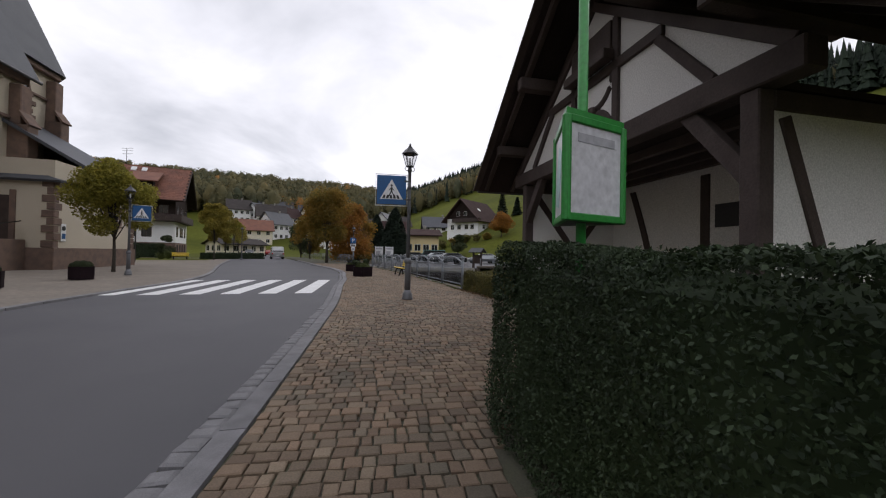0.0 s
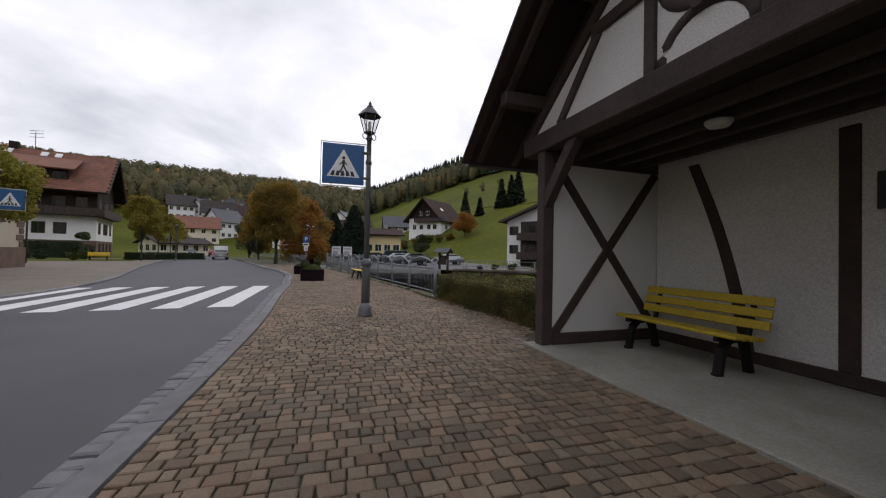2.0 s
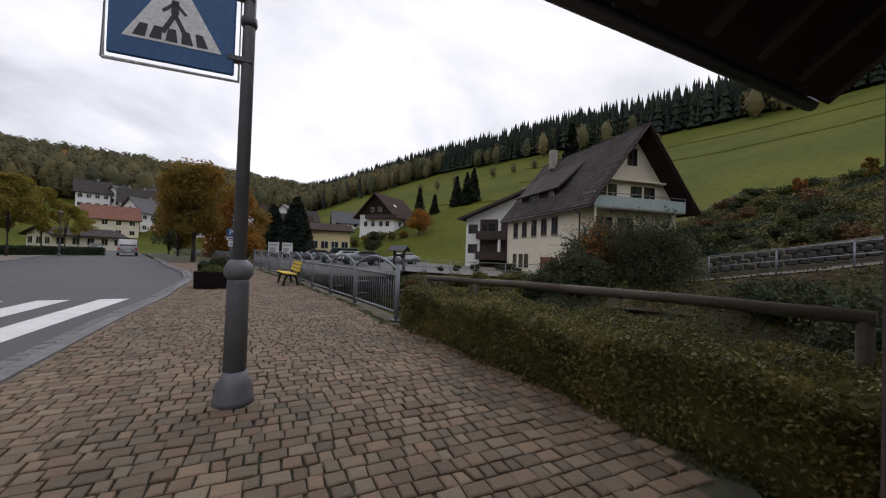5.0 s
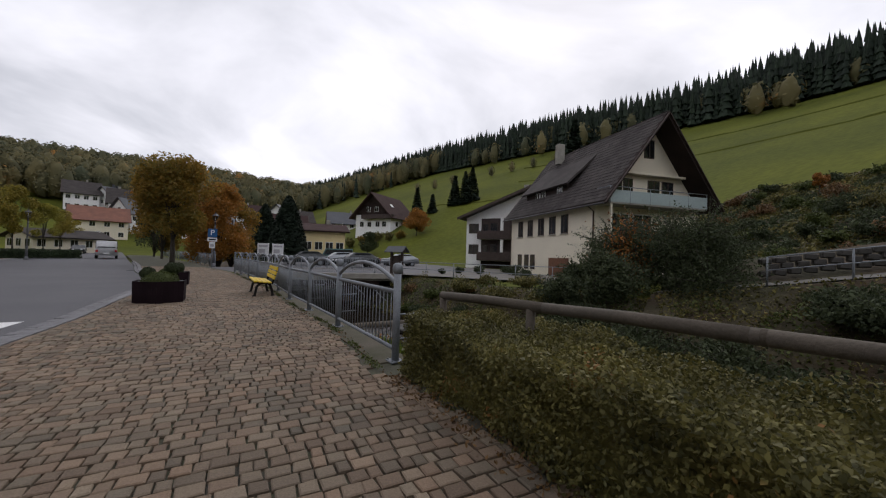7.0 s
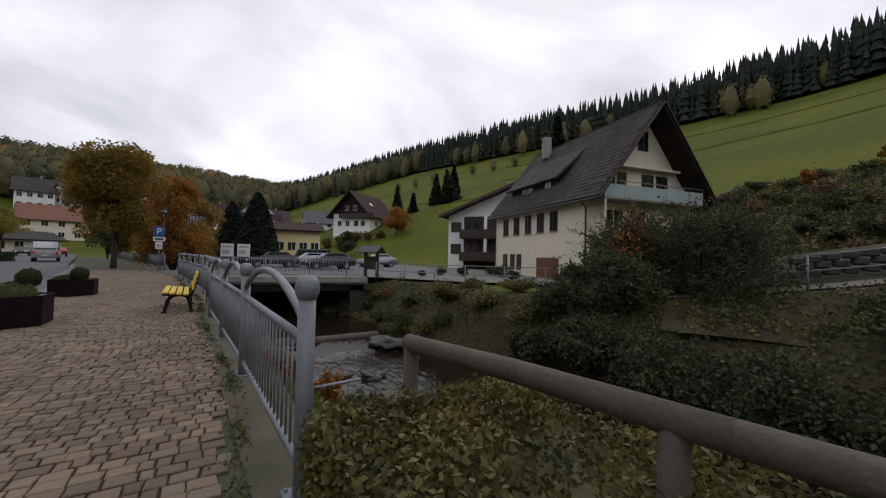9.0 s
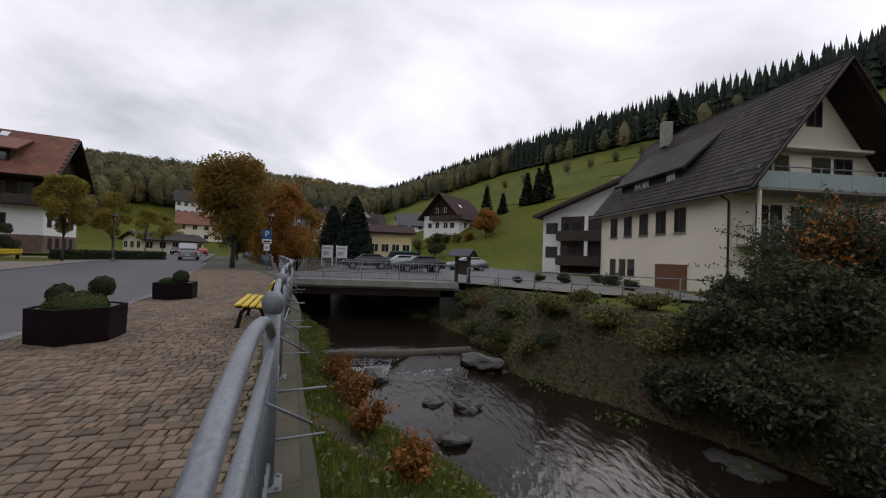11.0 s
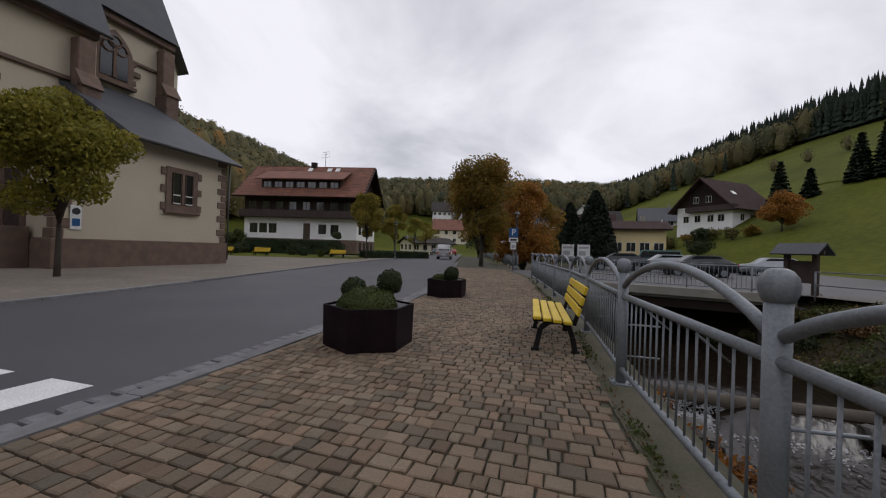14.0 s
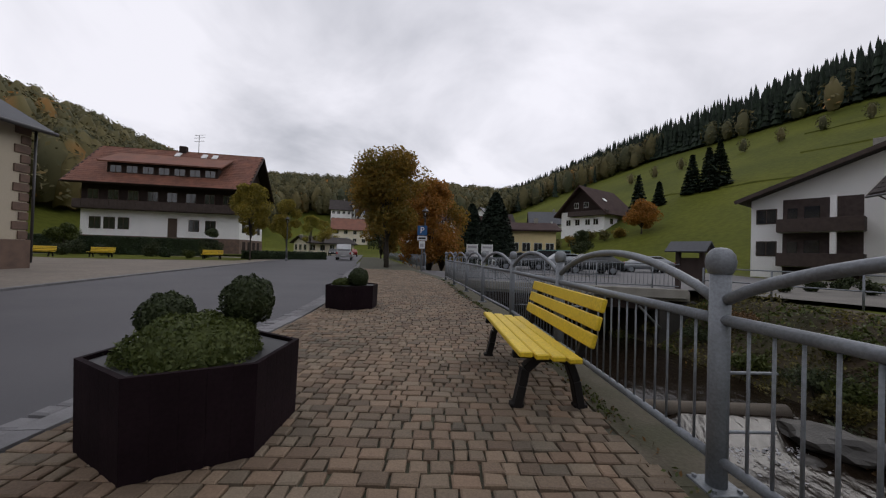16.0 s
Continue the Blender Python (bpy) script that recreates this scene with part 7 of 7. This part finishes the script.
for x_, y_, s_ in ((-1.5, 104, 1.6), (1.0, 107, 1.8), (4.2, 106, 1.5), (7.5, 104, 1.7), (10.0, 101, 1.5), (12.5, 100, 1.4), (0.5, 99, 1.3)):
    bush(x_, y_, ground_z(x_, y_), s_, s_, s_ * 0.7, (BUSH_LEAF, AUTUMN_LEAF, HEDGE2_LEAF)[int(y_) % 3], 1500, 0.15, "bush on the meadow below the chalet", "bush", 7, "chalet bushes")
g_ = np.random.default_rng(17)
for k in range(34):
    s_ = g_.uniform(0.3, 0.65)
    q_ = g_.uniform(0.46, 0.66)
    x_, y_, _, _ = RIVER.at(RIVER.length * q_, -g_.uniform(2.4, 5.2))
    bank_bush(x_, y_, s_ * 1.3, s_ * 1.2, s_ * 0.55, (BUSH_LEAF, HEATH_LEAF, HEDGE2_LEAF, BUSH_LEAF, DEAD_LEAF)[k % 5], 1500, 0.045, "low mixed growth on the far bank", 6)
# garden plants before the houses
for x_, y_, s_ in ((11.6, 36.8, 0.5), (12.2, 39.6, 0.7), (12.9, 42.5, 0.6), (9.6, 40.5, 0.45), (8.2, 41.2, 0.4), (10.8, 43.6, 0.5), (6.6, 40.0, 0.35)):
    bush(x_, y_, 0, s_, s_, s_ * 0.6, BALL_LEAF, 1500, 0.05, "clipped garden shrub beside the yard", "shrub", 6, "yard shrubs")
tagged(raw("lawn", [(-47, 42, -0.015), (-36, 41.5, -0.015), (-27.6, 48.6, -0.015), (-31, 57, -0.015), (-50, 50, -0.015)], [(0, 1, 2, 3, 4)], GRASS), "green lawn before the red-roofed house", "lawn", kind="structure")
for x_, y_, s_, k in ((-44.5, 46.3, 1.0, 0), (-41.5, 47.6, 0.8, 1), (-39.0, 50.2, 1.1, 0), (-34.0, 51.6, 0.7, 2), (-36.5, 49.6, 0.6, 1), (-33.2, 49.2, 0.5, 2), (-47.5, 49.0, 1.2, 0)):
    bush(x_, y_, 0, s_, s_, s_ * 0.75, (BUSH_LEAF, HEDGE_LEAF, HEATH_LEAF)[k], 2200, 0.07, "garden shrub before the red-roofed house", "shrub", 7, "front garden shrubs")
# shrubs on the terrace slope
g_ = np.random.default_rng(4)
for k in range(150):
    x_, y_ = g_.uniform(22, 50), g_.uniform(8, 47)
    s_ = g_.uniform(0.5, 1.4)
    dd_ = float(line_distance(FOOT, np.array([x_]), np.array([y_]))[0])
    if dd_ < 0.5 or dd_ > 26:
        continue
    bush(x_, y_, ground_z(x_, y_), s_, s_, s_ * 0.6, (BUSH_LEAF, HEDGE_LEAF, HEDGE2_LEAF, DEAD_LEAF, BUSH_LEAF, HEATH_LEAF)[k % 6], 900, 0.10, "mixed shrub on the terraced slope", "shrub", 5, "terrace shrubs")
for k in range(9):
    x_, y_ = 51.5 - 1.1 * k, 6 + 4.7 * k
    tree(x_, y_, 3.0, 0.75, 1.9, 0.7, (HEATH_LEAF, BUSH_LEAF, AUTUMN_LEAF, RUST_LEAF)[k % 4], 900, 0.13, "clipped round tree on the meadow edge", 9, 0.08, group="meadow edge trees")

# low cover on the terrace slope, joined
tp = np.column_stack([g_.uniform(18, 52, 60000), g_.uniform(4, 49, 60000)])
td = line_distance(FOOT, tp[:, 0], tp[:, 1])
tp = tp[(td > -3) & (td < 27)]
tm = np.sin(tp[:, 0] * 0.9 + tp[:, 1] * 0.5) + np.sin(tp[:, 1] * 1.1 - tp[:, 0] * 0.4) + g_.normal(size=len(tp)) * 0.6
for sel, ml, lb in ((tm > 0.3, BUSH_LEAF, "dark green ground cover on the terraced slope"), (tm <= 0.3, HEDGE2_LEAF, "brownish ground cover on the terraced slope")):
    q_ = tp[sel]
    tagged(leaves("ground_cover", np.column_stack([q_, terrain(q_[:, 0], q_[:, 1]) + 0.1 + 0.25 * g_.random(len(q_))]), 0.17, ml, None, 0.2, np.tile([0, 0, 1.0], (len(q_), 1))), lb, "plants", kind="stuff")

# grass on the near bank, joined
g_ = np.random.default_rng(8)
gp = np.column_stack([g_.uniform(-4.8, 6.0, 150000), g_.uniform(18.2, 37, 150000)])
dd = line_distance(RIVER, gp[:, 0], gp[:, 1])
edge = np.interp(gp[:, 1], WALK_EDGE.p[:, 1], WALK_EDGE.p[:, 0])
clump = np.sin(gp[:, 0] * 3.1 + 1.7 * np.sin(gp[:, 1] * 1.3)) + np.sin(gp[:, 1] * 2.3 + gp[:, 0])
keep = (dd > 2.25) & (gp[:, 0] > edge + 0.3) & (clump > -1.1 + g_.normal(size=len(gp)) * 0.4)
gp = gp[keep]
gp3 = np.column_stack([gp, terrain(gp[:, 0], gp[:, 1]) + 0.05])
hk = g_.random(len(gp3)) < 0.16
hb = gp3[hk] + np.column_stack([np.zeros((int(hk.sum()), 2)), 0.16 * g_.random(int(hk.sum()))])
tagged(leaves("bank_herbs", hb, 0.038, HEDGE2_LEAF, None, 0.3, np.tile([0, 0, 1.0], (len(hb), 1))), "mixed green and brown herbs in the bank grass", "plants", kind="stuff")
tagged(leaves("grass_tufts", gp3, 0.10, GRASS_BLADE, None, 0.0, None, 0.5, 0.09, 0.72), "rough green grass on the near stream bank", "grass", kind="stuff")
gp = np.column_stack([g_.uniform(-1, 13, 150000), g_.uniform(16, 39, 150000)])
dd = line_distance(RIVER, gp[:, 0], gp[:, 1])
keep = (dd < -1.9) & (dd > -5.6)
gp3 = np.column_stack([gp, terrain(gp[:, 0], gp[:, 1]) + 0.04])[keep]
k_ = g_.random(len(gp3))
gp3[:, 2] += np.maximum(0, np.sin(gp3[:, 0] * 2.9 + 2 * np.sin(gp3[:, 1] * 1.1)) + np.sin(gp3[:, 1] * 3.3 + gp3[:, 0])) * 0.28 * g_.random(len(gp3))
lush = np.sin(gp3[:, 0] * 1.7 + gp3[:, 1] * 0.9) + np.sin(gp3[:, 1] * 2.1 - gp3[:, 0]) > 0.2
tagged(leaves("bank_weeds", gp3[lush & (k_ < 0.35)], 0.062, HEATH_LEAF, None, 0.3, np.tile([0, 0, 1.0], (int((lush & (k_ < 0.35)).sum()), 1))), "broad green weeds on the far stream bank", "plants", kind="stuff")
gp3 = gp3[~lush & (k_ < 0.5) | (k_ > 0.85)]
tagged(leaves("bank_plants", gp3, 0.048, HEDGE2_LEAF, None, 0.3, np.tile([0, 0, 1.0], (len(gp3), 1))), "low weeds and leaves on the far stream bank", "plants", kind="stuff")
# fallen leaves and moss tufts along the wall
fl = np.column_stack([np.zeros(700), g_.uniform(14, 34, 700), np.full(700, 0.012)])
fl[:, 0] = [WALK_EDGE.x_at(v) - 0.12 - abs(g_.normal()) * 0.12 for v in fl[:, 1]]
tagged(leaves("fallen_leaves", fl, 0.016, DEAD_LEAF), "scattered small brown leaves along the pavement edge", "leaves", kind="stuff")

ms = np.column_stack([np.zeros(5000), g_.uniform(18.6, 38, 5000), 0.012 + 0.02 * g_.random(5000)])
ms = ms[np.sin(ms[:, 1] * 2.7) + np.sin(ms[:, 1] * 6.1) + g_.normal(size=len(ms)) * 0.5 > 0.3]
ms[:, 0] = [WALK_EDGE.x_at(v) - 0.2 + g_.normal() * 0.035 for v in ms[:, 1]]
tagged(leaves("moss_tufts", ms, 0.016, HEATH_LEAF), "small moss and weed tufts in the joint beside the railing", "moss", kind="stuff")
hl = np.column_stack([g_.normal(size=900) * 0.09 - 0.1, g_.uniform(0, 4.5, 900), np.full(900, 0.014)])
hl = np.column_stack([0.37 + 0.30 * hl[:, 1] + 0.955 * hl[:, 0], 18.42 - 0.955 * hl[:, 1] + 0.30 * hl[:, 0], hl[:, 2]])
tagged(leaves("fallen_leaves", hl, 0.018, DEAD_LEAF), "scattered brown leaves at the foot of the low hedge", "leaves", kind="stuff")


# ---------------------------------------------------------------- woods on the slopes
def spruce_mass(name, pts, heights, material, label, tiers=6, seg=9):
    """Many far spruces joined: each a spire of ragged drooping skirts."""
    n = len(pts)
    pts, h = np.asarray(pts), np.asarray(heights)
    w = rng.uniform(0.11, 0.16, n) * h
    V, F = [], []
    ang0 = np.arange(seg) * 2 * math.pi / seg
    off = 0
    for k in range(tiers):
        t0 = 0.06 + 0.88 * k / tiers
        t1 = min(1.0, t0 + 1.75 * 0.88 / tiers)
        r = w * (1 - t0) ** 0.85
        jag = rng.uniform(0.55, 1.15, (n, seg))
        a = ang0[None] + rng.uniform(0, 6.3, (n, 1))
        ring = np.stack([pts[:, 0:1] + r[:, None] * jag * np.cos(a), pts[:, 1:2] + r[:, None] * jag * np.sin(a), pts[:, 2:3] + (h * t0)[:, None] - r[:, None] * 0.25 * (jag - 0.6)], 2)
        apex = np.stack([pts[:, 0], pts[:, 1], pts[:, 2] + h * t1], 1)[:, None]
        V.append(np.concatenate([apex, ring], 1).reshape(-1, 3))
        base = off + np.arange(n)[:, None] * (seg + 1)
        i = np.arange(seg)[None]
        F.append(np.stack([base + 0 * i, base + 1 + i, base + 1 + (i + 1) % seg], 2).reshape(-1, 3))
        off += n * (seg + 1)
    return tagged(raw(name, np.vstack(V), np.vstack(F).tolist(), material), label, "woods", kind="stuff")


def wood_mass(name, pts, heights, material, label, cards=64, size=None):
    """Many far broad trees joined: each a lumpy mass with leaf cards round it."""
    P, N = [], []
    n = len(pts)
    pts, h = np.asarray(pts), np.asarray(heights)
    seg, rows = 8, 6
    a = np.arange(seg) * 2 * math.pi / seg
    V, F = [], []
    for j in range(rows):
        t = j / (rows - 1)
        r = 0.23 * h[:, None] * math.sin(math.pi * (0.12 + 0.82 * t)) ** 0.7 * rng.uniform(0.65, 1.1, (n, seg))
        V.append(np.stack([pts[:, 0:1] + r * np.cos(a), pts[:, 1:2] + r * np.sin(a), pts[:, 2:3] + h[:, None] * (0.08 + 0.84 * t + rng.normal(size=(n, seg)) * 0.03)], 2))
    V = np.stack(V, 1).reshape(-1, 3)
    base = np.arange(n)[:, None, None] * seg * rows
    j, i = np.arange(rows - 1)[None, :, None], np.arange(seg)[None, None]
    F = np.stack([base + j * seg + i, base + j * seg + (i + 1) % seg, base + (j + 1) * seg + (i + 1) % seg, base + (j + 1) * seg + i], 3).reshape(-1, 4)
    top = (np.arange(n)[:, None] * seg * rows + (rows - 1) * seg + np.arange(seg)[None]).tolist()
    ob = raw(name, V, F.tolist() + top, material)
    ob.data.polygons.foreach_set("use_smooth", [True] * len(ob.data.polygons))
    tagged(ob, label, "woods", kind="stuff")
    for (x_, y_, z_), h_ in zip(pts, h):
        t = rng.random(cards)
        r_ = 0.38 * h_ * np.sqrt(np.maximum(0.02, 1 - (2 * t - 1.0) ** 2)) * rng.uniform(0.75, 1.05, cards)
        b = rng.uniform(0, 2 * math.pi, cards)
        P.append(np.stack([x_ + r_ * np.cos(b), y_ + r_ * np.sin(b), z_ + h_ * (0.1 + 0.88 * t)], 1))
        N.append(np.stack([np.cos(b), np.sin(b), np.full(cards, 0.8)], 1))
    tagged(leaves("leaf_cover", np.vstack(P), size or 0.8, material, ob, 0.5, np.vstack(N), 0.6, 0.5, 0.0), kind="stuff")
    return ob


def scatter(n, test, x0, x1, y0, y1, seed):
    g = np.random.default_rng(seed)
    x, y = g.uniform(x0, x1, n * 6), g.uniform(y0, y1, n * 6)
    k = np.where(test(x, y))[0][:n]
    return np.column_stack([x[k], y[k], terrain(x[k], y[k])])


def foot_d(x, y):
    return line_distance(FOOT, x, y)


fp = scatter(10000, lambda x, y: (foot_d(x, y) > 120) & (foot_d(x, y) < 185), -40, 330, -160, 460, 21)
spruce_mass("spruce_forest", fp, 12 + 8 * rng.random(len(fp)) ** 1.6, CONIFER, "dark spruce forest along the top of the slope")
fp = scatter(120, lambda x, y: (foot_d(x, y) > 110) & (foot_d(x, y) < 130), 20, 260, -60, 330, 22)
wood_mass("forest_edge", fp, 8 + 4 * rng.random(len(fp)), WOODS, "mixed autumn trees along the forest edge", 60)
fp = scatter(1100, lambda x, y: (foot_d(x, y) > 30) & (foot_d(x, y) < 150) & (y > 235), -160, 160, 230, 480, 23)
wood_mass("valley_woods", fp, 10 + 5 * rng.random(len(fp)), WOODS, "mixed woods on the far slope", 130, 0.62)
fp = scatter(1500, lambda x, y: (-0.44 * x + 0.9 * y > 205) & (-0.44 * x + 0.9 * y < 330) & (foot_d(x, y) < 40), -260, 20, 60, 420, 24)
wood_mass("closing_woods", fp, 10 + 5 * rng.random(len(fp)), WOODS, "mixed autumn woods on the closing hill", 130, 0.62)
fp = scatter(1300, lambda x, y: (line_distance(LEFTFOOT, x, y) < -14) & (line_distance(LEFTFOOT, x, y) > -75) & (-0.44 * x + 0.9 * y < 215), -230, -50, -40, 260, 25)
wood_mass("left_woods", fp, 9 + 6 * rng.random(len(fp)), WOODS, "dark mixed woods on the slope behind the church", 90, 0.5)
fp = scatter(420, lambda x, y: (foot_d(x, y) > 60) & (foot_d(x, y) < 150) & (y > 235), -160, 160, 230, 480, 27)
spruce_mass("valley_spruces", fp, 10 + 6 * rng.random(len(fp)), CONIFER, "dark spruces among the woods on the far slope")
# row of small trees on the meadow's crest
cr = [(30 + 6.5 * k, 172 - 5.2 * k) for k in range(12)]
fp = np.array([(a, b, ground_z(a, b)) for a, b in cr])
wood_mass("crest_trees", fp, np.full(len(fp), 4.2), WOODS, "row of small fruit trees on the meadow crest", 110, 0.3)

# low unmown terrace banks across the meadow
def meadow_bank(s0, y0, y1):
    v, f = [], []
    ys = np.arange(y0, y1, 2.0)
    for y_ in ys:
        i_ = int(np.argmin(np.abs(FOOT.p[:, 1] - y_)))
        a_, b_ = FOOT.p[max(i_ - 1, 0)], FOOT.p[min(i_ + 1, len(FOOT.p) - 1)]
        d_ = (b_ - a_) / np.linalg.norm(b_ - a_)
        f_ = (y_ - FOOT.p[i_, 1]) / (d_[1] if abs(d_[1]) > 0.2 else 1)
        o_ = s0 + 3 * math.sin(y_ * 0.05) + 0.4 * math.sin(y_ * 0.7)
        for w_, h_ in ((-0.9, -0.8), (-0.2, 0.28 + 0.08 * math.sin(y_ * 1.3)), (0.9, -0.4)):
            x2, y2 = FOOT.p[i_, 0] + d_[0] * f_ + d_[1] * (o_ + w_), FOOT.p[i_, 1] + d_[1] * f_ - d_[0] * (o_ + w_)
            v.append((x2, y2, ground_z(x2, y2) + h_))
    for k in range(len(ys) - 1):
        for j in range(2):
            q = k * 3 + j
            f.append((q, q + 1, q + 4, q + 3))
    tagged(raw("meadow_bank", v, f, ROUGHGRASS), "low darker unmown bank across the meadow", "bank", kind="structure")


for s0, y0, y1 in ((64, -40, 85), (88, -60, 95), (44, 62, 108)):
    meadow_bank(s0, y0, y1)

# mountain at the valley's end; its haze lies in the surface colour, no fog
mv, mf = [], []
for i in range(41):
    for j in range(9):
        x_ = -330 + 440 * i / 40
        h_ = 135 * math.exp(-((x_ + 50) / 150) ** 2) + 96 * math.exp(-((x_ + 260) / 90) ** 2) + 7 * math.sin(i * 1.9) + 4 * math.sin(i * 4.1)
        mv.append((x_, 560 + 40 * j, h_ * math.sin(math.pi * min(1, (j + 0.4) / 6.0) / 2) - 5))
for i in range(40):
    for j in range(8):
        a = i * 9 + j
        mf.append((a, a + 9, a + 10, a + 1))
tagged(raw("far_mountain", mv, mf, HAZETINT), "wooded mountain at the valley's end with pale blue haze in its colour", "mountain", kind="structure")

# ---------------------------------------------------------------- kerb and pavers
kerb = empty("kerb", None, "pale granite kerb with a row of setts along the road", "kerb", kind="structure")
kb = bmesh.new()
s_ = 12.0
while s_ < 78:
    L_ = rng.uniform(0.95, 1.05)
    p = [ROAD_EDGE.at(s_ + o, w)[:2] for o, w in ((0.006, 0.19), (L_ - 0.006, 0.19), (L_ - 0.006, 0.37), (0.006, 0.37))]
    slab((*p[3], 0.012), (*p[2], 0.012), (*p[1], 0.004), (*p[0], 0.004), 0.12, kb)
    s_ += L_
bmesh.ops.recalc_face_normals(kb, faces=kb.faces)
tagged(part("kerb_stone", kb, GRANITE, kerb), kind="stuff")
# far kerb line
fk = bmesh.new()
s_ = 5.0
while s_ < 85:
    p = [FAR_EDGE.at(s_ + o, w)[:2] for o, w in ((0.01, -0.2), (0.99, -0.2), (0.99, 0.0), (0.01, 0.0))]
    slab((*p[0], 0.0), (*p[1], 0.0), (*p[2], 0.0), (*p[3], 0.0), 0.1, fk)
    s_ += 1.0
bmesh.ops.recalc_face_normals(fk, faces=fk.faces)
far_kerb = empty("far_kerb", None, "pale granite kerb along the church plaza", "kerb", kind="structure")
tagged(part("kerb_stone", fk, GRANITE, far_kerb), kind="stuff")


def sett_data(p, z, bev):
    """One stone from its four plan corners: chamfered top, sides."""
    c = sum((Vector((*q, 0)) for q in p), Vector()) / 4
    v = [(q[0], q[1], -0.05) for q in p] + [(q[0], q[1], z - bev) for q in p]
    v += [(q[0] + (c.x - q[0]) * bev * 2.2 / max(0.02, math.hypot(c.x - q[0], c.y - q[1])), q[1] + (c.y - q[1]) * bev * 2.2 / max(0.02, math.hypot(c.x - q[0], c.y - q[1])), z) for q in p]
    f = [(8, 9, 10, 11)]
    for i in range(4):
        j = (i + 1) % 4
        f += [(i, j, 4 + j, 4 + i), (4 + i, 4 + j, 8 + j, 8 + i)]
    return v, f


def joined(name, stones, material, parent):
    V, F = [], []
    for v, f in stones:
        o = len(V)
        V += v
        F += [tuple(i + o for i in q) for q in f]
    return raw(name, V, F, material, parent)


g_ = np.random.default_rng(31)
near, rest = [], []
s_ = 12.0
while s_ < 75:
    L_ = g_.uniform(0.13, 0.2)
    j = g_.normal(size=8) * 0.009
    p = [ROAD_EDGE.at(s_ + o, w)[:2] for o, w in ((0.012 + j[0], 0.02 + j[1]), (L_ - 0.012 + j[2], 0.02 + j[3]), (L_ - 0.012 + j[4], 0.172), (0.012 + j[5], 0.172))]
    p = p[::-1]
    if len(near) < 150 and 27 < s_:
        near.append((p, 0.0 + g_.normal() * 0.004))
    else:
        rest.append(sett_data(p, 0.0 + g_.normal() * 0.004, 0.012))
    s_ += L_
for p, z in near:
    v, f = sett_data(p, z, 0.012)
    raw("sett", v, f, GRANITE, kerb)
tagged(joined("setts", rest, GRANITE, kerb), kind="stuff")

near, rest = [], []
s_ = 14.0
while s_ < 70:
    step = 0.116 if s_ < 55 else 0.18
    off = 0.385
    x0, y0, dx, dy = ROAD_EDGE.at(s_)
    wid = WALK_EDGE.x_at(y0) - x0
    if 8.3 < y0 < 13.2:
        wid = max(wid, 3.9)
    wid = wid * abs(dy) + 0.7
    o = off
    while o < wid and o < 9:
        w = (0.085, 0.116, 0.152)[g_.integers(0, 3)] * (1 if s_ < 55 else 1.3)
        jit = g_.normal(size=8) * 0.004
        q = [(s_ + 0.006 + jit[0], o + 0.006 + jit[1]), (s_ + step - 0.006 + jit[2], o + 0.006 + jit[3]), (s_ + step - 0.006 + jit[4], o + w - 0.006 + jit[5]), (s_ + 0.006 + jit[6], o + w - 0.006 + jit[7])]
        p = [ROAD_EDGE.at(a, b)[:2] for a, b in q][::-1]
        mx, my = p[0]
        lim = WALK_EDGE.x_at(my)
        inside = mx < lim - (0.22 if my > 18.4 else 0.0) or (8.35 < my < 13.0 and mx < 1.15 + 0.19 * (12.93 - my) - 0.15)
        if -2 < my < 44 and inside:
            z = 0.006 + g_.normal() * 0.0025
            if len(near) < 300 and 23.2 < my and my < 26:
                near.append((p, z))
            else:
                rest.append(sett_data(p, z, 0.006))
        o += w
    s_ += step
for p, z in near:
    v, f = sett_data(p, z, 0.006)
    raw("paver", v, f, PAVER_ONE, pavement)
tagged(joined("pavers", rest, PAVER, pavement), kind="stuff")
